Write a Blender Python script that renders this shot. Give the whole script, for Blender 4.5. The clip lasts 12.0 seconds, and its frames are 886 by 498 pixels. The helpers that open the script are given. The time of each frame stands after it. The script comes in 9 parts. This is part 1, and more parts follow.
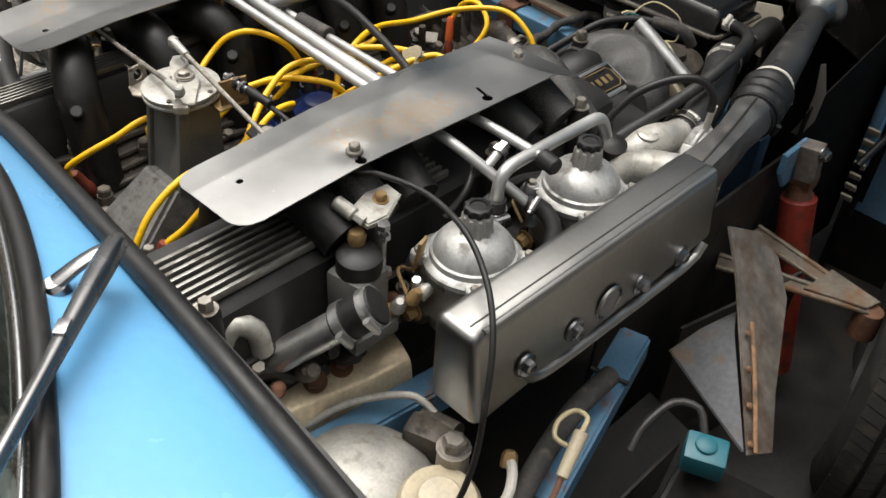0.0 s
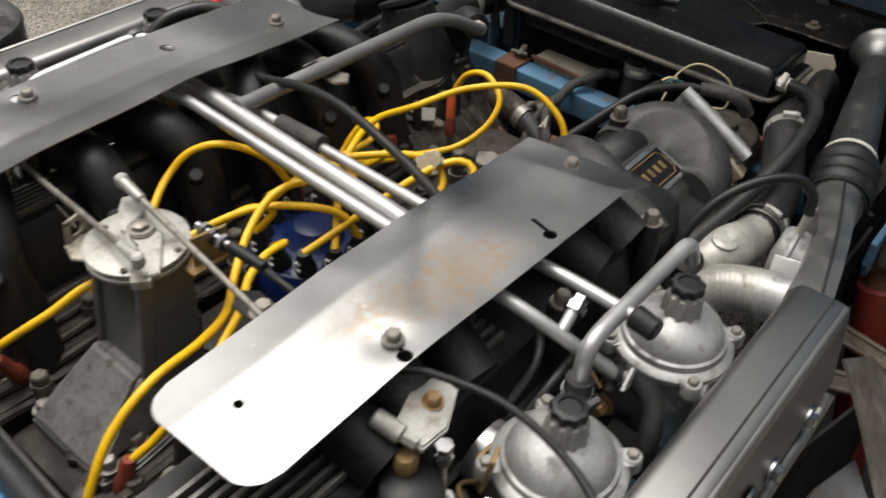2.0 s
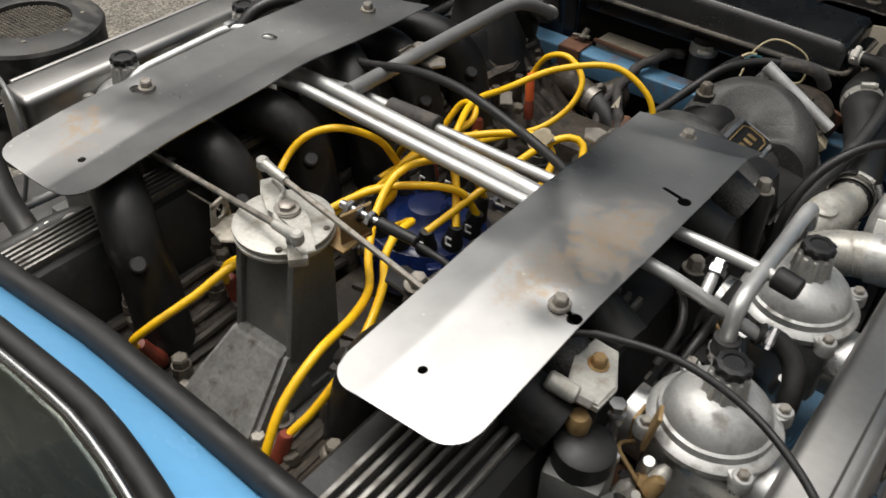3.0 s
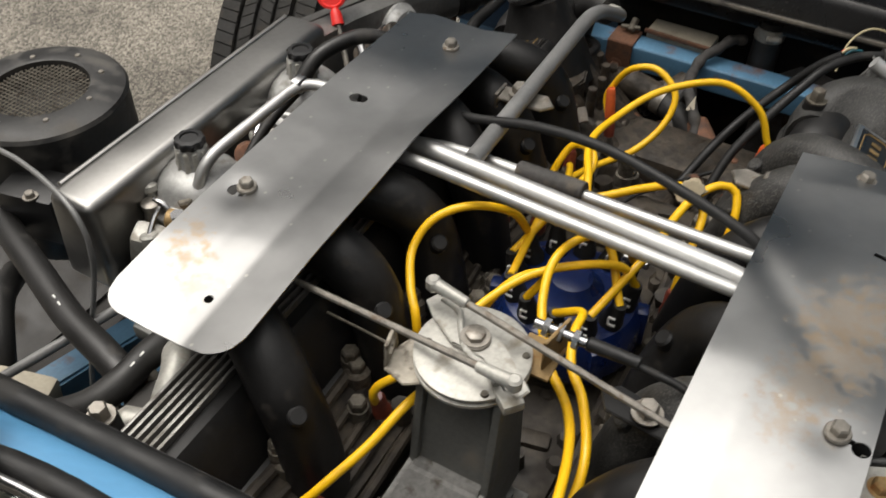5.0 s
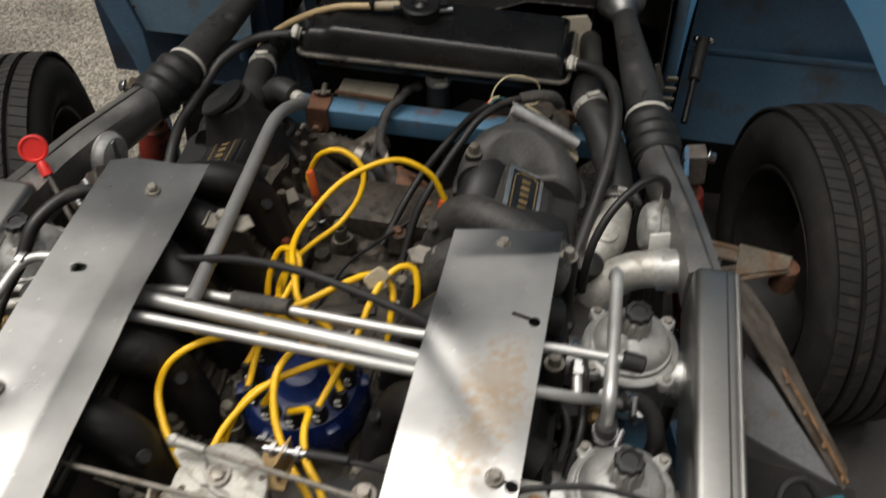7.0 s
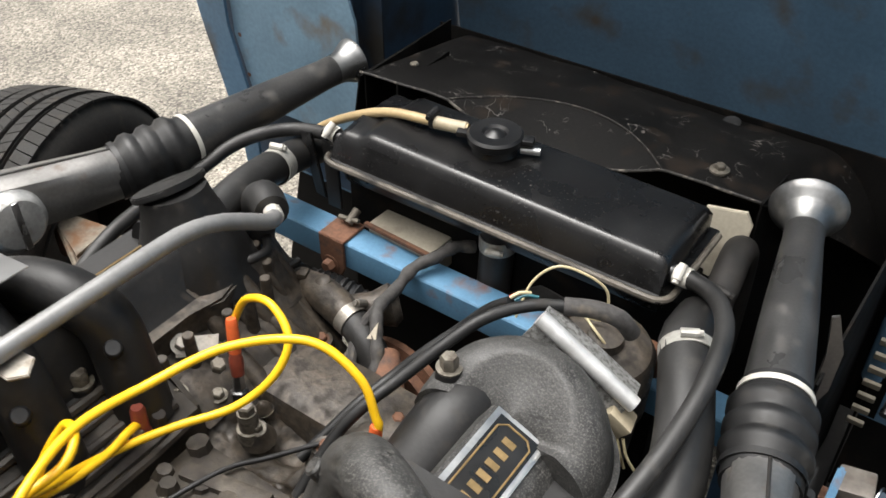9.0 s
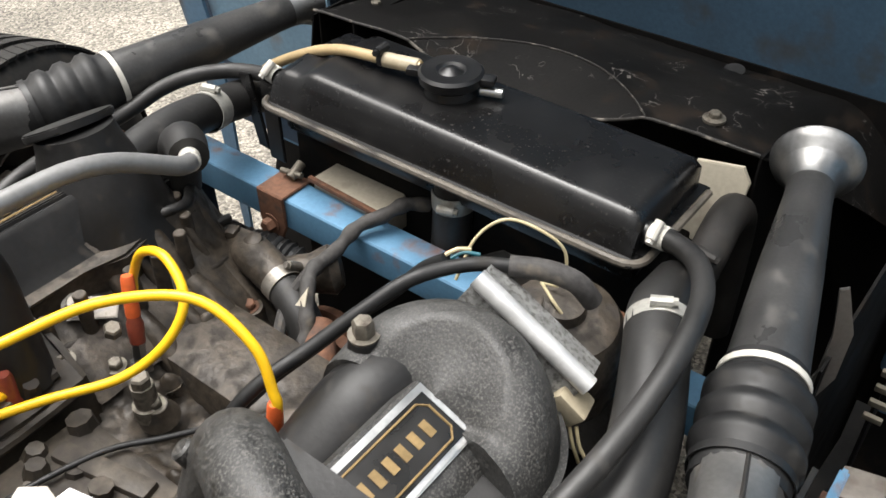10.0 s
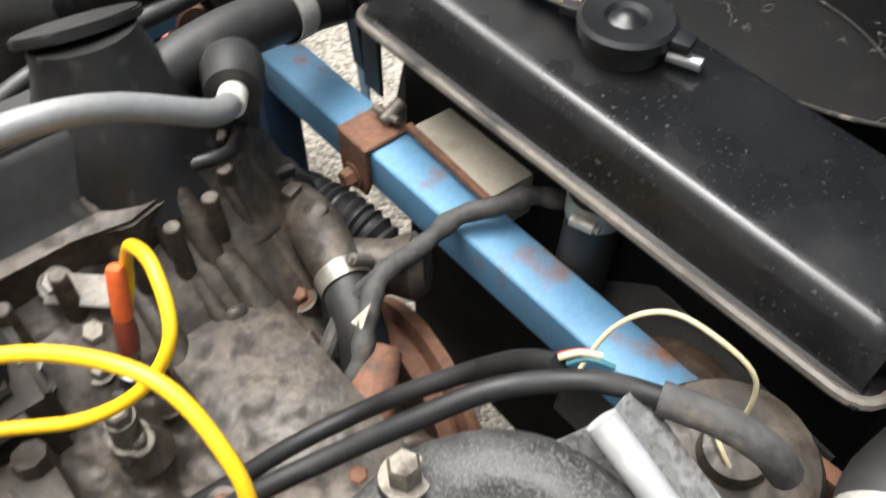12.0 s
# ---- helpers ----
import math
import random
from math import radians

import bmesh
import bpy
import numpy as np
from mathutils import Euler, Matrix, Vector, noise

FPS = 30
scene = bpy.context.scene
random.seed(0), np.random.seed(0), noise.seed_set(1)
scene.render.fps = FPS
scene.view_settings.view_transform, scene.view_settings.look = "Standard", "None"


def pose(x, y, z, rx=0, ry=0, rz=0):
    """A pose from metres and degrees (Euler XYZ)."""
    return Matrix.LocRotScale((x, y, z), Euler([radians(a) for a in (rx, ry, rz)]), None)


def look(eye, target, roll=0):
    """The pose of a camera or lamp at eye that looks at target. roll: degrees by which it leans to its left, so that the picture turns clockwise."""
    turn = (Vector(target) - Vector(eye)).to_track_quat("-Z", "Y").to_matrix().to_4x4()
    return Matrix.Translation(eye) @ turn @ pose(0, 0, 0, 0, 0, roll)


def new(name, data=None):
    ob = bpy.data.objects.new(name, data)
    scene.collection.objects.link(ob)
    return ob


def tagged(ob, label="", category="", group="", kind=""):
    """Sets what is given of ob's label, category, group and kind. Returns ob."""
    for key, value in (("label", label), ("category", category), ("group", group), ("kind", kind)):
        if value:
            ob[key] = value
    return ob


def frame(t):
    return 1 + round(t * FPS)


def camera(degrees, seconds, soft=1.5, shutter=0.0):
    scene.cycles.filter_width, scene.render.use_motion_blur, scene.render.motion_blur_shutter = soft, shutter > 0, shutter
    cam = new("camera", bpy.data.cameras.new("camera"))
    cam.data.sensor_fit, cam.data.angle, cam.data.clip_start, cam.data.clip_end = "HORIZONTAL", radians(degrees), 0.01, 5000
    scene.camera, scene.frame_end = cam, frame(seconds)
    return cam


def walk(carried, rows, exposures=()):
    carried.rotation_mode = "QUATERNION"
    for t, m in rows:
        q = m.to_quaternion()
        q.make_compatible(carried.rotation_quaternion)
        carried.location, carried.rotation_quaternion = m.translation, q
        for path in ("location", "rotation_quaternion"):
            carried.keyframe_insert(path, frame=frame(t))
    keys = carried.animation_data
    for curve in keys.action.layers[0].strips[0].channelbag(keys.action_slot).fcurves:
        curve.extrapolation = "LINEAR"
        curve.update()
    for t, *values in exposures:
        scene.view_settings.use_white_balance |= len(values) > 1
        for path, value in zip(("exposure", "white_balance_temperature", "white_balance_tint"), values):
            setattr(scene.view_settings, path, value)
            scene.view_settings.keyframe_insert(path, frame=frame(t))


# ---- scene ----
cam = camera(52.75, 12.0, soft=1.5, shutter=0.35)
PATH = [
    (0.0, look((0.902, -0.692, 1.497), (-0.134, 0.429, 0.204), 3.9)),
    (0.5, look((0.832, -0.608, 1.458), (-0.194, 0.518, 0.161), 3.8)),
    (1.0, look((0.742, -0.469, 1.438), (-0.25, 0.691, 0.146), 3.8)),
    (1.5, look((0.656, -0.42, 1.451), (-0.293, 0.778, 0.161), 4.0)),
    (2.0, look((0.603, -0.534, 1.452), (-0.337, 0.677, 0.168), 3.2)),
    (2.5, look((0.576, -0.634, 1.453), (-0.365, 0.578, 0.17), 2.6)),
    (2.7, look((0.553, -0.651, 1.442), (-0.381, 0.564, 0.157), 2.4)),
    (4.3, look((0.296, -0.635, 1.461), (-0.474, 0.678, 0.165), 1.1)),
    (4.5, look((0.267, -0.627, 1.469), (-0.485, 0.678, 0.153), 1.0)),
    (5.0, look((0.195, -0.625, 1.483), (-0.494, 0.623, 0.08), 0.7)),
    (5.5, look((0.152, -0.61, 1.513), (-0.436, 0.551, -0.007), 0.4)),
    (6.0, look((0.166, -0.582, 1.622), (-0.207, 0.634, 0.078), 0.7)),
    (6.5, look((0.224, -0.633, 1.73), (-0.002, 0.632, 0.198), -0.3)),
    (7.0, look((0.304, -0.579, 1.747), (0.039, 0.722, 0.251), -0.7)),
    (7.5, look((0.432, -0.405, 1.67), (0.045, 1.016, 0.317), 0.4)),
    (7.7, look((0.44, -0.343, 1.625), (-0.004, 1.099, 0.312), 0.5)),
    (9.3, look((0.491, -0.009, 1.391), (-0.441, 1.227, 0.124), 0.0)),
    (9.5, look((0.499, 0.021, 1.35), (-0.438, 1.25, 0.081), -0.1)),
    (10.0, look((0.496, 0.065, 1.324), (-0.445, 1.284, 0.047), -0.4)),
    (10.5, look((0.383, 0.131, 1.316), (-0.549, 1.349, 0.032), -0.2)),
    (11.0, look((0.285, 0.244, 1.268), (-0.641, 1.443, -0.038), -0.0)),
    (11.5, look((0.278, 0.3, 1.239), (-0.651, 1.367, -0.175), 0.2)),
    (12.0, look((0.314, 0.302, 1.237), (-0.685, 1.124, -0.288), -0.2)),
]
walk(cam, PATH, exposures=[(0.0, 0.66, 6700, 10), (1.5, 0.33, 6650, 10), (2.5, 0.36, 6650, 10), (4.5, 0.20, 6750, 10), (5.5, 0.29, 6800, 10), (6.0, 0.07, 6850, 10), (6.5, 0.02, 6850, 10), (7.0, 0.02, 6850, 10), (7.5, 0.95, 6750, 10), (9.5, 1.45, 6550, 10), (10.0, 1.52, 6550, 10), (11.0, 1.78, 6450, 10), (12.0, 1.92, 6450, 10)])

# ---- sky and light: a bright overcast day ----
world = bpy.data.worlds.new("overcast_sky")
scene.world = world
world.use_nodes = True
wn = world.node_tree.nodes
wn.clear()
sky = wn.new("ShaderNodeTexSky")
sky.sky_type, sky.sun_disc = "NISHITA", False
sky.sun_elevation, sky.sun_rotation = radians(70), radians(276)
sky.dust_density, sky.air_density = 4.0, 1.2
grey = wn.new("ShaderNodeHueSaturation")
grey.inputs["Saturation"].default_value = 0.05
# an overcast sky: three times as bright overhead as at the horizon
wtc, wsep, wrange = wn.new("ShaderNodeTexCoord"), wn.new("ShaderNodeSeparateXYZ"), wn.new("ShaderNodeMapRange")
wrange.inputs["From Min"].default_value, wrange.inputs["From Max"].default_value = 0.60, 0.92
wrange.inputs["To Min"].default_value, wrange.inputs["To Max"].default_value = 0.24, 1.66
wscale = wn.new("ShaderNodeVectorMath")
wscale.operation = "SCALE"
back = wn.new("ShaderNodeBackground")
back.inputs["Strength"].default_value = 0.15
wout = wn.new("ShaderNodeOutputWorld")
wl = world.node_tree.links
wl.new(sky.outputs[0], grey.inputs["Color"])
wl.new(wtc.outputs["Generated"], wsep.inputs[0])
wl.new(wsep.outputs["Z"], wrange.inputs["Value"])
wl.new(grey.outputs[0], wscale.inputs[0])
wl.new(wrange.outputs[0], wscale.inputs["Scale"])
wl.new(wscale.outputs[0], back.inputs["Color"])
wl.new(back.outputs[0], wout.inputs[0])

sun = new("sun", bpy.data.lights.new("sun", "SUN"))
sun.data.energy, sun.data.angle, sun.data.color = 1.1, radians(60), (1.0, 0.93, 0.84)
sun.matrix_world = look((-1.0, 0.0, 3.4), (0, 0.1, 0.6))

# ---- materials ----
def mat(name, base, rough=0.5, metal=0.0, vary=0.15, scale=30.0, bump=0.1, fine=220.0, dirt=None, dirt_amt=0.0,
        dirt_scale=8.0, coat=0.0, rough_var=0.12, aniso=None, spec=0.5, sheen=0.0):
    """Noise at two scales on colour, roughness and relief, with an optional second colour in patches."""
    m = bpy.data.materials.new(name)
    m.use_nodes = True
    nt = m.node_tree
    N, L = nt.nodes, nt.links
    b = N["Principled BSDF"]
    tc = N.new("ShaderNodeTexCoord")
    src = tc.outputs["Object"]
    if aniso:
        mp = N.new("ShaderNodeMapping")
        mp.inputs["Scale"].default_value = aniso
        L.new(src, mp.inputs[0])
        src = mp.outputs[0]

    def noi(sc, det=4.0, s=None):
        n = N.new("ShaderNodeTexNoise")
        n.inputs["Scale"].default_value, n.inputs["Detail"].default_value = sc, det
        L.new(s or src, n.inputs["Vector"])
        return n.outputs["Fac"]

    big, small = noi(scale, 6.0), noi(fine, 3.0)
    ramp = N.new("ShaderNodeMapRange")
    ramp.inputs["From Min"].default_value, ramp.inputs["From Max"].default_value = 0.3, 0.7
    ramp.inputs["To Min"].default_value, ramp.inputs["To Max"].default_value = 1.0 - vary, 1.0 + vary
    L.new(big, ramp.inputs["Value"])
    ramp2 = N.new("ShaderNodeMapRange")
    ramp2.inputs["From Min"].default_value, ramp2.inputs["From Max"].default_value = 0.3, 0.7
    ramp2.inputs["To Min"].default_value, ramp2.inputs["To Max"].default_value = 1.0 - vary * 0.6, 1.0 + vary * 0.6
    L.new(small, ramp2.inputs["Value"])
    mul = N.new("ShaderNodeMath")
    mul.operation = "MULTIPLY"
    L.new(ramp.outputs[0], mul.inputs[0])
    L.new(ramp2.outputs[0], mul.inputs[1])
    vm = N.new("ShaderNodeVectorMath")
    vm.operation = "SCALE"
    vm.inputs[0].default_value = base
    L.new(mul.outputs[0], vm.inputs["Scale"])
    col = vm.outputs[0]
    rough_in = None
    rr = N.new("ShaderNodeMapRange")
    rr.inputs["From Min"].default_value, rr.inputs["From Max"].default_value = 0.3, 0.7
    rr.inputs["To Min"].default_value, rr.inputs["To Max"].default_value = max(0.02, rough - rough_var), min(1.0, rough + rough_var)
    L.new(big, rr.inputs["Value"])
    rough_in = rr.outputs[0]
    metal_in = None
    if dirt is not None:
        dn = noi(dirt_scale, 8.0, tc.outputs["Object"])
        dr = N.new("ShaderNodeMapRange")
        c = 0.72 - 0.42 * dirt_amt
        dr.inputs["From Min"].default_value, dr.inputs["From Max"].default_value = c - 0.05, c + 0.12
        L.new(dn, dr.inputs["Value"])
        mx = N.new("ShaderNodeMix")
        mx.data_type = "RGBA"
        L.new(dr.outputs[0], mx.inputs["Factor"])
        L.new(col, mx.inputs["A"])
        mx.inputs["B"].default_value = (*dirt, 1)
        col = mx.outputs["Result"]
        mr = N.new("ShaderNodeMix")
        L.new(dr.outputs[0], mr.inputs[0])
        L.new(rough_in, mr.inputs[2])
        mr.inputs[3].default_value = 0.85
        rough_in = mr.outputs[0]
        mm = N.new("ShaderNodeMix")
        L.new(dr.outputs[0], mm.inputs[0])
        mm.inputs[2].default_value, mm.inputs[3].default_value = metal, metal * 0.15
        metal_in = mm.outputs[0]
    L.new(col, b.inputs["Base Color"])
    L.new(rough_in, b.inputs["Roughness"])
    if metal_in is not None:
        L.new(metal_in, b.inputs["Metallic"])
    else:
        b.inputs["Metallic"].default_value = metal
    b.inputs["Coat Weight"].default_value = coat
    b.inputs["Coat Roughness"].default_value = 0.12
    b.inputs["Specular IOR Level"].default_value = spec
    if bump:
        ad = N.new("ShaderNodeMath")
        ad.operation = "MULTIPLY_ADD"
        ad.inputs[1].default_value = 0.4
        L.new(small, ad.inputs[0])
        L.new(big, ad.inputs[2])
        bp = N.new("ShaderNodeBump")
        bp.inputs["Strength"].default_value, bp.inputs["Distance"].default_value = bump, 0.002
        L.new(ad.outputs[0], bp.inputs["Height"])
        L.new(bp.outputs[0], b.inputs["Normal"])
    return m


DUST = (0.16, 0.14, 0.115)
RUST = (0.16, 0.065, 0.03)
M_BLUE = mat("blue_body_paint", (0.15, 0.42, 0.72), 0.25, 0, 0.04, 6, 0.015, 90, coat=0.5, rough_var=0.05)
# bonnet and frame blue with shade mixed into the base colour
M_BLUE_SHADE = mat("dusty_shaded_blue_paint", (0.024, 0.052, 0.095), 0.5, 0, 0.2, 7, 0.06, 120, dirt=(0.03, 0.027, 0.022), dirt_amt=0.2, dirt_scale=6)
# dusty blue of the bonnet's inner side, base colour lowered for its shade
M_BLUE_IN = mat("shaded_inner_blue_paint", (0.10, 0.19, 0.29), 0.5, 0, 0.16, 7, 0.06, 120, dirt=(0.12, 0.10, 0.075), dirt_amt=0.28, dirt_scale=8)
M_BLUE_FRAME = mat("blue_frame_paint", (0.082, 0.190, 0.300), 0.48, 0, 0.14, 14, 0.08, 200, dirt=(0.17, 0.075, 0.035), dirt_amt=0.22, dirt_scale=26, coat=0.1)
M_BLUE_DUSTY = mat("dusty_pale_blue_paint", (0.20, 0.32, 0.42), 0.6, 0, 0.14, 9, 0.06, 120, dirt=(0.20, 0.17, 0.13), dirt_amt=0.26, dirt_scale=11)
M_RUBBER = mat("black_rubber", (0.011, 0.011, 0.0112), 0.52, 0, 0.3, 30, 0.10, 280, dirt=(0.030, 0.028, 0.025), dirt_amt=0.22, dirt_scale=40, spec=0.4)
M_HOSE = mat("dusty_black_hose", (0.016, 0.0155, 0.015), 0.5, 0, 0.3, 18, 0.06, 240, dirt=(0.06, 0.055, 0.05), dirt_amt=0.12, dirt_scale=30)
M_TYRE = mat("tyre_rubber", (0.021, 0.0200, 0.0185), 0.78, 0, 0.3, 22, 0.2, 220, dirt=(0.042, 0.036, 0.030), dirt_amt=0.28, dirt_scale=34, spec=0.3)
M_BLACK = mat("satin_black_paint", (0.0075, 0.0073, 0.0075), 0.30, 0, 0.2, 14, 0.03, 300, dirt=(0.060, 0.055, 0.049), dirt_amt=0.09, dirt_scale=300, coat=0.1, spec=0.38)
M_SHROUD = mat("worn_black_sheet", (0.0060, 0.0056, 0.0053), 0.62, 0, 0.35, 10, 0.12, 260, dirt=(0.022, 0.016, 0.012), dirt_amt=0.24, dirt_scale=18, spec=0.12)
M_CAST_BLACK = mat("black_painted_casting", (0.0115, 0.0112, 0.0112), 0.46, 0, 0.25, 20, 0.3, 170, dirt=(0.032, 0.028, 0.024), dirt_amt=0.18, dirt_scale=55, spec=0.35)
M_CRACKLE = mat("flaking_black_casting", (0.022, 0.022, 0.021), 0.5, 0, 0.5, 45, 0.6, 330, dirt=(0.092, 0.088, 0.082), dirt_amt=0.42, dirt_scale=560)
M_SPECK = mat("speckled_plated_steel", (0.34, 0.31, 0.26), 0.55, 0.5, 0.2, 40, 0.1, 200, dirt=(0.10, 0.08, 0.06), dirt_amt=0.4, dirt_scale=120)
M_ALU_SHEET = mat("dull_aluminium_sheet", (0.395, 0.395, 0.390), 0.36, 1.0, 0.06, 5, 0.030, 60, dirt=(0.30, 0.26, 0.20), dirt_amt=-0.35, dirt_scale=9, rough_var=0.11)
# same sheet with a darker base, for the left plate's dimmer reflections
M_ALU_DIMMED = mat("dimmed_aluminium_sheet", (0.325, 0.325, 0.322), 0.36, 1.0, 0.06, 5, 0.030, 60, dirt=(0.30, 0.26, 0.20), dirt_amt=-0.35, dirt_scale=9, rough_var=0.11)
M_STEEL_BOX = mat("brushed_stainless_sheet", (0.295, 0.29, 0.28), 0.37, 1.0, 0.07, 6, 0.03, 130, dirt=(0.30, 0.24, 0.16), dirt_amt=0.06, dirt_scale=9, rough_var=0.08)
M_ALU_CAST = mat("cast_aluminium", (0.55, 0.55, 0.54), 0.36, 0.95, 0.12, 25, 0.18, 260, dirt=(0.16, 0.14, 0.11), dirt_amt=0.15, dirt_scale=32)
M_ALU_POL = mat("polished_aluminium", (0.40, 0.40, 0.39), 0.46, 0.55, 0.18, 40, 0.16, 240, dirt=(0.21, 0.20, 0.18), dirt_amt=0.30, dirt_scale=65)
M_ALU_WHITE = mat("oxidised_aluminium", (0.42, 0.41, 0.375), 0.5, 0.5, 0.18, 40, 0.2, 260, dirt=(0.26, 0.235, 0.19), dirt_amt=0.28, dirt_scale=55)
M_TUBE = mat("zinc_tube", (0.52, 0.52, 0.51), 0.45, 0.75, 0.06, 20, 0.02, 200, dirt=(0.30, 0.28, 0.25), dirt_amt=0.06, dirt_scale=24)
M_GREY_TUBE = mat("grey_painted_tube", (0.23, 0.23, 0.228), 0.4, 0.3, 0.1, 20, 0.03, 200)
M_HORN = mat("dark_grey_intake_plastic", (0.058, 0.057, 0.056), 0.36, 0.35, 0.18, 16, 0.08, 300, dirt=(0.085, 0.080, 0.073), dirt_amt=0.24, dirt_scale=40)
M_CHROME = mat("chrome", (0.37, 0.37, 0.375), 0.27, 1.0, 0.05, 20, 0.02, 150, rough_var=0.04)
M_BOLT = mat("zinc_bolt", (0.27, 0.25, 0.22), 0.48, 0.75, 0.2, 60, 0.1, 300, dirt=(0.14, 0.09, 0.05), dirt_amt=0.22, dirt_scale=90)
M_BRASS = mat("tarnished_brass", (0.30, 0.20, 0.09), 0.55, 0.5, 0.2, 60, 0.1, 300, dirt=(0.30, 0.12, 0.03), dirt_amt=0.2, dirt_scale=70)
M_RUST = mat("rusty_steel", (0.15, 0.07, 0.04), 0.8, 0.1, 0.35, 40, 0.3, 200, dirt=(0.05, 0.035, 0.03), dirt_amt=0.3, dirt_scale=40)
M_IRON = mat("oily_engine_casting", (0.043, 0.035, 0.026), 0.55, 0.2, 0.55, 26, 0.7, 120, dirt=(0.020, 0.016, 0.013), dirt_amt=0.48, dirt_scale=22)
M_BRASS_NUT = mat("golden_brass", (0.55, 0.33, 0.10), 0.4, 0.7, 0.15, 60, 0.08, 300, dirt=(0.25, 0.11, 0.03), dirt_amt=0.15, dirt_scale=80)
M_LEAF = mat("dented_grey_blue_sheet", (0.070, 0.072, 0.078), 0.55, 0.1, 0.3, 16, 0.2, 140, dirt=(0.10, 0.075, 0.05), dirt_amt=0.25, dirt_scale=24)
M_GRIME = mat("grimy_dark_metal", (0.019, 0.017, 0.015), 0.55, 0.1, 0.4, 18, 0.4, 90, dirt=(0.032, 0.026, 0.02), dirt_amt=0.25, dirt_scale=16)
M_TAN_CAST = mat("dusty_brown_casting", (0.055, 0.044, 0.033), 0.5, 0.2, 0.5, 35, 1.0, 150, dirt=(0.024, 0.020, 0.016), dirt_amt=0.45, dirt_scale=60)
M_YELLOW = mat("yellow_silicone_lead", (0.86, 0.50, 0.012), 0.36, 0, 0.06, 20, 0.01, 200, dirt=(0.40, 0.22, 0.02), dirt_amt=0.12, dirt_scale=18)
M_ORANGE = mat("orange_boot", (0.66, 0.12, 0.03), 0.5, 0, 0.12, 40, 0.05, 200)
M_BROWN_BOOT = mat("brown_bakelite_boot", (0.17, 0.035, 0.02), 0.4, 0, 0.25, 40, 0.06, 200)
M_DIST = mat("blue_distributor_plastic", (0.005, 0.018, 0.095), 0.3, 0, 0.2, 20, 0.03, 200, coat=0.2)
M_WHITE = mat("white_plastic", (0.52, 0.50, 0.45), 0.5, 0, 0.1, 40, 0.03, 200)
M_IVORY = mat("aged_ivory_plastic", (0.44, 0.38, 0.27), 0.45, 0, 0.15, 30, 0.03, 200, dirt=(0.30, 0.21, 0.11), dirt_amt=0.15, dirt_scale=20)
M_TAN_HOSE = mat("yellowed_clear_hose", (0.42, 0.31, 0.165), 0.35, 0, 0.12, 12, 0.02, 200, coat=0.2)
M_BEIGE = mat("dusty_beige_card", (0.42, 0.38, 0.30), 0.8, 0, 0.12, 20, 0.1, 200, dirt=(0.2, 0.17, 0.13), dirt_amt=0.2, dirt_scale=15)
M_GOLD = mat("heat_tinted_shield", (0.74, 0.62, 0.43), 0.42, 0.35, 0.2, 14, 0.06, 160, dirt=(0.13, 0.08, 0.045), dirt_amt=0.14, dirt_scale=9)
M_RED = mat("red_damper_paint", (0.26, 0.032, 0.018), 0.5, 0, 0.2, 20, 0.08, 200, dirt=(0.05, 0.026, 0.018), dirt_amt=0.36, dirt_scale=26)
M_RED_PLASTIC = mat("red_plastic", (0.72, 0.03, 0.025), 0.35, 0, 0.06, 20, 0.02, 200)
M_TEAL = mat("teal_plastic", (0.012, 0.105, 0.135), 0.4, 0, 0.1, 30, 0.03, 200, dirt=(0.06, 0.10, 0.09), dirt_amt=0.15, dirt_scale=40)
M_FOIL = mat("bright_folded_sheet", (0.62, 0.62, 0.61), 0.5, 0.55, 0.12, 40, 0.12, 120, dirt=(0.35, 0.34, 0.32), dirt_amt=0.15, dirt_scale=60)
M_GREY_CAST = mat("grey_painted_casting", (0.145, 0.148, 0.140), 0.5, 0.3, 0.15, 20, 0.15, 240, dirt=(0.20, 0.18, 0.15), dirt_amt=0.12, dirt_scale=25)
M_LOAM = mat("dirty_undershield", (0.14, 0.122, 0.105), 0.5, 0.3, 0.4, 14, 0.35, 90, dirt=(0.055, 0.034, 0.02), dirt_amt=0.44, dirt_scale=19)
M_TAPE = mat("frayed_cloth_tape", (0.045, 0.042, 0.04), 0.75, 0, 0.35, 50, 0.4, 200, dirt=(0.13, 0.11, 0.085), dirt_amt=0.2, dirt_scale=40)
M_BADGE_BLACK = mat("badge_black", (0.010, 0.009, 0.008), 0.3, 0, 0.1, 30, 0.02, 200, coat=0.3)
M_BADGE_GOLD = mat("badge_gold", (0.25, 0.17, 0.075), 0.5, 0.5, 0.15, 80, 0.05, 300)
M_WIRE_TAN = mat("tan_wire", (0.50, 0.43, 0.26), 0.45, 0, 0.1, 40, 0.02, 200)
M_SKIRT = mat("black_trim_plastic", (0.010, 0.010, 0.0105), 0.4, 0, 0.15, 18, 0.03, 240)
M_COPPER = mat("dull_copper_strip", (0.20, 0.11, 0.055), 0.6, 0.4, 0.3, 40, 0.1, 200, dirt=(0.07, 0.05, 0.035), dirt_amt=0.35, dirt_scale=40)
M_SEAM = mat("worn_seam_edge", (0.10, 0.088, 0.072), 0.6, 0.2, 0.3, 30, 0.1, 200, dirt=(0.02, 0.018, 0.016), dirt_amt=0.3, dirt_scale=25)
M_RIB = mat("dusty_alloy_rib", (0.24, 0.235, 0.22), 0.5, 0.8, 0.15, 30, 0.1, 200, dirt=(0.12, 0.105, 0.085), dirt_amt=0.3, dirt_scale=30)
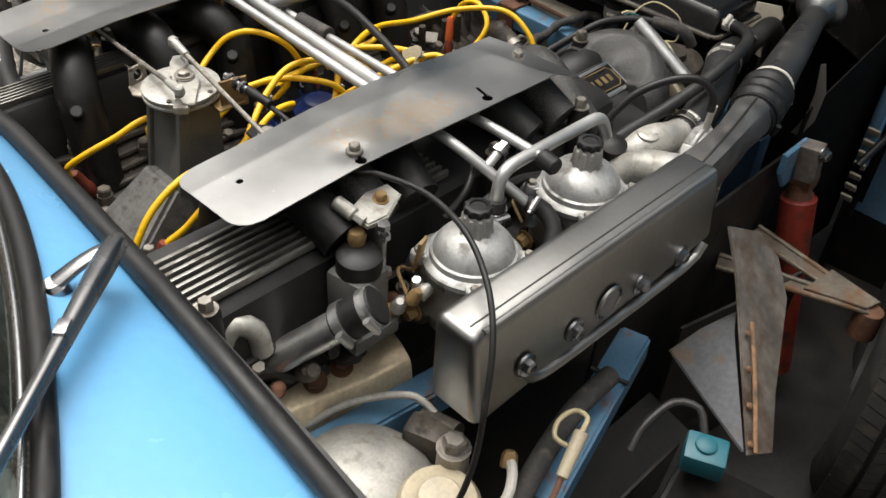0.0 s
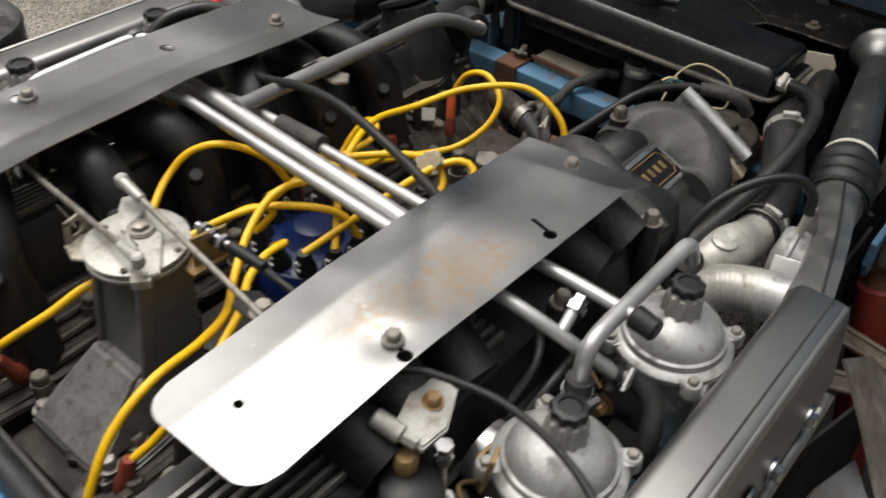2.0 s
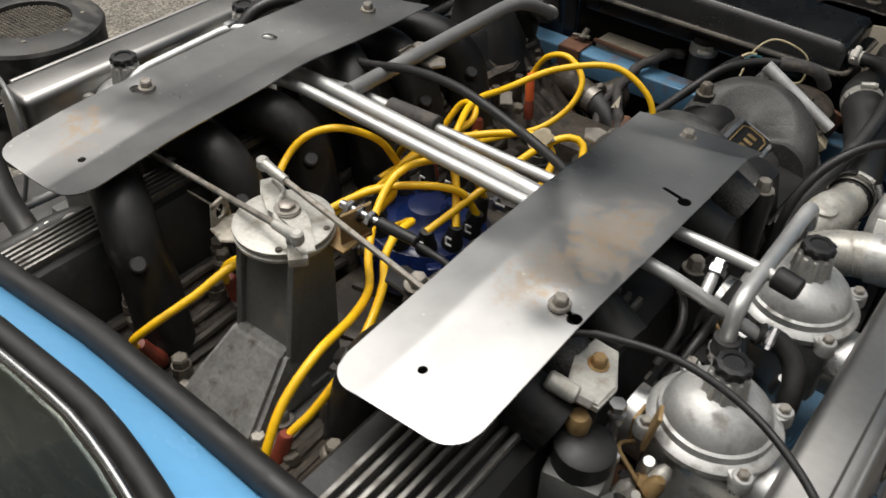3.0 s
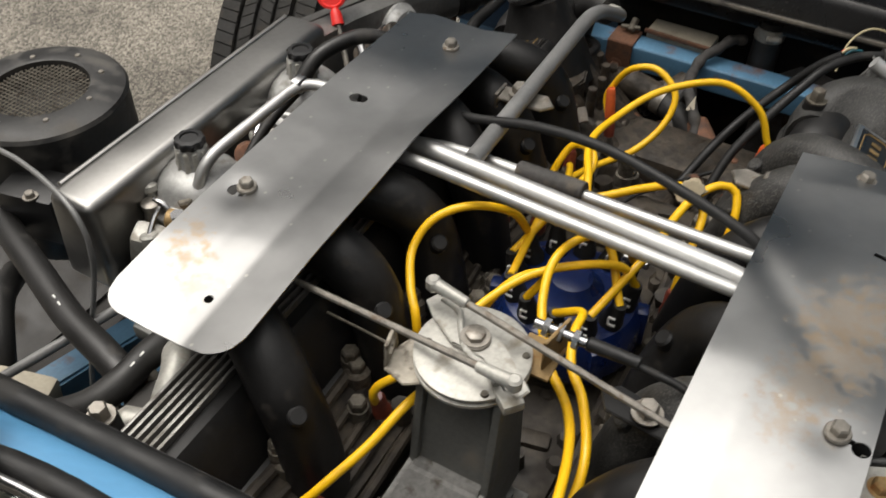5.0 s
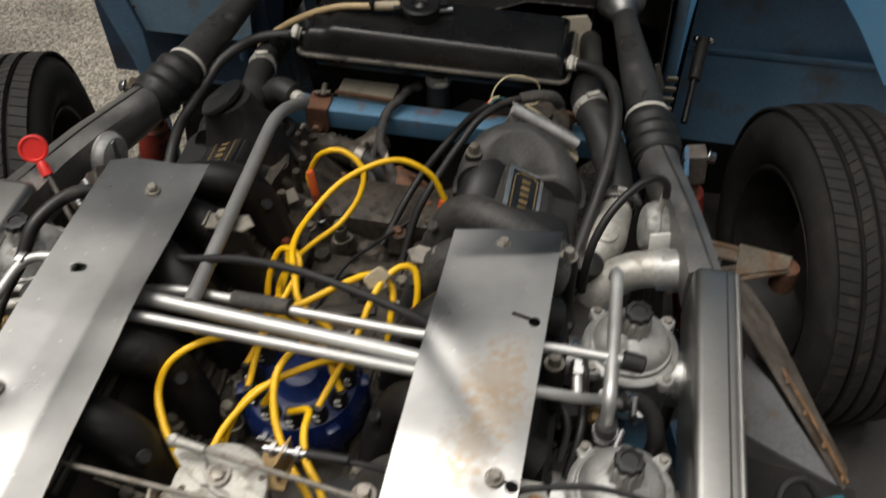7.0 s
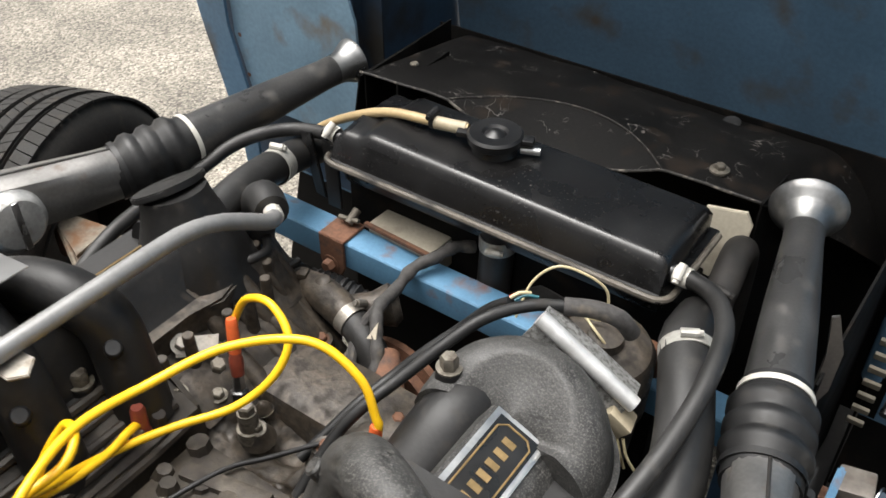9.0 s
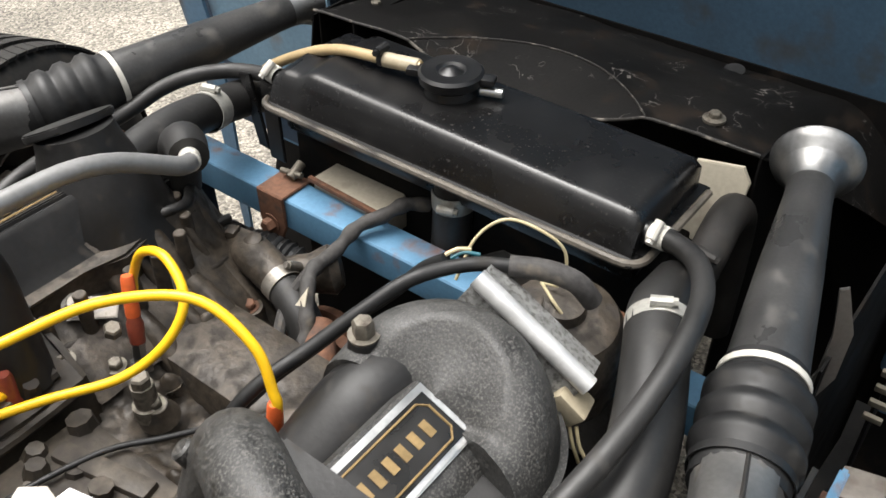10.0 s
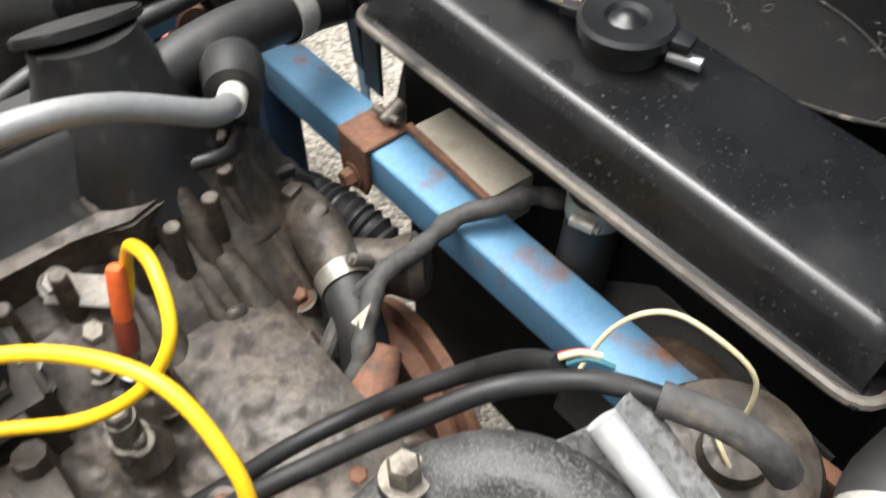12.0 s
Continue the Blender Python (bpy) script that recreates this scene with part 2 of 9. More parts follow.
M_SPECK_GREY = mat("speckled_grey_casting", (0.17, 0.168, 0.16), 0.6, 0.3, 0.25, 60, 0.4, 220, dirt=(0.07, 0.062, 0.05), dirt_amt=0.3, dirt_scale=70)
M_NUT = mat("dirty_steel_nut", (0.15, 0.135, 0.11), 0.55, 0.5, 0.3, 60, 0.2, 300, dirt=(0.05, 0.038, 0.028), dirt_amt=0.35, dirt_scale=80)
M_SCUFF = mat("scuffed_black_edge", (0.02, 0.018, 0.016), 0.6, 0.2, 0.3, 40, 0.2, 200, dirt=(0.19, 0.17, 0.145), dirt_amt=0.34, dirt_scale=75)
M_DUCT = mat("worn_grey_duct_metal", (0.20, 0.195, 0.188), 0.42, 0.75, 0.15, 20, 0.08, 220, dirt=(0.10, 0.06, 0.035), dirt_amt=0.16, dirt_scale=30)
M_MOUTH = mat("dull_trumpet_metal", (0.24, 0.24, 0.237), 0.36, 0.9, 0.12, 25, 0.05, 200)
M_DRUM = mat("dusty_scuffed_black_plastic", (0.020, 0.0195, 0.019), 0.42, 0, 0.3, 14, 0.12, 180, dirt=(0.085, 0.080, 0.072), dirt_amt=0.34, dirt_scale=30)
M_DUSTY_STEEL = mat("dusty_rusting_steel", (0.16, 0.135, 0.105), 0.55, 0.4, 0.3, 20, 0.2, 160, dirt=(0.13, 0.065, 0.03), dirt_amt=0.42, dirt_scale=22)
M_PAPER = mat("white_marker", (0.78, 0.78, 0.75), 0.6, 0, 0.08, 40, 0.02, 200)


def gravel_material():
    m = bpy.data.materials.new("chipped_tarmac")
    m.use_nodes = True
    N, L = m.node_tree.nodes, m.node_tree.links
    b = N["Principled BSDF"]
    tc = N.new("ShaderNodeTexCoord")
    v = N.new("ShaderNodeTexVoronoi")
    v.inputs["Scale"].default_value = 165
    L.new(tc.outputs["Object"], v.inputs["Vector"])
    bw = N.new("ShaderNodeRGBToBW")
    L.new(v.outputs["Color"], bw.inputs[0])
    cr = N.new("ShaderNodeValToRGB")
    e = cr.color_ramp.elements
    e[0].position, e[0].color = 0.2, (0.10, 0.090, 0.075, 1)
    e[1].position, e[1].color = 0.8, (0.36, 0.33, 0.275, 1)
    for pos, c in ((0.4, (0.185, 0.168, 0.14, 1)), (0.6, (0.25, 0.228, 0.19, 1))):
        n = cr.color_ramp.elements.new(pos)
        n.color = c
    L.new(bw.outputs[0], cr.inputs[0])
    n2 = N.new("ShaderNodeTexNoise")
    n2.inputs["Scale"].default_value, n2.inputs["Detail"].default_value = 5, 8
    L.new(tc.outputs["Object"], n2.inputs["Vector"])
    mr = N.new("ShaderNodeMapRange")
    mr.inputs["From Min"].default_value, mr.inputs["From Max"].default_value = 0.35, 0.65
    mr.inputs["To Min"].default_value, mr.inputs["To Max"].default_value = 0.62, 1.02
    L.new(n2.outputs["Fac"], mr.inputs["Value"])
    vm = N.new("ShaderNodeVectorMath")
    vm.operation = "SCALE"
    L.new(cr.outputs[0], vm.inputs[0])
    L.new(mr.outputs[0], vm.inputs["Scale"])
    L.new(vm.outputs[0], b.inputs["Base Color"])
    b.inputs["Roughness"].default_value = 0.85
    bp = N.new("ShaderNodeBump")
    bp.inputs["Strength"].default_value, bp.inputs["Distance"].default_value = 0.7, 0.004
    bp.invert = True
    L.new(v.outputs["Distance"], bp.inputs["Height"])
    L.new(bp.outputs[0], b.inputs["Normal"])
    return m


def glass_material():
    m = bpy.data.materials.new("windscreen_glass")
    m.use_nodes = True
    b = m.node_tree.nodes["Principled BSDF"]
    b.inputs["Base Color"].default_value = (0.75, 0.85, 0.80, 1)
    b.inputs["Roughness"].default_value = 0.03
    b.inputs["Transmission Weight"].default_value = 1.0
    b.inputs["IOR"].default_value = 1.45
    return m


def stained(name, base, spots):
    """A copy of a sheet metal with brown burnt stains of irregular outline at the given places (x, y, z, radius) and pale scratches."""
    m = base.copy()
    m.name = name
    N, L = m.node_tree.nodes, m.node_tree.links
    b = N["Principled BSDF"]
    tc = N.new("ShaderNodeTexCoord")
    col = b.inputs["Base Color"].links[0].from_socket
    met = b.inputs["Metallic"].links[0].from_socket
    nz = N.new("ShaderNodeTexNoise")
    nz.inputs["Scale"].default_value, nz.inputs["Detail"].default_value = 110, 12
    L.new(tc.outputs["Object"], nz.inputs["Vector"])

    def blend(fac, a, bcol):
        k = N.new("ShaderNodeMix")
        k.data_type = "RGBA"
        L.new(fac, k.inputs["Factor"])
        L.new(a, k.inputs["A"])
        k.inputs["B"].default_value = (*bcol, 1)
        return k.outputs["Result"]

    total = None
    for x, y, z, r, w in spots:
        d = N.new("ShaderNodeVectorMath")
        d.operation = "DISTANCE"
        L.new(tc.outputs["Object"], d.inputs[0])
        d.inputs[1].default_value = (x, y, z)
        ma = N.new("ShaderNodeMath")
        ma.operation = "MULTIPLY_ADD"
        ma.inputs[1].default_value = 0.10
        L.new(nz.outputs["Fac"], ma.inputs[0])
        L.new(d.outputs["Value"], ma.inputs[2])
        mr = N.new("ShaderNodeMapRange")
        mr.inputs["From Min"].default_value, mr.inputs["From Max"].default_value = r + 0.064, r + 0.040
        mr.inputs["To Max"].default_value = w
        L.new(ma.outputs[0], mr.inputs["Value"])
        col = blend(mr.outputs[0], col, (0.34, 0.235, 0.13))
        if total is None:
            total = mr.outputs[0]
        else:
            mxn = N.new("ShaderNodeMath")
            mxn.operation = "MAXIMUM"
            L.new(total, mxn.inputs[0])
            L.new(mr.outputs[0], mxn.inputs[1])
            total = mxn.outputs[0]
    # pale chips
    v = N.new("ShaderNodeTexVoronoi")
    v.inputs["Scale"].default_value = 46
    L.new(tc.outputs["Object"], v.inputs["Vector"])
    mr = N.new("ShaderNodeMapRange")
    mr.inputs["From Min"].default_value, mr.inputs["From Max"].default_value = 0.10, 0.05
    mr.inputs["To Max"].default_value = 0.5
    L.new(v.outputs["Distance"], mr.inputs["Value"])
    col = blend(mr.outputs[0], col, (0.62, 0.60, 0.55))
    L.new(col, b.inputs["Base Color"])
    mm = N.new("ShaderNodeMath")
    mm.operation = "MULTIPLY_ADD"
    mm.inputs[1].default_value = -0.75
    mm.inputs[2].default_value = 1.0
    L.new(total, mm.inputs[0])
    m2 = N.new("ShaderNodeMath")
    m2.operation = "MULTIPLY"
    L.new(mm.outputs[0], m2.inputs[0])
    L.new(met, m2.inputs[1])
    L.new(m2.outputs[0], b.inputs["Metallic"])
    return m


M_PLATE_R = stained("heat_stained_aluminium_sheet", M_ALU_SHEET, [(0.252, -0.045, 0.932, 0.030, 0.44), (0.258, -0.085, 0.932, 0.026, 0.42), (0.240, -0.125, 0.932, 0.024, 0.36), (0.235, -0.165, 0.932, 0.012, 0.36), (0.262, -0.005, 0.932, 0.014, 0.36)])
M_PLATE_L = stained("spotted_aluminium_sheet", M_ALU_DIMMED, [(-0.280, -0.228, 0.932, 0.006, 0.55), (-0.262, -0.252, 0.930, 0.005, 0.55), (-0.240, -0.275, 0.928, 0.007, 0.30)])
M_GRAVEL, M_GLASS = gravel_material(), glass_material()
M_SHIELD_FACE = mat("speckled_scraped_sheet", (0.30, 0.30, 0.29), 0.5, 0.6, 0.25, 80, 0.2, 200, dirt=(0.085, 0.082, 0.076), dirt_amt=0.46, dirt_scale=230)
M_DISC = mat("brown_rusted_disc", (0.085, 0.052, 0.032), 0.75, 0.1, 0.35, 30, 0.2, 200, dirt=(0.14, 0.125, 0.10), dirt_amt=0.25, dirt_scale=40)


def scratched(name, base, colour, scale, width):
    """A copy of a paint with broken thin scratches that wander over it."""
    m = base.copy()
    m.name = name
    N, L = m.node_tree.nodes, m.node_tree.links
    b = N["Principled BSDF"]
    tc = N.new("ShaderNodeTexCoord")
    col = b.inputs["Base Color"].links[0].from_socket
    line, where = N.new("ShaderNodeTexNoise"), N.new("ShaderNodeTexNoise")
    line.inputs["Scale"].default_value, line.inputs["Detail"].default_value, line.inputs["Distortion"].default_value = scale, 3, 0.6
    where.inputs["Scale"].default_value, where.inputs["Detail"].default_value = scale * 0.55, 5
    off, size, ramp, mask, both = (N.new(k) for k in ("ShaderNodeMath", "ShaderNodeMath", "ShaderNodeMapRange", "ShaderNodeMapRange", "ShaderNodeMath"))
    off.operation, off.inputs[1].default_value, size.operation, both.operation = "SUBTRACT", 0.5, "ABSOLUTE", "MULTIPLY"
    ramp.inputs["From Min"].default_value, ramp.inputs["From Max"].default_value = width, width * 0.3
    mask.inputs["From Min"].default_value, mask.inputs["From Max"].default_value, mask.inputs["To Max"].default_value = 0.54, 0.64, 0.8
    L.new(tc.outputs["Object"], line.inputs["Vector"])
    L.new(tc.outputs["Object"], where.inputs["Vector"])
    L.new(line.outputs["Fac"], off.inputs[0])
    L.new(off.outputs[0], size.inputs[0])
    L.new(size.outputs[0], ramp.inputs["Value"])
    L.new(where.outputs["Fac"], mask.inputs["Value"])
    L.new(ramp.outputs[0], both.inputs[0])
    L.new(mask.outputs[0], both.inputs[1])
    mixer = N.new("ShaderNodeMix")
    mixer.data_type = "RGBA"
    L.new(both.outputs[0], mixer.inputs["Factor"])
    L.new(col, mixer.inputs["A"])
    mixer.inputs["B"].default_value = (*colour, 1)
    L.new(mixer.outputs["Result"], b.inputs["Base Color"])
    return m


M_SHROUD_TOP = scratched("scratched_black_sheet", M_SHROUD, (0.15, 0.14, 0.13), 34, 0.012)


# ---- building helpers ----
V = Vector


def thing(name, label, category, base=(0, 0, 0), group="", kind=""):
    """An Empty at the base of a thing, that carries its parts."""
    ob = new(name)
    ob.empty_display_size = 0.02
    ob.location = base
    return tagged(ob, label, category, group, kind)


def part(name, bm, material, parent=None, label="", angle=35, recalc=True):
    """Links a bmesh, in world places, as one mesh object under its parent."""
    if recalc:
        bmesh.ops.recalc_face_normals(bm, faces=bm.faces)
    me = bpy.data.meshes.new(name)
    bm.to_mesh(me)
    bm.free()
    for p in me.polygons:
        p.use_smooth = True
    me.set_sharp_from_angle(angle=radians(angle))
    me.materials.append(material)
    ob = new(name, me)
    if parent is not None:
        ob.parent = parent
        if parent.parent is None:
            ob.matrix_parent_inverse = Matrix.Translation(parent.location).inverted()
    if label:
        tagged(ob, label)
    return ob


def solo(name, bm, material, label, category, group="", kind="", angle=35):
    return tagged(part(name, bm, material, None, "", angle), label, category, group, kind)


def B():
    return bmesh.new()


def box(bm, c, s, bev=0.003, rot=(0, 0, 0), seg=2):
    m = pose(*c, *rot) @ Matrix.Diagonal((*s, 1))
    vs = bmesh.ops.create_cube(bm, size=1, matrix=m)["verts"]
    if bev:
        es = {e for v in vs for e in v.link_edges}
        bmesh.ops.bevel(bm, geom=list(es), offset=bev, segments=seg, affect="EDGES", profile=0.6)
    return bm


def axes(d):
    d = V(d).normalized()
    a = V((0, 0, 1)) if abs(d.z) < 0.9 else V((1, 0, 0))
    u = d.cross(a).normalized()
    return d, u, d.cross(u)


def lathe(bm, o, d, prof, seg=28, cap0=True, cap1=True):
    """A turned shape: profile rows of (distance along d, radius)."""
    d, u, w = axes(d)
    o = V(o)
    rings = []
    for h, r in prof:
        if r < 1e-5:
            rings.append([bm.verts.new(o + d * h)])
        else:
            rings.append([bm.verts.new(o + d * h + (u * math.cos(a) + w * math.sin(a)) * r) for a in (2 * math.pi * i / seg for i in range(seg))])
    for p, q in zip(rings, rings[1:]):
        for i in range(seg):
            j = (i + 1) % seg
            f = [p[i % len(p)], p[j % len(p)], q[j % len(q)], q[i % len(q)]]
            g = []
            for v in f:
                if v not in g:
                    g.append(v)
            if len(g) > 2:
                bm.faces.new(g)
    if cap0 and len(rings[0]) > 2:
        bm.faces.new(rings[0][::-1])
    if cap1 and len(rings[-1]) > 2:
        bm.faces.new(rings[-1])
    return bm


def fluted(bm, o, prof, n, seg=56):
    """An upright knob with n grips: profile rows of (height, radius, share of the grip's depth)."""
    o = V(o)
    rings = []
    for z, r, k in prof:
        rings.append([bm.verts.new(o + V((math.cos(a), math.sin(a), 0)) * (r * (1 + k * math.tanh(3 * math.cos(n * a)))) + V((0, 0, z))) for a in (2 * math.pi * i / seg for i in range(seg))] if r > 0 else [bm.verts.new(o + V((0, 0, z)))])
    for p, q in zip(rings, rings[1:]):
        for i in range(seg):
            j = (i + 1) % seg
            bm.faces.new((p[i], p[j], q[j], q[i]) if len(q) > 1 else (p[i], p[j], q[0]))
    bm.faces.new(rings[0][::-1])
    return bm


def cyl(bm, a, b, r, r2=None, seg=20, bev=0.0):
    a, b = V(a), V(b)
    r2 = r if r2 is None else r2
    h = (b - a).length
    if bev:
        prof = [(0, r - bev), (bev, r), (h - bev, r2), (h, r2 - bev)]
    else:
        prof = [(0, r), (h, r2)]
    return lathe(bm, a, b - a, prof, seg)


def smooth_path(pts, step=0.006, closed=False):
    """A Catmull-Rom curve through the points, in even steps."""
    P = [V(p) for p in pts]
    if len(P) < 3:
        out, n = [], max(1, int((P[1] - P[0]).length / step))
        return [P[0].lerp(P[1], i / n) for i in range(n + 1)]
    out = []
    for i in range(len(P) - 1):
        p0 = P[i - 1] if i else P[0] * 2 - P[1]
        p1, p2 = P[i], P[i + 1]
        p3 = P[i + 2] if i + 2 < len(P) else P[-1] * 2 - P[-2]
        n = max(2, int((p2 - p1).length / step))
        for k in range(n):
            t = k / n
            out.append(0.5 * ((2 * p1) + (p2 - p0) * t + (2 * p0 - 5 * p1 + 4 * p2 - p3) * t * t + (3 * p1 - p0 - 3 * p2 + p3) * t ** 3))
    out.append(P[-1])
    return out


def tube(bm, pts, r, seg=12, step=0.008, smooth=True, caps=True, flat=1.0):
    """A pipe along the points; r is a number or a function of the share of the way."""
    path = smooth_path(pts, step) if smooth else [V(p) for p in pts]
    n = len(path)
    t = [(path[min(i + 1, n - 1)] - path[max(i - 1, 0)]).normalized() for i in range(n)]
    _, u, _ = axes(t[0])
    rings = []
    for i in range(n):
        u = (u - t[i] * u.dot(t[i])).normalized()
        w = t[i].cross(u)
        rad = r(i / (n - 1)) if callable(r) else r
        rings.append([bm.verts.new(path[i] + u * (rad * math.cos(a)) + w * (rad * flat * math.sin(a))) for a in (2 * math.pi * k / seg for k in range(seg))])
    for p, q in zip(rings, rings[1:]):
        for i in range(seg):
            j = (i + 1) % seg
            bm.faces.new((p[i], p[j], q[j], q[i]))
    if caps:
        bm.faces.new(rings[0][::-1])
        bm.faces.new(rings[-1])
    return bm


def bent(pts, rad=0.02, n=5):
    """Straight runs with rounded corners."""
    P = [V(p) for p in pts]
    out = [P[0]]
    for a, b, c in zip(P, P[1:], P[2:]):
        k = min(rad, (a - b).length * 0.48, (c - b).length * 0.48)
        s, e = b + (a - b).normalized() * k, b + (c - b).normalized() * k
        for i in range(n + 1):
            t = i / n
            out.append(s * (1 - t) ** 2 + b * (2 * t * (1 - t)) + e * t * t)
    out.append(P[-1])
    return out


def pipe(bm, pts, r, rad=0.03, seg=14):
    return tube(bm, bent(pts, rad), r, seg, smooth=False)


def prism(bm, poly, o, ux, uy, thick, bev=0.0):
    """A flat plate: polygon points (a, b) in the plane o + a ux + b uy, thickened along their cross product."""
    o, ux, uy = V(o), V(ux).normalized(), V(uy).normalized()
    n = ux.cross(uy).normalized() * thick
    lo = [bm.verts.new(o + ux * a + uy * b) for a, b in poly]
    hi = [bm.verts.new(v.co + n) for v in lo]
    fs = [bm.faces.new(lo[::-1]), bm.faces.new(hi)]
    k = len(lo)
    for i in range(k):
        fs.append(bm.faces.new((lo[i], lo[(i + 1) % k], hi[(i + 1) % k], hi[i])))
    if bev:
        es = {e for f in fs[:2] for e in f.edges}
        bmesh.ops.bevel(bm, geom=list(es), offset=bev, segments=2, affect="EDGES")
    return bm


def hexbolt(bm, p, d=(0, 0, 1), r=0.0075, h=0.007, washer=True):
    d = V(d).normalized()
    p = V(p)
    if washer:
        lathe(bm, p, d, [(0, r * 1.45), (0.0015, r * 1.45)], 18)
        p = p + d * 0.0015
    lathe(bm, p, d, [(0, r), (h * 0.8, r), (h, r * 0.8)], 6)
    return bm


def sheet(bm, fn, nu, nv, thick):
    """A thin sheet: fn(u, v) gives a place for u, v in 0..1; thickened downwards along its normals."""
    g = [[V(fn(i / nu, j / nv)) for j in range(nv + 1)] for i in range(nu + 1)]
    top, bot = [], []
    for i in range(nu + 1):
        rt, rb = [], []
        for j in range(nv + 1):
            a = g[min(i + 1, nu)][j] - g[max(i - 1, 0)][j]
            b = g[i][min(j + 1, nv)] - g[i][max(j - 1, 0)]
            n = a.cross(b).normalized() if a.cross(b).length > 1e-12 else V((0, 0, 1))
            rt.append(bm.verts.new(g[i][j]))
            rb.append(bm.verts.new(g[i][j] - n * thick))
        top.append(rt)
        bot.append(rb)
    for i in range(nu):
        for j in range(nv):
            bm.faces.new((top[i][j], top[i + 1][j], top[i + 1][j + 1], top[i][j + 1]))
            bm.faces.new((bot[i][j], bot[i][j + 1], bot[i + 1][j + 1], bot[i + 1][j]))
    for i in range(nu):
        bm.faces.new((top[i][0], bot[i][0], bot[i + 1][0], top[i + 1][0]))
        bm.faces.new((top[i][nv], top[i + 1][nv], bot[i + 1][nv], bot[i][nv]))
    for j in range(nv):
        bm.faces.new((top[0][j], top[0][j + 1], bot[0][j + 1], bot[0][j]))
        bm.faces.new((top[nu][j], bot[nu][j], bot[nu][j + 1], top[nu][j + 1]))
    return bm


def cut(ob, tools):
    """Cuts bmesh tools out of a mesh object, for good."""
    for t in tools:
        me = bpy.data.meshes.new("tool")
        bmesh.ops.recalc_face_normals(t, faces=t.faces)
        t.to_mesh(me)
        t.free()
        cutter = new("tool", me)
        md = ob.modifiers.new("cut", "BOOLEAN")
        md.operation, md.object = "DIFFERENCE", cutter
        for solver in ("EXACT", "FAST", "MANIFOLD"):
            md.solver = solver
            bpy.context.view_layer.update()
            done = bpy.data.meshes.new_from_object(ob.evaluated_get(bpy.context.evaluated_depsgraph_get()))
            if len(done.vertices) > 0.8 * len(ob.data.vertices):
                break
        ob.modifiers.remove(md)
        ob.data = done
        bpy.data.objects.remove(cutter)
    return ob


def clamp_band(bm, p, d, r, w=0.012, screw=(0, 0, 1)):
    """A worm-drive hose clip: the band and its screw housing."""
    d = V(d).normalized()
    lathe(bm, V(p) - d * w / 2, d, [(0, r + 0.0004), (0, r + 0.0016), (w, r + 0.0016), (w, r + 0.0004)], 26, False, False)
    s = V(screw)
    s = (s - d * s.dot(d)).normalized()
    q = V(p) + s * (r + 0.004)
    t = d.cross(s)
    cyl(bm, q - t * 0.009, q + t * 0.009, 0.0048, seg=10)
    cyl(bm, q + t * 0.009, q + t * 0.013, 0.0035, seg=6)
    return bm


def mx(p, s):
    return (p[0] * s, p[1], p[2])


# ---- ground ----
bm = B()
bmesh.ops.create_grid(bm, x_segments=8, y_segments=8, size=45, matrix=pose(0, 0, 0.085))
tagged(part("ground", bm, M_GRAVEL), "pale chipped tarmac driveway under and beside the car", "ground", kind="structure")


# ---- car body behind the engine ----
def seal_y(x):
    return -0.4205 - 0.035 * abs(x) - 0.035 * x * x


def screen_y(x):
    return -0.471 - 0.524 * max(0, abs(x + 0.04) - 0.12) ** 1.5


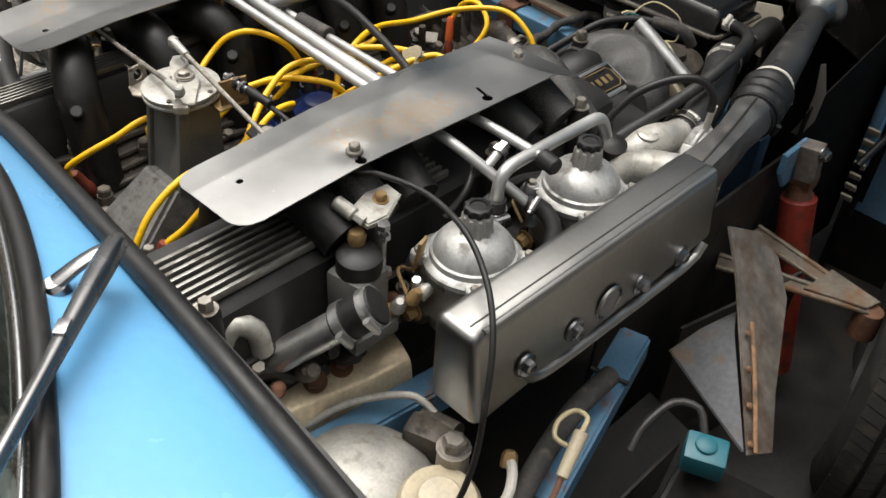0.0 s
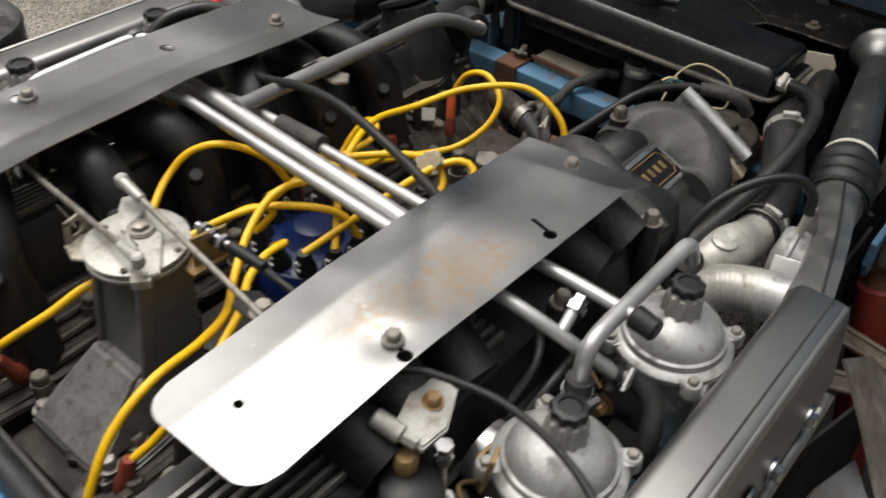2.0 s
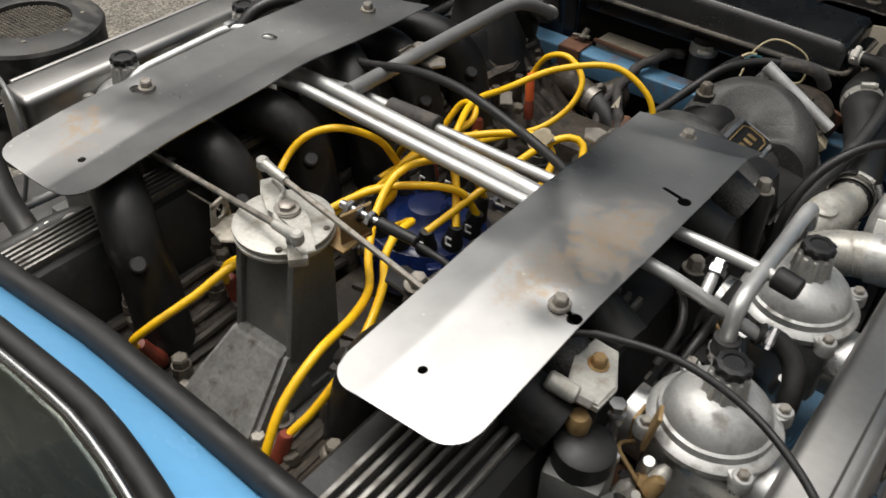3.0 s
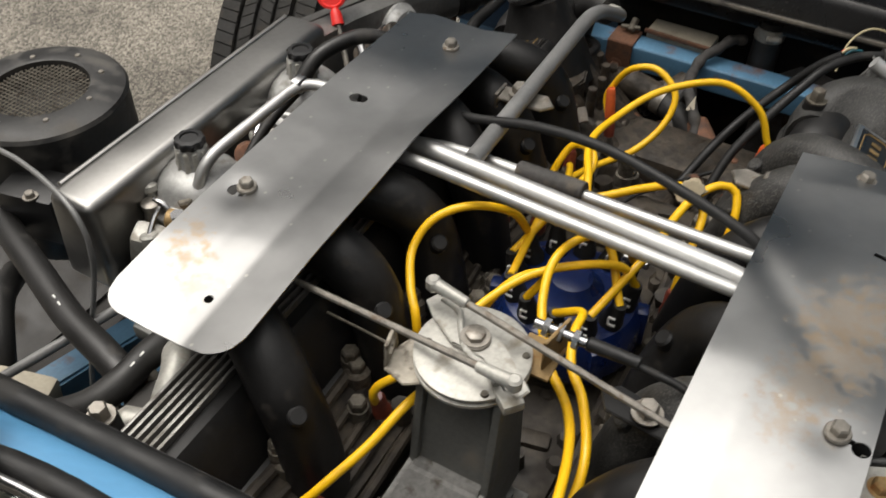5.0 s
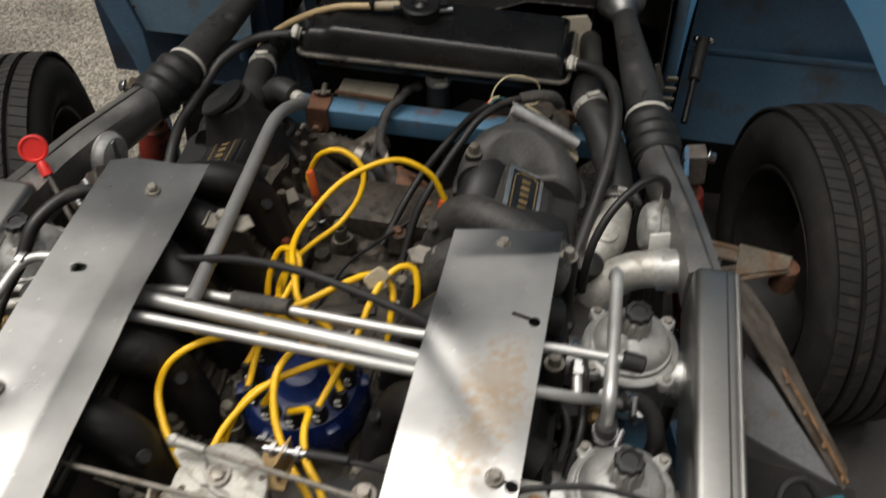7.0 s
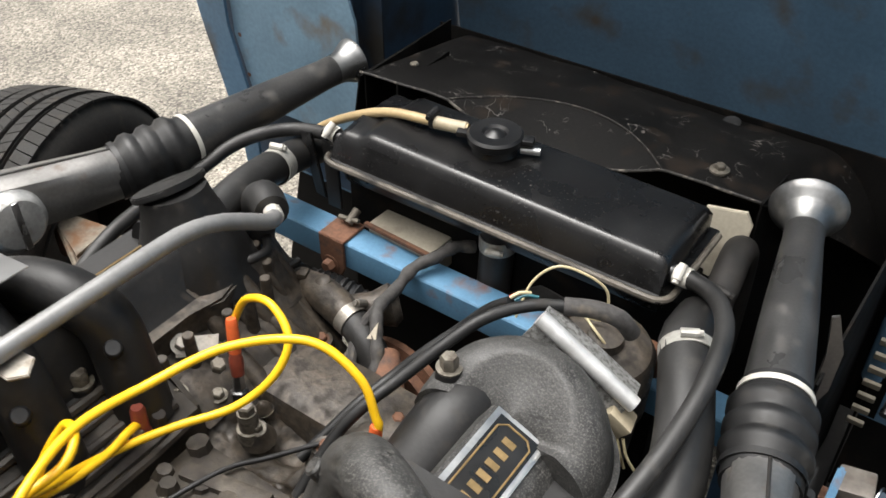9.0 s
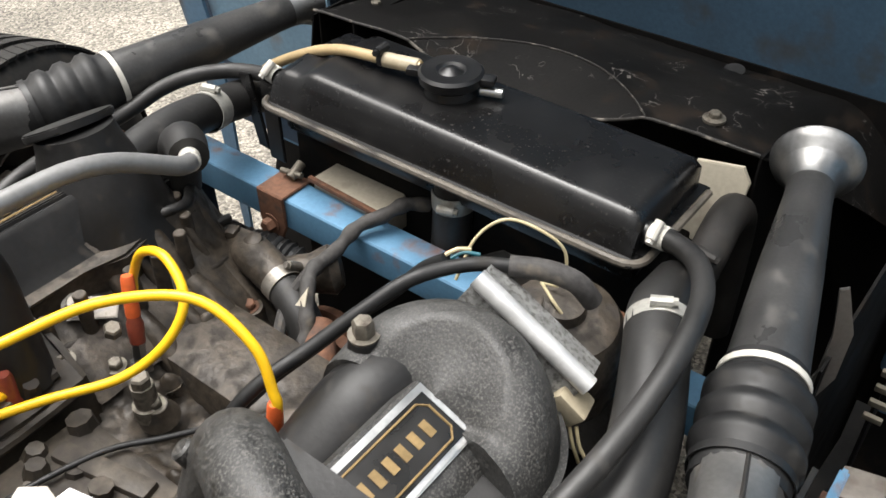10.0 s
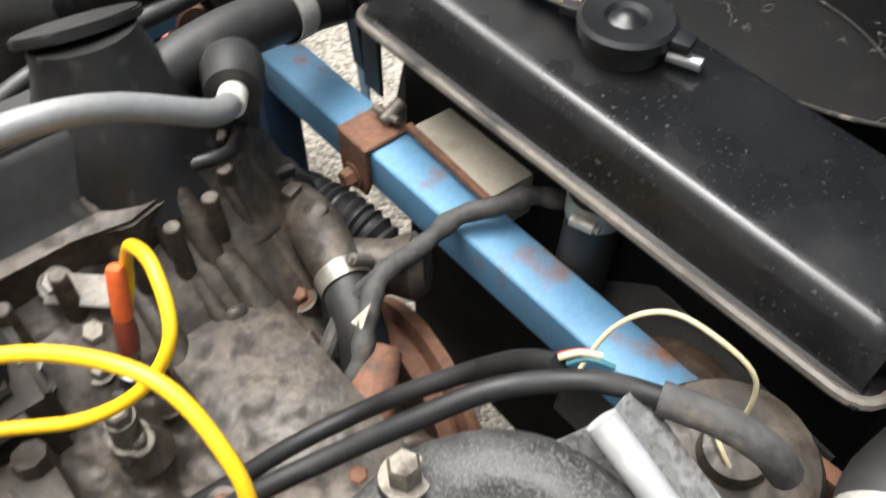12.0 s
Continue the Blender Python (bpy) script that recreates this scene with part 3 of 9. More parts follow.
def scuttle():
    t = thing("scuttle", "pale blue painted scuttle panel with a black rubber front seal", "car body", (0, -0.5, 0.085))
    bm = B()

    def top(u, v):
        x = -0.80 + 1.60 * u
        y0, y1 = seal_y(x) - 0.003, screen_y(x) - 0.006
        y = y0 + (y1 - y0) * v
        z = 0.928 + 0.04 * v - 0.10 * max(0, abs(x) - 0.35) ** 1.6 - 0.012 * (1 - v) ** 6
        return (x, y, z)
    sheet(bm, lambda u, v: top(1 - u, v), 60, 10, 0.003)
    part("top_panel", bm, M_BLUE, t)
    bm = B()
    sheet(bm, lambda u, v: (0.80 - 1.6 * u, seal_y(0.80 - 1.6 * u) - 0.004 - 0.012 * v, 0.924 - 0.84 * v), 24, 8, 0.02)
    part("bulkhead", bm, M_BLACK, t, "black bulkhead wall below the seal")
    bm = B()
    pts = [(x, seal_y(x), 0.932 - 0.10 * max(0, abs(x) - 0.35) ** 1.6) for x in np.linspace(-0.8, 0.8, 33)]
    tube(bm, pts, 0.0115, 14, 0.02)
    tube(bm, [V(p) + V((0, 0.004, -0.012)) for p in pts], 0.005, 10, 0.02)
    part("rubber_seal", bm, M_RUBBER, t, "black rubber sealing strip", angle=60)
    bm = B()
    pts = [(x, screen_y(x) - 0.010, 0.972 - 0.06 * max(0, abs(x) - 0.4) ** 1.5) for x in np.linspace(-0.7, 0.7, 29)]
    tube(bm, pts, 0.010, 12, 0.02)
    part("screen_rubber", bm, M_RUBBER, t, "black windscreen rubber", angle=60)
    bm = B()
    tube(bm, [V(p) + V((0, -0.014, 0.010)) for p in pts], 0.0032, 10, 0.02)
    part("chrome_strip", bm, M_CHROME, t, "thin chrome windscreen strip", angle=60)
    bm = B()

    def glass(u, v):
        p = V(pts[0]).lerp(V(pts[-1]), u)
        x = -0.7 + 1.4 * u
        y = screen_y(x) - 0.030
        return (x * (1 - 0.10 * v), y - 0.36 * v, 0.985 - 0.06 * max(0, abs(x) - 0.4) ** 1.5 + 0.27 * v)
    sheet(bm, lambda u, v: glass(1 - u, v), 28, 6, 0.004)
    pane = part("windscreen_glass", bm, M_GLASS, t, "clear curved windscreen glass")
    pane.visible_shadow = False
    bm = B()
    sheet(bm, lambda u, v: (0.72 - 1.44 * u, -0.62 - 0.5 * v, 0.93 + 0.01 * v), 6, 4, 0.01)
    part("dashboard_top", bm, M_SKIRT, t, "black dashboard top behind the glass")
    # added black backdrop in place of the cabin's darkness behind the glass
    bm = B()
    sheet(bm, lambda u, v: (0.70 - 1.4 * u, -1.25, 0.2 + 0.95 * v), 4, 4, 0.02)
    part("cabin_backdrop", bm, M_SKIRT, t, "flat black sheet standing for the unlit cabin")


def wiper(spindle, knee, tip, label):
    """Spindle with its cap, short cranked link, and the tapered pressed arm that reaches over the glass."""
    t = thing("wiper", label, "wiper", (spindle[0], spindle[1], 0.945))
    sp, k, tp = V(spindle), V(knee), V(tip)
    bm = B()
    lathe(bm, sp - V((0, 0, 0.012)), (0.05, -0.15, 1), [(0, 0.015), (0.010, 0.013), (0.020, 0.0115), (0.024, 0.007)], 18)
    part("spindle", bm, M_CHROME, t)
    bm = B()
    tube(bm, [sp + V((0, 0, 0.008)), sp.lerp(k, 0.5) + V((0, 0, 0.008)), k + V((0, 0, 0.002))], lambda q: 0.010 - 0.003 * q, 12, 0.008, flat=0.55)
    part("link", bm, M_CHROME, t, "dull silver cranked link")
    d = (tp - k).normalized()
    up = V((0, -0.1, 1)).normalized()
    w = d.cross(up).normalized()
    bm = B()
    prev = None
    ln = (tp - k).length
    for f, a, h in ((-0.016, 0.004, 0.004), (-0.006, 0.0105, 0.009), (0.03, 0.0110, 0.011), (0.09, 0.0085, 0.010), (0.16, 0.0060, 0.0075), (ln, 0.0042, 0.0050)):
        c = k + d * f
        ring = [bm.verts.new(c + w * a - up * 0.004), bm.verts.new(c + w * a * 0.85 + up * h * 0.45), bm.verts.new(c + w * a * 0.35 + up * h * 0.75), bm.verts.new(c - w * a * 0.35 + up * h * 0.75), bm.verts.new(c - w * a * 0.85 + up * h * 0.45), bm.verts.new(c - w * a - up * 0.004)]
        if prev:
            for i in range(6):
                bm.faces.new((prev[i], prev[(i + 1) % 6], ring[(i + 1) % 6], ring[i]))
        else:
            bm.faces.new(ring[::-1])
        prev = ring
    bm.faces.new(prev)
    part("arm", bm, M_CHROME, t, "", 50)
    bm = B()
    q = k + d * 0.115
    box(bm, q + up * 0.008, (0.016, 0.010, 0.004), 0.001, (0, 0, math.degrees(math.atan2(d.y, d.x))))
    part("arm_clip", bm, M_CHROME, t)
    return t


scuttle()
wiper((0.290, -0.512, 0.958), (0.300, -0.460, 0.985), (0.575, -0.745, 1.015), "worn chrome windscreen wiper arm on the blue scuttle")
wiper((-0.305, -0.500, 0.960), (-0.275, -0.458, 0.985), (-0.01, -0.625, 1.020), "worn chrome windscreen wiper arm parked towards the glass")


# ---- opened bonnet in front ----
def bonnet():
    t = thing("bonnet", "tipped-open blue bonnet, its dusty inner side facing the engine", "bonnet", (0, 1.1, 0.085))
    # centre skin, its shade put into the darker blue
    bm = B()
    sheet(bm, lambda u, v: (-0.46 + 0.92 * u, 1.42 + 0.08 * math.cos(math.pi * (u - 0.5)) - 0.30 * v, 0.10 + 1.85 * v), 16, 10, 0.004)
    part("centre_skin", bm, M_BLUE_IN, t, "dusty blue inner skin of the bonnet middle, darkened as shade")
    for s, wd in ((1, 0.60), (-1, 0.235)):
        # flange that closes the side of the middle bay; black on the right as painted shade
        bm = B()
        sheet(bm, lambda u, v: (s * (0.475 - 0.02 * v), 1.45 - 0.30 * v - (0.45 - 0.30 * v) * u, 0.10 + 1.80 * v), 6, 10, 0.004)
        part("bay_flange", bm, M_BLUE_SHADE if s < 0 else M_SHROUD, t)
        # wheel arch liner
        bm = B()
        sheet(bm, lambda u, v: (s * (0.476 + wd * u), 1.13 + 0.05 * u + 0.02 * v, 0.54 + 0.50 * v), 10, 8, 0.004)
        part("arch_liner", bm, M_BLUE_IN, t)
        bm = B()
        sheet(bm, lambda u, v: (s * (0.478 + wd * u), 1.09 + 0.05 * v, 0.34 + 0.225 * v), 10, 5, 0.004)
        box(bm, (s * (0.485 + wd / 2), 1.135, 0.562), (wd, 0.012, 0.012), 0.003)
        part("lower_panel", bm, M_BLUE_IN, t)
        # added black sheet for the shade beneath the lower panel
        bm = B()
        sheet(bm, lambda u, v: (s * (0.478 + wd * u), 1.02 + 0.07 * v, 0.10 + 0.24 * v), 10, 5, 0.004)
        part("lower_shade", bm, M_SHROUD, t, "black sheet in place of shade low in the bonnet")
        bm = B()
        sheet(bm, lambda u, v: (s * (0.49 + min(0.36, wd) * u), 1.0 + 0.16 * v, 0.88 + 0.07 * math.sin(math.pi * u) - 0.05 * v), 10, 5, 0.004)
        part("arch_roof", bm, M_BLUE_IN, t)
    # outer face with the arch opening, passenger side
    arch = [(0.483, 0.55), (0.487, 0.74), (0.498, 0.85), (0.520, 0.912), (0.56, 0.935), (0.61, 0.935), (0.655, 0.915), (0.70, 0.868), (0.75, 0.81), (0.81, 0.735), (0.89, 0.62)]
    bm = B()
    poly = [(0.472, 0.55), (0.455, 1.85), (0.95, 1.85), (1.10, 1.3), (1.15, 0.62)] + arch[::-1]
    prism(bm, poly, (0, 1.0, 0), (1, 0, 0), (0, 0, 1), 0.006)
    part("side_face", bm, M_BLUE, t, "light blue inner face round the arch")
    bm = B()
    tube(bm, [(x, 0.997, z) for x, z in arch], 0.0035, 8, 0.02)
    part("arch_lip", bm, M_BLUE, t)
    # far side: rounded liner and rim strip
    bm = B()
    poly = [(-0.70, 0.56), (-0.445, 0.56), (-0.432, 0.70), (-0.438, 0.80), (-0.47, 0.90), (-0.52, 0.95), (-0.60, 0.97), (-0.70, 0.95), (-0.735, 0.86), (-0.735, 0.70)]
    prism(bm, poly, (0, 0.99, 0), (1, 0, 0), (0, 0, 1), 0.006)
    part("liner_face", bm, M_BLUE_DUSTY, t, "pale blue wheel arch liner with small rivets")
    bm = B()
    poly = [(-0.70, 0.18), (-0.70, 0.57), (-0.735, 0.72), (-0.735, 0.88), (-0.70, 1.0), (-0.62, 1.08), (-0.46, 1.15), (-0.46, 1.85), (-0.90, 1.85), (-0.84, 0.90), (-0.80, 0.70), (-0.745, 0.48), (-0.72, 0.18)]
    prism(bm, poly, (0, 0.975, 0), (1, 0, 0), (0, 0, 1), 0.006)
    part("rim_strip", bm, M_BLUE_IN, t, "dark blue bonnet rim")
    # backing skin in the shaded blue, so the gap beside the liner reads dark
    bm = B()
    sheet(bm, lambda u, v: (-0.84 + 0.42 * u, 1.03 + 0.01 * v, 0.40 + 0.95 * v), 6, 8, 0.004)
    part("liner_backing", bm, M_BLUE_SHADE, t, "blue skin behind the liner, coloured dark as shade")
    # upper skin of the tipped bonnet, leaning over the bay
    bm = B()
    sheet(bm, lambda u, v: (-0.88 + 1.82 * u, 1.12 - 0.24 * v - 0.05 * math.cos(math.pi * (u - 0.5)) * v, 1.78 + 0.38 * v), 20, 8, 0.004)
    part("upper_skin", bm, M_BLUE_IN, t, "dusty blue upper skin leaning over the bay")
    bm = B()
    tube(bm, [(0.474, 1.003, 0.50), (0.466, 1.003, 1.10), (0.456, 1.003, 1.86)], 0.014, 12, 0.05)
    part("bay_edge", bm, M_BLUE_IN, t, "rolled blue edge of the bay flange")
    # left edge in the shaded copy of the blue
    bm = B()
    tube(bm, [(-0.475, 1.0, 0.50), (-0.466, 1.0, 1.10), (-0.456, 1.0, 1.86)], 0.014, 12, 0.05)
    part("bay_edge", bm, M_BLUE_SHADE, t)
    for z in (0.62, 0.70, 0.80, 0.88):
        bm = B()
        lathe(bm, (-0.712 - 0.01 * (z > 0.66), 0.988, z), (0, -1, 0), [(0, 0.007), (0.003, 0.006), (0.005, 0.003)], 12)
        part("rivet", bm, M_RUST, t)
    # pale bars put in for the daylight that shows between the louvres
    for k in range(7):
        bm = B()
        box(bm, (0.478, 0.983, 0.585 - 0.0265 * k), (0.024, 0.006, 0.017), 0.002, (25, 0, 0))
        part("vent_daylight", bm, M_BEIGE, t, "pale bar painted as daylight through the low vent")
    for x, z in ((0.585, 1.0), (0.64, 1.005), (0.70, 0.93)):
        bm = B()
        lathe(bm, (x, 0.993, z), (0, -1, 0), [(0, 0.009), (0.003, 0.008), (0.004, 0.004)], 14)
        part("screw", bm, M_BLUE, t)


bonnet()


def gas_strut():
    t = thing("bonnet_strut", "black telescopic bonnet strut with rusty end against the blue liner", "strut", (0.496, 0.744, 0.6))
    a, b = V((0.505, 0.86, 0.575)), V((0.527, 1.035, 0.655))
    bm = B()
    cyl(bm, a, a.lerp(b, 0.55), 0.007, seg=14)
    part("rod", bm, M_BLACK, t)
    bm = B()
    cyl(bm, a.lerp(b, 0.5), b, 0.013, seg=16, bev=0.002)
    part("cylinder", bm, M_GRIME, t)
    for k in (-1, 1):
        bm = B()
        lathe(bm, b + V((0.012 * k, 0, 0)), (0.6 * k, -0.6, 0.2), [(0, 0.007), (0.006, 0.007), (0.009, 0.004)], 12)
        part("end_screw", bm, M_CHROME, t)


gas_strut()


# ---- wheels ----
def wheel(label, centre, yaw):
    """Tyre with grooves and tread blocks, inner rim and brake drum; axle along local x."""
    t = thing("wheel", label, "wheel", centre, "front wheels")
    R, W = 0.312, 0.185
    bm = B()
    prof = []
    half = W / 2
    side = [(-half + 0.012, 0.198), (-half - 0.002, 0.214), (-half - 0.010, 0.245), (-half - 0.004, 0.276), (-half + 0.008, 0.294), (-half + 0.018, 0.303)]
    prof += side
    for gx in (-0.045, -0.015, 0.015, 0.045):
        rr = R - 0.004 * (abs(gx) > 0.03)
        prof += [(gx - 0.004, rr), (gx - 0.003, rr - 0.008), (gx + 0.003, rr - 0.008), (gx + 0.004, rr)]
    prof += [(-x, r) for x, r in side[::-1]]
    lathe(bm, (0, 0, 0), (1, 0, 0), prof, 96, False, False)
    ty = part("tyre", bm, M_TYRE, None, "dusty black tyre with grooved tread", 28)
    # sipes across the tread ribs
    bm = B()
    n = 88
    for i in range(n):
        a = 2 * math.pi * i / n
        for x0, x1, lean in ((-0.083, -0.050, 0.03), (-0.040, -0.020, -0.035), (-0.010, 0.010, 0.035), (0.020, 0.040, -0.035), (0.050, 0.083, 0.03)):
            k = R - 0.003 * (abs(x0 + x1) > 0.08)
            p = [(x0, a), (x1, a + lean), (x1, a + lean + 0.064), (x0, a + 0.064)]
            vs = [bm.verts.new((x, math.cos(b) * (k + 0.0022 - 0.09 * max(0, abs(x) - 0.07)), math.sin(b) * (k + 0.0022 - 0.09 * max(0, abs(x) - 0.07)))) for x, b in p]
            lo = [bm.verts.new((x, math.cos(b) * (k - 0.004), math.sin(b) * (k - 0.004))) for x, b in p]
            bm.faces.new(vs)
            for q in range(4):
                bm.faces.new((vs[q], lo[q], lo[(q + 1) % 4], vs[(q + 1) % 4]))
    tb = part("tread", bm, M_TYRE, None, "", 28)
    tb["kind"] = "stuff"
    bm = B()
    lathe(bm, (0, 0, 0), (1, 0, 0), [(-half + 0.014, 0.200), (-half + 0.004, 0.197), (-half + 0.006, 0.190), (-half + 0.02, 0.186), (0.0, 0.174), (0.04, 0.165), (0.05, 0.06), (0.05, 0.02)], 48, False, True)
    lathe(bm, (0, 0, 0), (1, 0, 0), [(half - 0.014, 0.200), (half - 0.010, 0.196), (half - 0.03, 0.185), (0.045, 0.165)], 48, False, False)
    rim = part("rim", bm, M_GRIME, None, "dark dirty steel rim")
    bm = B()
    lathe(bm, (0, 0, 0), (1, 0, 0), [(0.0, 0.03), (0.0, 0.095), (0.02, 0.098), (0.04, 0.08)], 36)
    drum = part("brake_disc", bm, M_GRIME, None, "dark dirty brake disc")
    for o in (ty, tb, rim, drum):
        o.parent = t
    t.rotation_euler = (0, 0, radians(yaw))
    return t


wr = wheel("turned front wheel with dusty black tyre beside the damper", (0.786, 0.690, 0.397), 13)
wheel("turned front wheel with dusty black tyre standing on the tarmac", (-0.800, 0.565, 0.397), 21.4 + 180)


# ---- engine: block, heads and vee ----
def engine_block():
    t = thing("engine_block", "oily dark engine block with valley cover between two banks", "engine", (0, 0, 0.35))
    bm = B()
    box(bm, (0, -0.045, 0.56), (0.34, 0.65, 0.26), 0.02)
    box(bm, (0, 0.36, 0.52), (0.30, 0.20, 0.18), 0.02)
    part("crankcase", bm, M_GRIME, t)
    bm = B()
    # valley floor with ledges
    box(bm, (0, -0.04, 0.69), (0.14, 0.64, 0.05), 0.008)
    part("valley_cover", bm, M_IRON, t, "brown dusty valley cover")
    for y in np.linspace(-0.30, 0.25, 8):
        bm = B()
        box(bm, (0.0, y, 0.712), (0.10, 0.02, 0.02), 0.005, (0, 0, 12))
        part("valley_rib", bm, M_IRON, t)
    for s in (1, -1):
        bm = B()
        prof = [(0.075, 0.66), (0.082, 0.735), (0.118, 0.752), (0.145, 0.772), (0.300, 0.772), (0.30, 0.66)]
        prism(bm, [(a, b) for a, b in prof], (0, 0.30 if s > 0 else -0.375, 0), (s, 0, 0), (0, 0, 1), 0.675, 0.006)
        part("cylinder_head", bm, M_IRON, t)
        for y in np.linspace(-0.32, 0.34, 7):
            bm = B()
            hexbolt(bm, (s * 0.098, y, 0.746), (-s * 0.35, 0, 1), 0.0085, 0.010, False)
            part("head_nut", bm, M_NUT, t)
        for y in (-0.306, -0.19, -0.08, 0.04, 0.15, 0.26):
            bm = B()
            lathe(bm, (s * 0.140, y, 0.745), (0, 0, 1), [(0, 0.014), (0.035, 0.0135), (0.038, 0.0105)], 16)
            hexbolt(bm, (s * 0.140, y, 0.783), (0, 0, 1), 0.0085, 0.010, False)
            part("stud_pillar", bm, M_NUT, t)
    for s in (1, -1):
        for x, z, r in ((0.146, 0.776, 0.006), (0.130, 0.762, 0.005), (0.114, 0.752, 0.005), (0.096, 0.744, 0.006), (0.078, 0.728, 0.006)):
            bm = B()
            tube(bm, [(s * (x + 0.002 * math.sin(30 * y)), y, z + 0.002 * math.sin(47 * y)) for y in np.linspace(-0.37, 0.28, 24)], r, 8, 1, smooth=False)
            part("cast_ledge", bm, M_IRON, t)
    for x, y, z, h in ((-0.150, -0.185, 0.735, 0.055), (-0.120, -0.220, 0.725, 0.045), (-0.146, -0.306, 0.735, 0.060), (-0.070, -0.312, 0.722, 0.035), (-0.08, -0.05, 0.73, 0.05), (-0.075, -0.02, 0.73, 0.05), (0.085, 0.20, 0.725, 0.04), (0.10, -0.10, 0.73, 0.04), (-0.045, 0.325, 0.705, 0.02)):
        bm = B()
        lathe(bm, (x, y, z - 0.02), (0, 0, 1), [(0, 0.0145), (h * 0.75, 0.0140), (h * 0.78, 0.011), (h + 0.02, 0.0105)], 16)
        hexbolt(bm, (x, y, z + h), (0, 0, 1), 0.0095, 0.011, False)
        part("tall_nut", bm, M_NUT, t)
    # small dirty bosses along the valley
    rng = random.Random(4)
    for i in range(46):
        bm = B()
        x, y = rng.uniform(-0.11, 0.11), rng.uniform(-0.34, 0.27)
        z = 0.715 + max(0, abs(x) - 0.06) * 0.8
        lathe(bm, (x, y, z - 0.01), (rng.uniform(-.2, .2), rng.uniform(-.2, .2), 1), [(0, rng.uniform(.008, .016)), (rng.uniform(.012, .03), rng.uniform(.006, .012))], 8)
        part("boss", bm, M_IRON, t)


engine_block()


def cam_cover(s):
    t = thing("cam_cover", "black cam cover with bright longitudinal ribs beneath the heat shield", "cam cover", (s * 0.24, -0.02, 0.78), "cam covers")
    bm = B()
    prof = [(0.160, 0.775), (0.168, 0.835), (0.180, 0.852), (0.285, 0.848), (0.302, 0.838), (0.316, 0.775)]
    if s < 0:
        prof = [(0.156, 0.775), (0.172, 0.838), (0.184, 0.852), (0.236, 0.852), (0.246, 0.845), (0.256, 0.775)]
    prism(bm, prof, (0, 0.30 if s > 0 else -0.412, 0), (s, 0, 0), (0, 0, 1), 0.712, 0.004)
    box(bm, (s * (0.238 if s > 0 else 0.206), -0.056, 0.772), (0.172 if s > 0 else 0.110, 0.716, 0.012), 0.003)
    part("cover", bm, M_CAST_BLACK, t)
    for i in range(8 if s > 0 else 6):
        bm = B()
        x = s * (0.206 + 0.0115 * i) if s > 0 else -0.198 - 0.0075 * i
        box(bm, (x, -0.215, 0.8545), (0.0050 if s > 0 else 0.0036, 0.375, 0.010), 0.0015)
        part("rib", bm, M_RIB, t)
    for y in (-0.39, -0.18, 0.03, 0.20):
        bm = B()
        lathe(bm, (s * (0.312 if s > 0 else 0.252), y, 0.79), (0, 0, 1), [(0, 0.015), (0.075, 0.014), (0.081, 0.011)], 18)
        part("bolt_boss", bm, M_CAST_BLACK, t)
        bm = B()
        hexbolt(bm, (s * (0.312 if s > 0 else 0.252), y, 0.871), (0, 0, 1), 0.0085, 0.012)
        part("bolt", bm, M_BOLT, t)


for s in (1, -1):
    cam_cover(s)


def inlet_pipe(s, y, mat_, group, spread, drop=0.0):
    """One branch of the inlet manifold: out of the carburettor side, over the cover, down into the vee."""
    t = thing("inlet_pipe", "thick black inlet manifold branch curving down into the vee", "inlet pipe", (s * 0.09, y, 0.72), group)
    bm = B()
    tube(bm, [(s * 0.305, y + spread, 0.858 - drop), (s * 0.230, y + spread * 0.7, 0.893 - drop), (s * 0.182, y + spread * 0.3, 0.892 - drop), (s * 0.150, y, 0.865 - drop), (s * 0.130, y - 0.004, 0.815 - drop), (s * 0.116, y - 0.008, 0.738)],
         lambda k: 0.0275 + 0.002 * k, 22, 0.010)
    lathe(bm, (s * 0.156, y + 0.004, 0.884 - drop), (-0.3 * s, 0, 1), [(0, 0.011), (0.014, 0.010), (0.016, 0.007)], 14)
    lathe(bm, (s * 0.130, y - 0.012, 0.846 - drop), (-s * 0.5, -0.3, 0.75), [(0, 0.010), (0.022, 0.009), (0.024, 0.007)], 14)
    part("branch", bm, mat_, t)
    bm = B()
    prism(bm, [(-0.046, -0.020), (-0.030, -0.030), (0.030, -0.030), (0.046, -0.020), (0.046, 0.020), (0.030, 0.030), (-0.030, 0.030), (-0.046, 0.020)], (s * 0.115, y - 0.008, 0.727), (0, 1, 0), (1, 0, 0.2 * s), 0.010, 0.002)
    part("flange", bm, M_CAST_BLACK, t)
    for k in (-1, 1):
        bm = B()
        hexbolt(bm, (s * 0.113, y - 0.008 + 0.038 * k, 0.737), (-0.1 * s, 0, 1), 0.008, 0.010)
        part("flange_bolt", bm, M_NUT, t)


for y, sp in ((-0.285, 0.05), (-0.150, 0.0), (-0.045, -0.04), (0.055, 0.06), (0.165, 0.02), (0.265, -0.04)):
    inlet_pipe(-1, y, M_CAST_BLACK, "inlet pipes of one bank", sp, 0.022 if y > 0.1 else 0.004)
for y, sp in ((-0.250, 0.04), (-0.155, 0.0), (-0.055, -0.04), (0.055, 0.05), (0.150, 0.02), (0.278, -0.05)):
    inlet_pipe(1, y, M_CRACKLE if y > 0.1 or -0.2 < y < -0.1 else M_CAST_BLACK, "inlet pipes of the other bank", sp, 0.034 if y > 0.25 else 0.0)


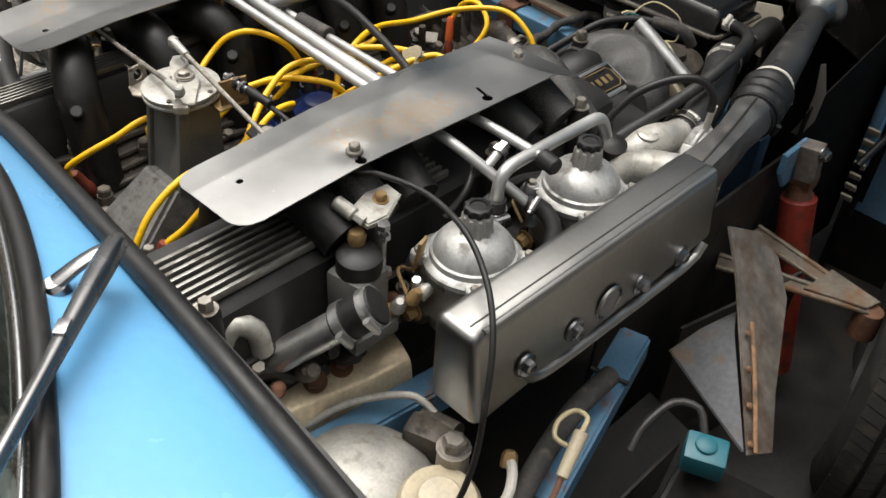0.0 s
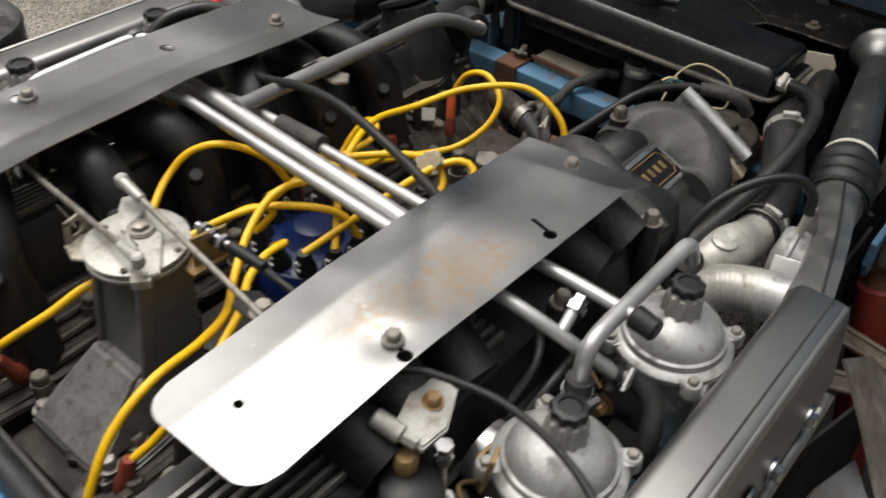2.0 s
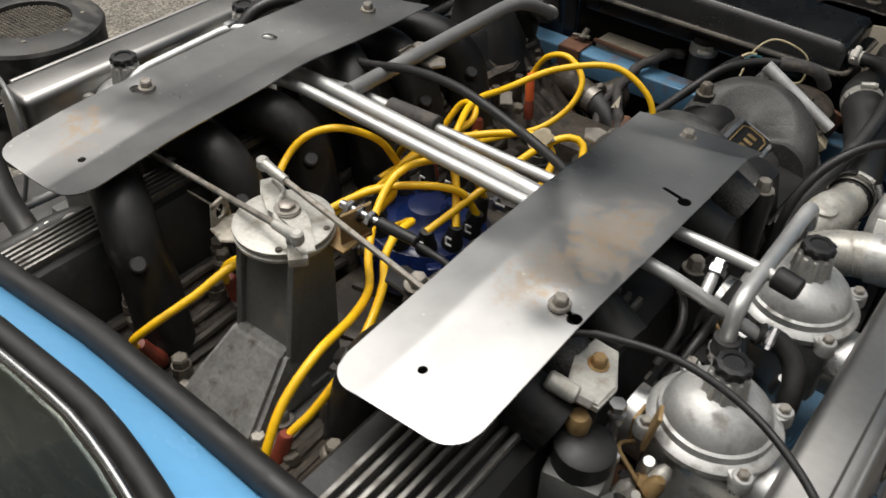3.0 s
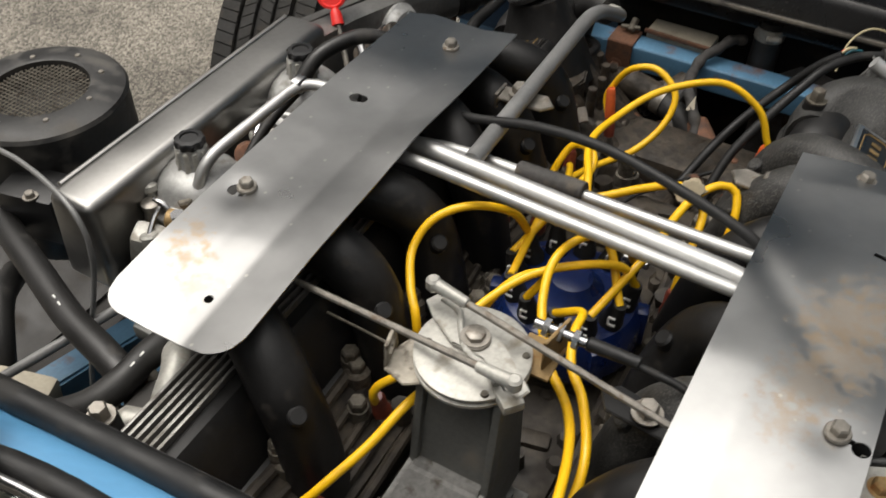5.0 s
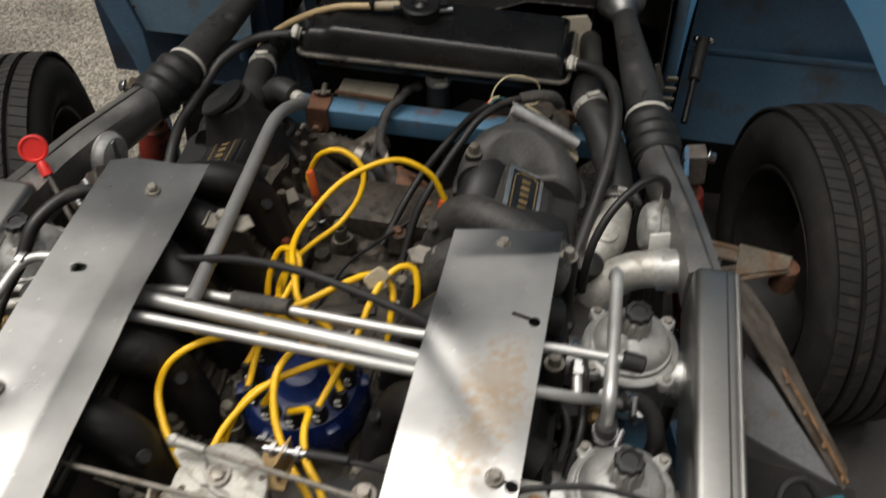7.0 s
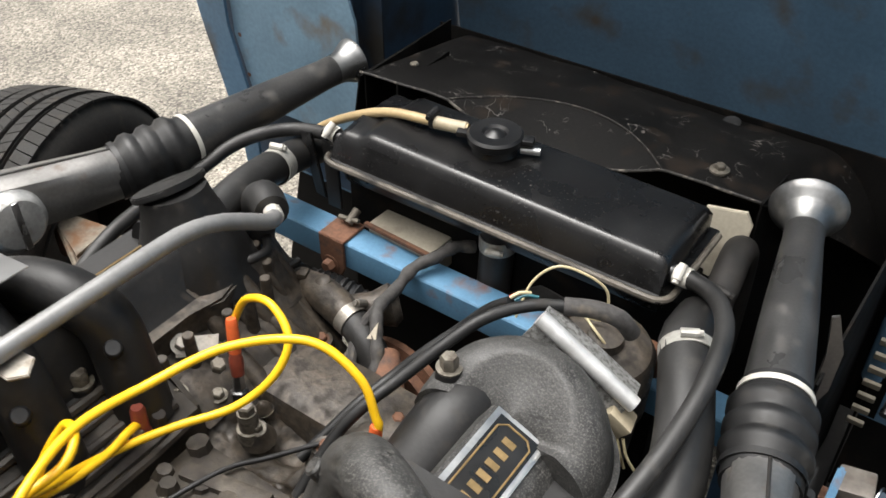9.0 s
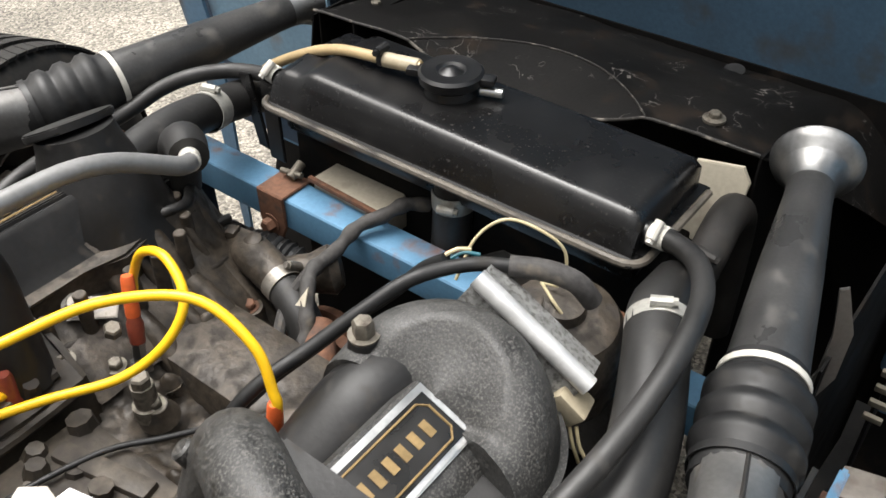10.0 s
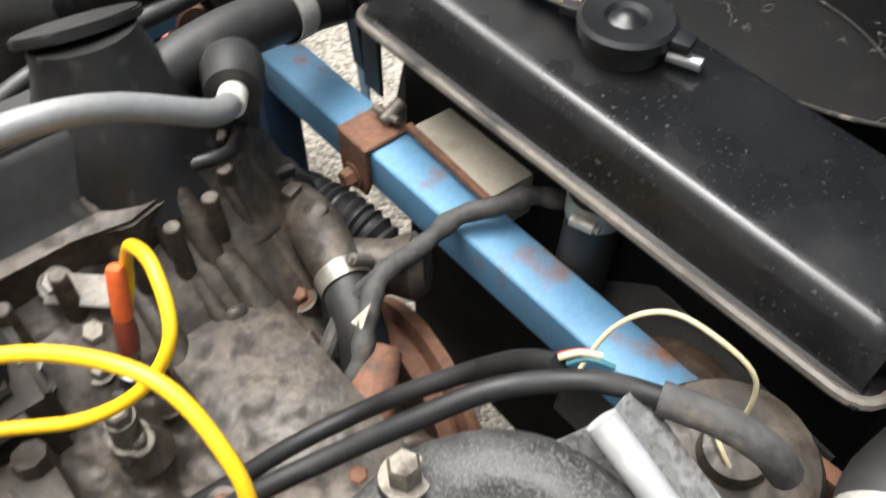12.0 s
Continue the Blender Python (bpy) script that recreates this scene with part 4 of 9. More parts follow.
# ---- heat shields ----
def heat_shield(s, label):
    t = thing("heat_shield", label, "heat shield", (s * 0.22, -0.06, 0.90), "heat shields")
    xi, xo, y0, y1, rc = 0.157, 0.291, -0.328, 0.168, 0.028
    grow = 0.010
    if s < 0:
        xi, xo, y1, grow = 0.163, 0.302, 0.226, 0.016

    def edge_y0(u):
        # rounded rear corners
        a = u * (xo - xi)
        w = xo - xi
        if a < rc:
            return y0 + rc - math.sqrt(max(0, rc * rc - (rc - a) ** 2))
        if a > w - rc:
            return y0 + rc - math.sqrt(max(0, rc * rc - (a - w + rc) ** 2))
        return y0

    def surf(u, v):
        x = xi + (xo - xi) * u
        ye = y1 + (0.034 * u if s > 0 else 0.0) - 0.012 * max(0, u - 0.8) * 5 * (s < 0)
        y = edge_y0(u) + (ye - edge_y0(u)) * v
        x += grow * v
        # folded down along the inner edge, flat middle, outer wing bent down
        if s > 0:
            z = 0.929 + 0.004 * min(u / 0.30, 1) + 0.001 * max(0, (u - 0.30) / 0.70)
        else:
            z = 0.932 + 0.006 * max(0, 1 - u / 0.32) + 0.002 * max(0, (u - 0.60) / 0.40)
        z += 0.004 * math.exp(-((y + 0.012) / 0.055) ** 2) * max(0, 1 - u / 0.6) ** 2
        z += 0.0012 * noise.noise((x * 14, y * 9, 3.0 * s)) + 0.0022 * noise.noise((x * 5, y * 3.5, 7.0 + s))
        # the rear end is bent down along an uneven line through the bolt
        crease = (-0.128 - 0.030 * u + 0.008 * math.sin(5.2 * u)) if s > 0 else (-0.205 - 0.030 * u + 0.010 * math.sin(4.0 * u))
        q = crease - y
        z -= (0.085 if s > 0 else 0.070) * (0.5 * (q + math.sqrt(q * q + 0.00006)))
        z += 0.002 * (0.5 * (1 + math.tanh((-y - 0.10) / 0.05))) if s > 0 else 0.0
        d = math.hypot((u - 0.78) * 0.139, y + 0.163)
        z -= 0.0022 * math.exp(-(d / 0.020) ** 2)
        if s > 0:
            # soft buckles across the front half
            z -= 0.0016 * math.exp(-((y + 0.045 + 0.16 * (u - 0.3)) / 0.022) ** 2) * max(0, 1 - u * 0.9)
            z += 0.0012 * math.exp(-((y - 0.02 + 0.06 * u) / 0.030) ** 2) * max(0, 1 - u / 0.7)
            z -= 0.020 * max(0, v - 0.90) / 0.10 * u
        else:
            z -= 0.022 * max(0, v - 0.5) * v
        return (s * x, y, z)
    bm = B()
    sheet(bm, (lambda u, v: surf(u, v)) if s > 0 else (lambda u, v: surf(1 - u, v)), 42, 120, 0.0013)
    ob = part("plate", bm, M_PLATE_R if s > 0 else M_PLATE_L, t, "", 25)
    tools = [cyl(B(), (s * 0.219, -0.280, 0.90), (s * 0.219, -0.280, 0.97), 0.0042, seg=16)]
    for x, y in (() if s > 0 else ((-0.270, 0.022), (-0.2835, -0.163))):
        tools.append(cyl(B(), (x, y, 0.88), (x, y, 0.97), 0.0078, seg=18))
        tools.append(cyl(B(), (x + 0.006, y + 0.001, 0.88), (x + 0.006, y + 0.001, 0.97), 0.0066, seg=18))
    for y in ((-0.165, 0.041) if s > 0 else ()):
        x = s * (0.282 if y < 0 else 0.279)
        k = cyl(B(), (x + s * 0.004, y - 0.002, 0.88), (x + s * 0.004, y - 0.002, 0.97), 0.0068, seg=18)
        tools.append(k)
        k = box(B(), (x - s * 0.012, y + 0.004, 0.92), (0.022, 0.0048, 0.1), 0, (0, 0, -14 * s))
        tools.append(k)
    cut(ob, tools)
    bolts = ((0.231, 0.155), (0.268, -0.161)) if s > 0 else ((0.235, 0.167), (0.276, -0.155))
    for x, y in bolts:
        lo = xi + grow * (y - y0) / (y1 - y0)
        z = surf((x - lo) / (xo - xi), (y - y0) / (y1 - y0))[2] + 0.004
        bm = B()
        lathe(bm, (s * x, y, z - 0.004), (0, 0, 1), [(0, 0.0098), (0.003, 0.0098), (0.004, 0.0088)], 20)
        part("washer", bm, M_BOLT, t)
        bm = B()
        hexbolt(bm, (s * x, y, z), (0.05, 0.02, 1), 0.0070, 0.007, False)
        part("bolt", bm, M_BOLT, t)


heat_shield(1, "long dull aluminium heat shield plate with brown heat stains")
heat_shield(-1, "long dull aluminium heat shield plate with slotted holes")


# ---- carburettors ----
def carburettor(s, y, label):
    t = thing("carburettor", label, "carburettor", (s * 0.402, y, 0.74), "carburettors")
    c = V((s * 0.402, y, 0))

    def at(z):
        return c + V((0, 0, z))
    bm = B()
    lathe(bm, at(0.826), (0, 0, 1), [(0, 0.0585), (0.007, 0.0595), (0.010, 0.056), (0.0115, 0.0515), (0.018, 0.0505), (0.0195, 0.0475), (0.028, 0.0445), (0.037, 0.037), (0.0425, 0.027), (0.045, 0.0215), (0.047, 0.0185), (0.051, 0.0175), (0.072, 0.0155)], 44)
    part("dome", bm, M_ALU_POL, t, "bright aluminium dashpot dome")
    for k in range(4):
        a = math.radians(45 + 90 * k)
        bm = B()
        lathe(bm, at(0.824) + V((math.cos(a) * 0.063, math.sin(a) * 0.063, 0)), (0, 0, 1), [(0, 0.010), (0.012, 0.0095), (0.014, 0.008)], 16)
        box(bm, at(0.8315) + V((math.cos(a) * 0.054, math.sin(a) * 0.054, 0)), (0.022, 0.020, 0.010), 0.002, (0, 0, 45 + 90 * k))
        part("ear", bm, M_ALU_POL, t)
    bm = B()
    fluted(bm, at(0.868), [(0, 0.0200, 0.05), (0.010, 0.0180, 0.06), (0.026, 0.0165, 0.06), (0.029, 0.0140, 0.0)], 10)
    part("finned_neck", bm, M_ALU_WHITE, t, "finned pale aluminium damper neck")
    bm = B()
    fluted(bm, at(0.896), [(0, 0.0140, 0), (0.002, 0.0158, 0.05), (0.008, 0.0160, 0.055), (0.010, 0.0146, 0.04), (0.0105, 0.0100, 0), (0.0085, 0.0090, 0), (0.0085, 0.0, 0)], 9)
    part("damper_cap", bm, M_SKIRT, t, "black plastic damper cap")
    for k in range(4):
        a = math.radians(45 + 90 * k)
        bm = B()
        hexbolt(bm, at(0.838) + V((math.cos(a) * 0.063, math.sin(a) * 0.063, 0)), (0, 0, 1), 0.0055, 0.005, False)
        part("cover_screw", bm, M_BOLT, t)
    bm = B()
    box(bm, at(0.787) + V((s * 0.005, 0, 0)), (0.092, 0.098, 0.072), 0.010)
    box(bm, at(0.745), (0.07, 0.075, 0.05), 0.010)
    lathe(bm, at(0.78) + V((-s * 0.045, 0, 0)), (-s, 0, 0.15), [(0, 0.034), (0.035, 0.032)], 24)
    lathe(bm, at(0.78) + V((s * 0.04, 0, 0)), (s, 0, 0), [(0, 0.036), (0.045, 0.036)], 24)
    for k, (dx, dy, z) in enumerate(((-0.03, -0.055, 0.80), (0.02, -0.056, 0.77), (-0.02, 0.055, 0.79), (0.03, 0.054, 0.765))):
        lathe(bm, at(z) + V((dx, dy, -0.01)), (0.1, -0.3 if dy < 0 else 0.3, 1), [(0, 0.009), (0.02, 0.008), (0.028, 0.005)], 12)
    part("body", bm, M_ALU_CAST, t)
    bm = B()
    hexbolt(bm, at(0.765) + V((-0.03, -0.062, 0)), (0, -1, 0), 0.009, 0.012)
    part("brass_plug", bm, M_BRASS, t)
    bm = B()
    tube(bm, [at(0.80) + V((-s * 0.052, -0.04, 0)), at(0.815) + V((-s * 0.056, -0.065, 0)), at(0.80) + V((-s * 0.03, -0.075, 0))], 0.0022, 8, 0.006)
    box(bm, at(0.812) + V((-s * 0.056, -0.030, 0)), (0.004, 0.022, 0.035), 0.001)
    part("linkage", bm, M_BRASS, t)


for s in (1, -1):
    for y in (-0.099, 0.099):
        carburettor(s, y, "bright cast-aluminium carburettor with black ribbed damper cap")


# ---- air boxes ----
def air_box(s, label):
    t = thing("air_box", label, "air box", (s * 0.50, -0.02, 0.76), "air boxes")
    bm = B()
    x0, x1, y0, y1, z0, z1 = 0.470, 0.541, -0.234, 0.208, 0.760, 0.883
    if s < 0:
        x0, x1, y0, y1 = 0.432, 0.507, -0.222, 0.195
    xf = x1 - 0.548
    vs = bmesh.ops.create_cube(bm, size=1, matrix=pose(s * (x0 + x1) / 2, (y0 + y1) / 2, (z0 + z1) / 2) @ Matrix.Diagonal((x1 - x0, y1 - y0, z1 - z0, 1)))["verts"]
    for v in vs:
        if v.co.z < 0.8 and v.co.y > 0:
            v.co.z += 0.02
        if v.co.z > 0.8 and abs(v.co.x) > (x0 + x1) / 2:
            v.co.x -= s * 0.014
    es = [e for e in bm.edges]
    bmesh.ops.bevel(bm, geom=es, offset=0.012, segments=4, affect="EDGES", profile=0.5)
    part("body", bm, M_STEEL_BOX, t)
    bm = B()
    # rolled lip along the upper outer edge and folded seam on the face
    tube(bm, [(s * (0.530 + xf), y0 + 0.018, 0.8815), (s * (0.530 + xf), y1 - 0.012, 0.8815)], 0.0036, 10, 0.05, flat=0.9)
    part("folded_lip", bm, M_STEEL_BOX, t)
    if s > 0:
        bm = B()
        tube(bm, [(0.517 + xf, y0 + 0.012, z1), (0.517 + xf, y1 - 0.010, z1)], 0.0012, 6, 0.05, flat=0.6)
        part("lid_seam", bm, M_GRIME, t, "thin dirty seam line along the lid")
    bm = B()
    ya, yb = y0 + 0.10, y1 - 0.055
    path = [(s * (0.5475 + xf), ya - 0.030, 0.802), (s * (0.5475 + xf), ya, 0.776), (s * (0.5475 + xf), 0.0, 0.768), (s * (0.5475 + xf), yb, 0.766), (s * (0.5475 + xf), yb + 0.032, 0.785)]
    tube(bm, path, 0.008, 12, 0.01, flat=0.75)
    part("pressed_swage", bm, M_STEEL_BOX, t)
    bm = B()
    lathe(bm, (s * (0.5445 + xf), -0.014, 0.803), (s, 0, 0), [(0, 0.0235), (0.0025, 0.0225), (0.0035, 0.0200), (0.0015, 0.0175), (0.0010, 0.0)], 32)
    part("pressed_dimple", bm, M_STEEL_BOX, t)
    for y, z in ((-0.160, 0.807), (-0.078, 0.802), (0.049, 0.794), (0.135, 0.790)):
        bm = B()
        lathe(bm, (s * (0.5445 + xf), y, z), (s, 0, 0), [(0, 0.0145), (0.003, 0.0145), (0.0035, 0.010)], 22)
        lathe(bm, (s * (0.547 + xf), y, z), (s, 0, 0), [(0, 0.0085), (0.007, 0.0085), (0.009, 0.0065)], 6)
        part("face_bolt", bm, M_CHROME, t)


air_box(1, "brushed stainless air box with four bolts along its face")
air_box(-1, "brushed stainless air box beside the carburettors")


# ---- throttle tower between the banks ----
def throttle_tower():
    t = thing("throttle_tower", "grey cast pedestal carrying the round throttle disc between the banks", "throttle pedestal", (0, -0.24, 0.715))
    bm = B()
    prism(bm, [(-0.060, -0.335), (0.060, -0.335), (0.068, -0.30), (0.056, -0.20), (-0.052, -0.20), (-0.064, -0.30)], (0, 0, 0.716), (1, 0, 0), (0, 1, 0), 0.014, 0.003)
    prism(bm, [(-0.044, -0.300), (0.046, -0.300), (0.046, -0.215), (-0.044, -0.215)], (0, 0, 0.729), (1, 0, 0), (0, 1, 0), 0.018, 0.004)
    part("foot", bm, M_GREY_CAST, t)
    bm = B()
    lo = [bm.verts.new(v) for v in ((-0.060, -0.338, 0.735), (0.052, -0.338, 0.735), (0.048, -0.235, 0.735), (-0.050, -0.235, 0.735))]
    hi = [bm.verts.new(v) for v in ((-0.038, -0.264, 0.800), (0.036, -0.264, 0.800), (0.036, -0.245, 0.800), (-0.038, -0.245, 0.800))]
    bm.faces.new(lo[::-1])
    bm.faces.new(hi)
    for i in range(4):
        bm.faces.new((lo[i], lo[(i + 1) % 4], hi[(i + 1) % 4], hi[i]))
    bmesh.ops.bevel(bm, geom=list(bm.edges), offset=0.005, segments=2, affect="EDGES")
    part("flared_foot", bm, M_SPECK_GREY, t, "speckled pale grey flared foot")
    bm = B()
    for z0, z1, a0, a1, y0a, y0b, y1a, y1b in ((0.742, 0.905, 0.042, 0.032, -0.262, -0.238, -0.190, -0.180),):
        lo = [bm.verts.new(v) for v in ((-a0, y0a, z0), (a0, y0a, z0), (a0, y1a, z0), (-a0, y1a, z0))]
        hi = [bm.verts.new(v) for v in ((-a1, y0b, z1), (a1, y0b, z1), (a1, y1b, z1), (-a1, y1b, z1))]
        bm.faces.new(lo[::-1])
        bm.faces.new(hi)
        for i in range(4):
            bm.faces.new((lo[i], lo[(i + 1) % 4], hi[(i + 1) % 4], hi[i]))
        bmesh.ops.bevel(bm, geom=list(bm.edges), offset=0.005, segments=3, affect="EDGES")
    for x in (-0.036, 0.036):
        box(bm, (x * 0.97, -0.247, 0.826), (0.008, 0.016, 0.155), 0.003, (-8, 0, 0))
    part("column", bm, M_GREY_CAST, t)
    for x, y in ((-0.047, -0.268), (-0.046, -0.292), (0.046, -0.286), (0.05, -0.32), (-0.055, -0.322)):
        bm = B()
        hexbolt(bm, (x, y, 0.735), (0, 0, 1), 0.0085, 0.010)
        part("foot_bolt", bm, M_BOLT, t)
    bm = B()
    lathe(bm, (-0.004, -0.212, 0.904), (0, -0.02, 1), [(0, 0.044), (0.002, 0.0485), (0.005, 0.0485), (0.006, 0.046), (0.009, 0.046), (0.010, 0.0485), (0.013, 0.0485), (0.014, 0.046)], 56)
    part("disc", bm, M_ALU_WHITE, t, "pale aluminium throttle disc")
    bm = B()
    prism(bm, [(-0.056, 0.026), (-0.050, 0.036), (-0.038, 0.032), (-0.018, 0.012), (0.016, 0.012), (0.046, -0.018), (0.056, -0.028), (0.050, -0.040), (0.038, -0.036), (0.012, -0.012), (-0.018, -0.008), (-0.044, 0.012)],
          (-0.004, -0.207, 0.9195), (1, 0.1, 0), (-0.1, 1, 0), 0.004, 0.001)
    part("lever", bm, M_ALU_WHITE, t)
    bm = B()
    tube(bm, [(-0.050, -0.180, 0.9245), (-0.030, -0.186, 0.9245), (-0.022, -0.200, 0.9245), (-0.006, -0.220, 0.9245), (0.016, -0.226, 0.9245), (0.030, -0.238, 0.9245)], 0.0028, 10, 0.006)
    part("lever_rib", bm, M_ALU_WHITE, t)
    for x, y in ((-0.040, -0.222), (0.036, -0.196), (0.024, -0.246)):
        bm = B()
        lathe(bm, (x, y, 0.9175), (0, 0, 1), [(0, 0.0035), (0.002, 0.003)], 10)
        part("rivet", bm, M_NUT, t)
    bm = B()
    box(bm, (0.042, -0.240, 0.917), (0.022, 0.018, 0.010), 0.002, (0, 0, -40))
    part("stop_block", bm, M_ALU_WHITE, t)
    bm = B()
    lathe(bm, (-0.006, -0.205, 0.920), (0, 0, 1), [(0, 0.013), (0.006, 0.013), (0.007, 0.011)], 24)
    hexbolt(bm, (-0.006, -0.205, 0.9265), (0, 0, 1), 0.0085, 0.005)
    part("centre_bolt", bm, M_BOLT, t)
    bm = B()
    prism(bm, [(-0.076, -0.034), (-0.068, -0.012), (-0.040, -0.004), (-0.030, -0.044), (-0.048, -0.056), (-0.070, -0.050)], (0.006, -0.203, 0.899), (1, 0, 0), (0, 1, 0), 0.003, 0.0008)
    prism(bm, [(-0.016, -0.004), (-0.012, 0.024), (0.012, 0.024), (0.016, -0.004)], (-0.066, -0.236, 0.901), (0.25, -1, 0), (0, 0, 1), 0.003, 0.0008)
    ear = part("ear_bracket", bm, M_SPECK, t, "speckled bracket ear with a hole")
    cut(ear, [cyl(B(), V((-0.066, -0.236, 0.912)) - V((0.03, 0.008, 0)), V((-0.066, -0.236, 0.912)) + V((0.03, 0.008, 0)), 0.0075, seg=18)])
    bm = B()
    tube(bm, [(-0.066, -0.236, 0.912), (-0.100, -0.226, 0.900), (-0.150, -0.212, 0.882)], 0.0012, 8, 0.01)
    part("return_wire", bm, M_NUT, t, "thin grey return wire")
    bm = B()
    prism(bm, [(-0.018, -0.010), (-0.018, 0.030), (0.018, 0.030), (0.018, -0.010)], (0.050, -0.172, 0.905), (0.2, 1, 0), (0, 0, 1), 0.003, 0.0008)
    box(bm, (0.040, -0.178, 0.900), (0.035, 0.040, 0.003), 0.001)
    part("cable_bracket", bm, M_BRASS, t)
    bm = B()
    for k in (-0.012, 0.0, 0.014):
        lathe(bm, (0.050 + k, -0.168 + 0.002 * k, 0.927), (1, 0.02, 0), [(0, 0.0085), (0.005, 0.0085)], 6)
    cyl(bm, (0.030, -0.168, 0.928), (0.075, -0.167, 0.9275), 0.0045, seg=12)
    part("cable_adjuster", bm, M_CHROME, t)
    return t


throttle_tower()


def link_rod(label, a, b, ends):
    t = thing("throttle_rod", label, "throttle rod", tuple(a), "throttle rods")
    bm = B()
    tube(bm, [a, V(a).lerp(V(b), 0.5), b], 0.0032, 10, 0.04)
    part("rod", bm, M_BOLT, t)
    for e, o in ends:
        e, o = V(e), V(o)
        d = (o - e).normalized()
        bm = B()
        cyl(bm, e, e + d * 0.034, 0.0062, 0.0048, 14, 0.001)
        lathe(bm, e - V((0, 0, 0.008)), (0, 0, 1), [(0, 0.004), (0.004, 0.0066), (0.012, 0.0062), (0.014, 0.004)], 16)
        part("ball_joint", bm, M_ALU_WHITE, t)


link_rod("thin worn steel throttle rod crossing to one bank", (0.046, -0.242, 0.942), (-0.225, -0.208, 0.902), [((0.046, -0.242, 0.942), (-0.225, -0.208, 0.902))])
link_rod("thin worn steel throttle rod crossing to the other bank", (-0.056, -0.186, 0.946), (0.262, -0.208, 0.900), [((-0.056, -0.186, 0.946), (0.262, -0.208, 0.900))])


def simple_hose(name, label, category, pts, r, material, seg=14, group="", step=0.008):
    bm = B()
    tube(bm, pts, r, seg, step)
    return solo(name, bm, material, label, category, group, angle=60)


t = thing("throttle_cable", "black throttle cable looping over the stainless air box", "cable", (0.05, -0.167, 0.92))
bm = B()
tube(bm, [(0.07, -0.167, 0.928), (0.150, -0.164, 0.919), (0.18, -0.165, 0.908), (0.25, -0.166, 0.905), (0.284, -0.164, 0.914), (0.305, -0.160, 0.924), (0.372, -0.150, 0.930), (0.440, -0.160, 0.925), (0.500, -0.190, 0.912), (0.540, -0.222, 0.885), (0.562, -0.250, 0.835), (0.572, -0.270, 0.770), (0.568, -0.295, 0.700), (0.55, -0.33, 0.62)], 0.0034, 10, 0.008)
part("cable_outer", bm, M_RUBBER, t, angle=60)
bm = B()
cyl(bm, (0.076, -0.167, 0.9278), (0.120, -0.1655, 0.9272), 0.0062, 0.0055, 12, 0.001)
part("cable_sleeve", bm, M_RUBBER, t)
simple_hose("bowden_cable", "thin grey bowden cable hanging over the air box corner", "cable",
            [(-0.70, -0.22, 0.82), (-0.63, -0.200, 0.880), (-0.562, -0.204, 0.893), (-0.518, -0.210, 0.893), (-0.484, -0.218, 0.893), (-0.452, -0.228, 0.893), (-0.432, -0.234, 0.880), (-0.424, -0.238, 0.850), (-0.430, -0.245, 0.80), (-0.445, -0.27, 0.70), (-0.45, -0.31, 0.55)], 0.0030, M_GREY_TUBE, 10)

# ---- cross pipes ----
PIPES = [
    ("bright zinc balance pipe crossing between the banks", [(-0.30, 0.015, 0.895), (-0.176, 0.008, 0.908), (0.16, -0.022, 0.917), (0.20, -0.025, 0.908)], 0.0098),
    ("slim zinc pipe crossing between the banks", [(-0.25, -0.020, 0.905), (-0.171, -0.026, 0.918), (0.16, -0.040, 0.9165), (0.305, -0.036, 0.908), (0.342, -0.022, 0.887), (0.396, 0.002, 0.853)], 0.0068),
    ("slim zinc vacuum pipe with a black rubber end plug", [(-0.22, 0.030, 0.888), (-0.155, 0.038, 0.894), (0.161, 0.012, 0.913), (0.314, 0.027, 0.907), (0.392, 0.024, 0.907)], 0.0066),
]
for label, pts, r in PIPES:
    t = thing("cross_pipe", label, "pipe", pts[0], "cross pipes")
    bm = B()
    pipe(bm, pts, r, 0.03, 16)
    part("pipe", bm, M_TUBE, t, angle=60)
    if "plug" in label:
        bm = B()
        cyl(bm, (0.386, 0.0245, 0.9075), (0.412, 0.0225, 0.905), 0.0115, 0.011, 16, 0.002)
        part("rubber_plug", bm, M_RUBBER, t)
        bm = B()
        cyl(bm, (-0.080, 0.0315, 0.9008), (-0.006, 0.0257, 0.9076), 0.0105, seg=18, bev=0.001)
        part("sleeve", bm, M_TAPE, t, "dark grey rubber sleeve")
    elif "slim" in label:
        bm = B()
        cyl(bm, (0.342, -0.022, 0.887), (0.338, 0.006, 0.898), 0.0058, seg=12)
        part("tee_branch", bm, M_TUBE, t)
        bm = B()
        lathe(bm, (0.339, 0.002, 0.896), (-0.1, 0.9, 0.35), [(0, 0.0105), (0.008, 0.0105), (0.0085, 0.008), (0.016, 0.008)], 6)
        part("union_nut", bm, M_CHROME, t)

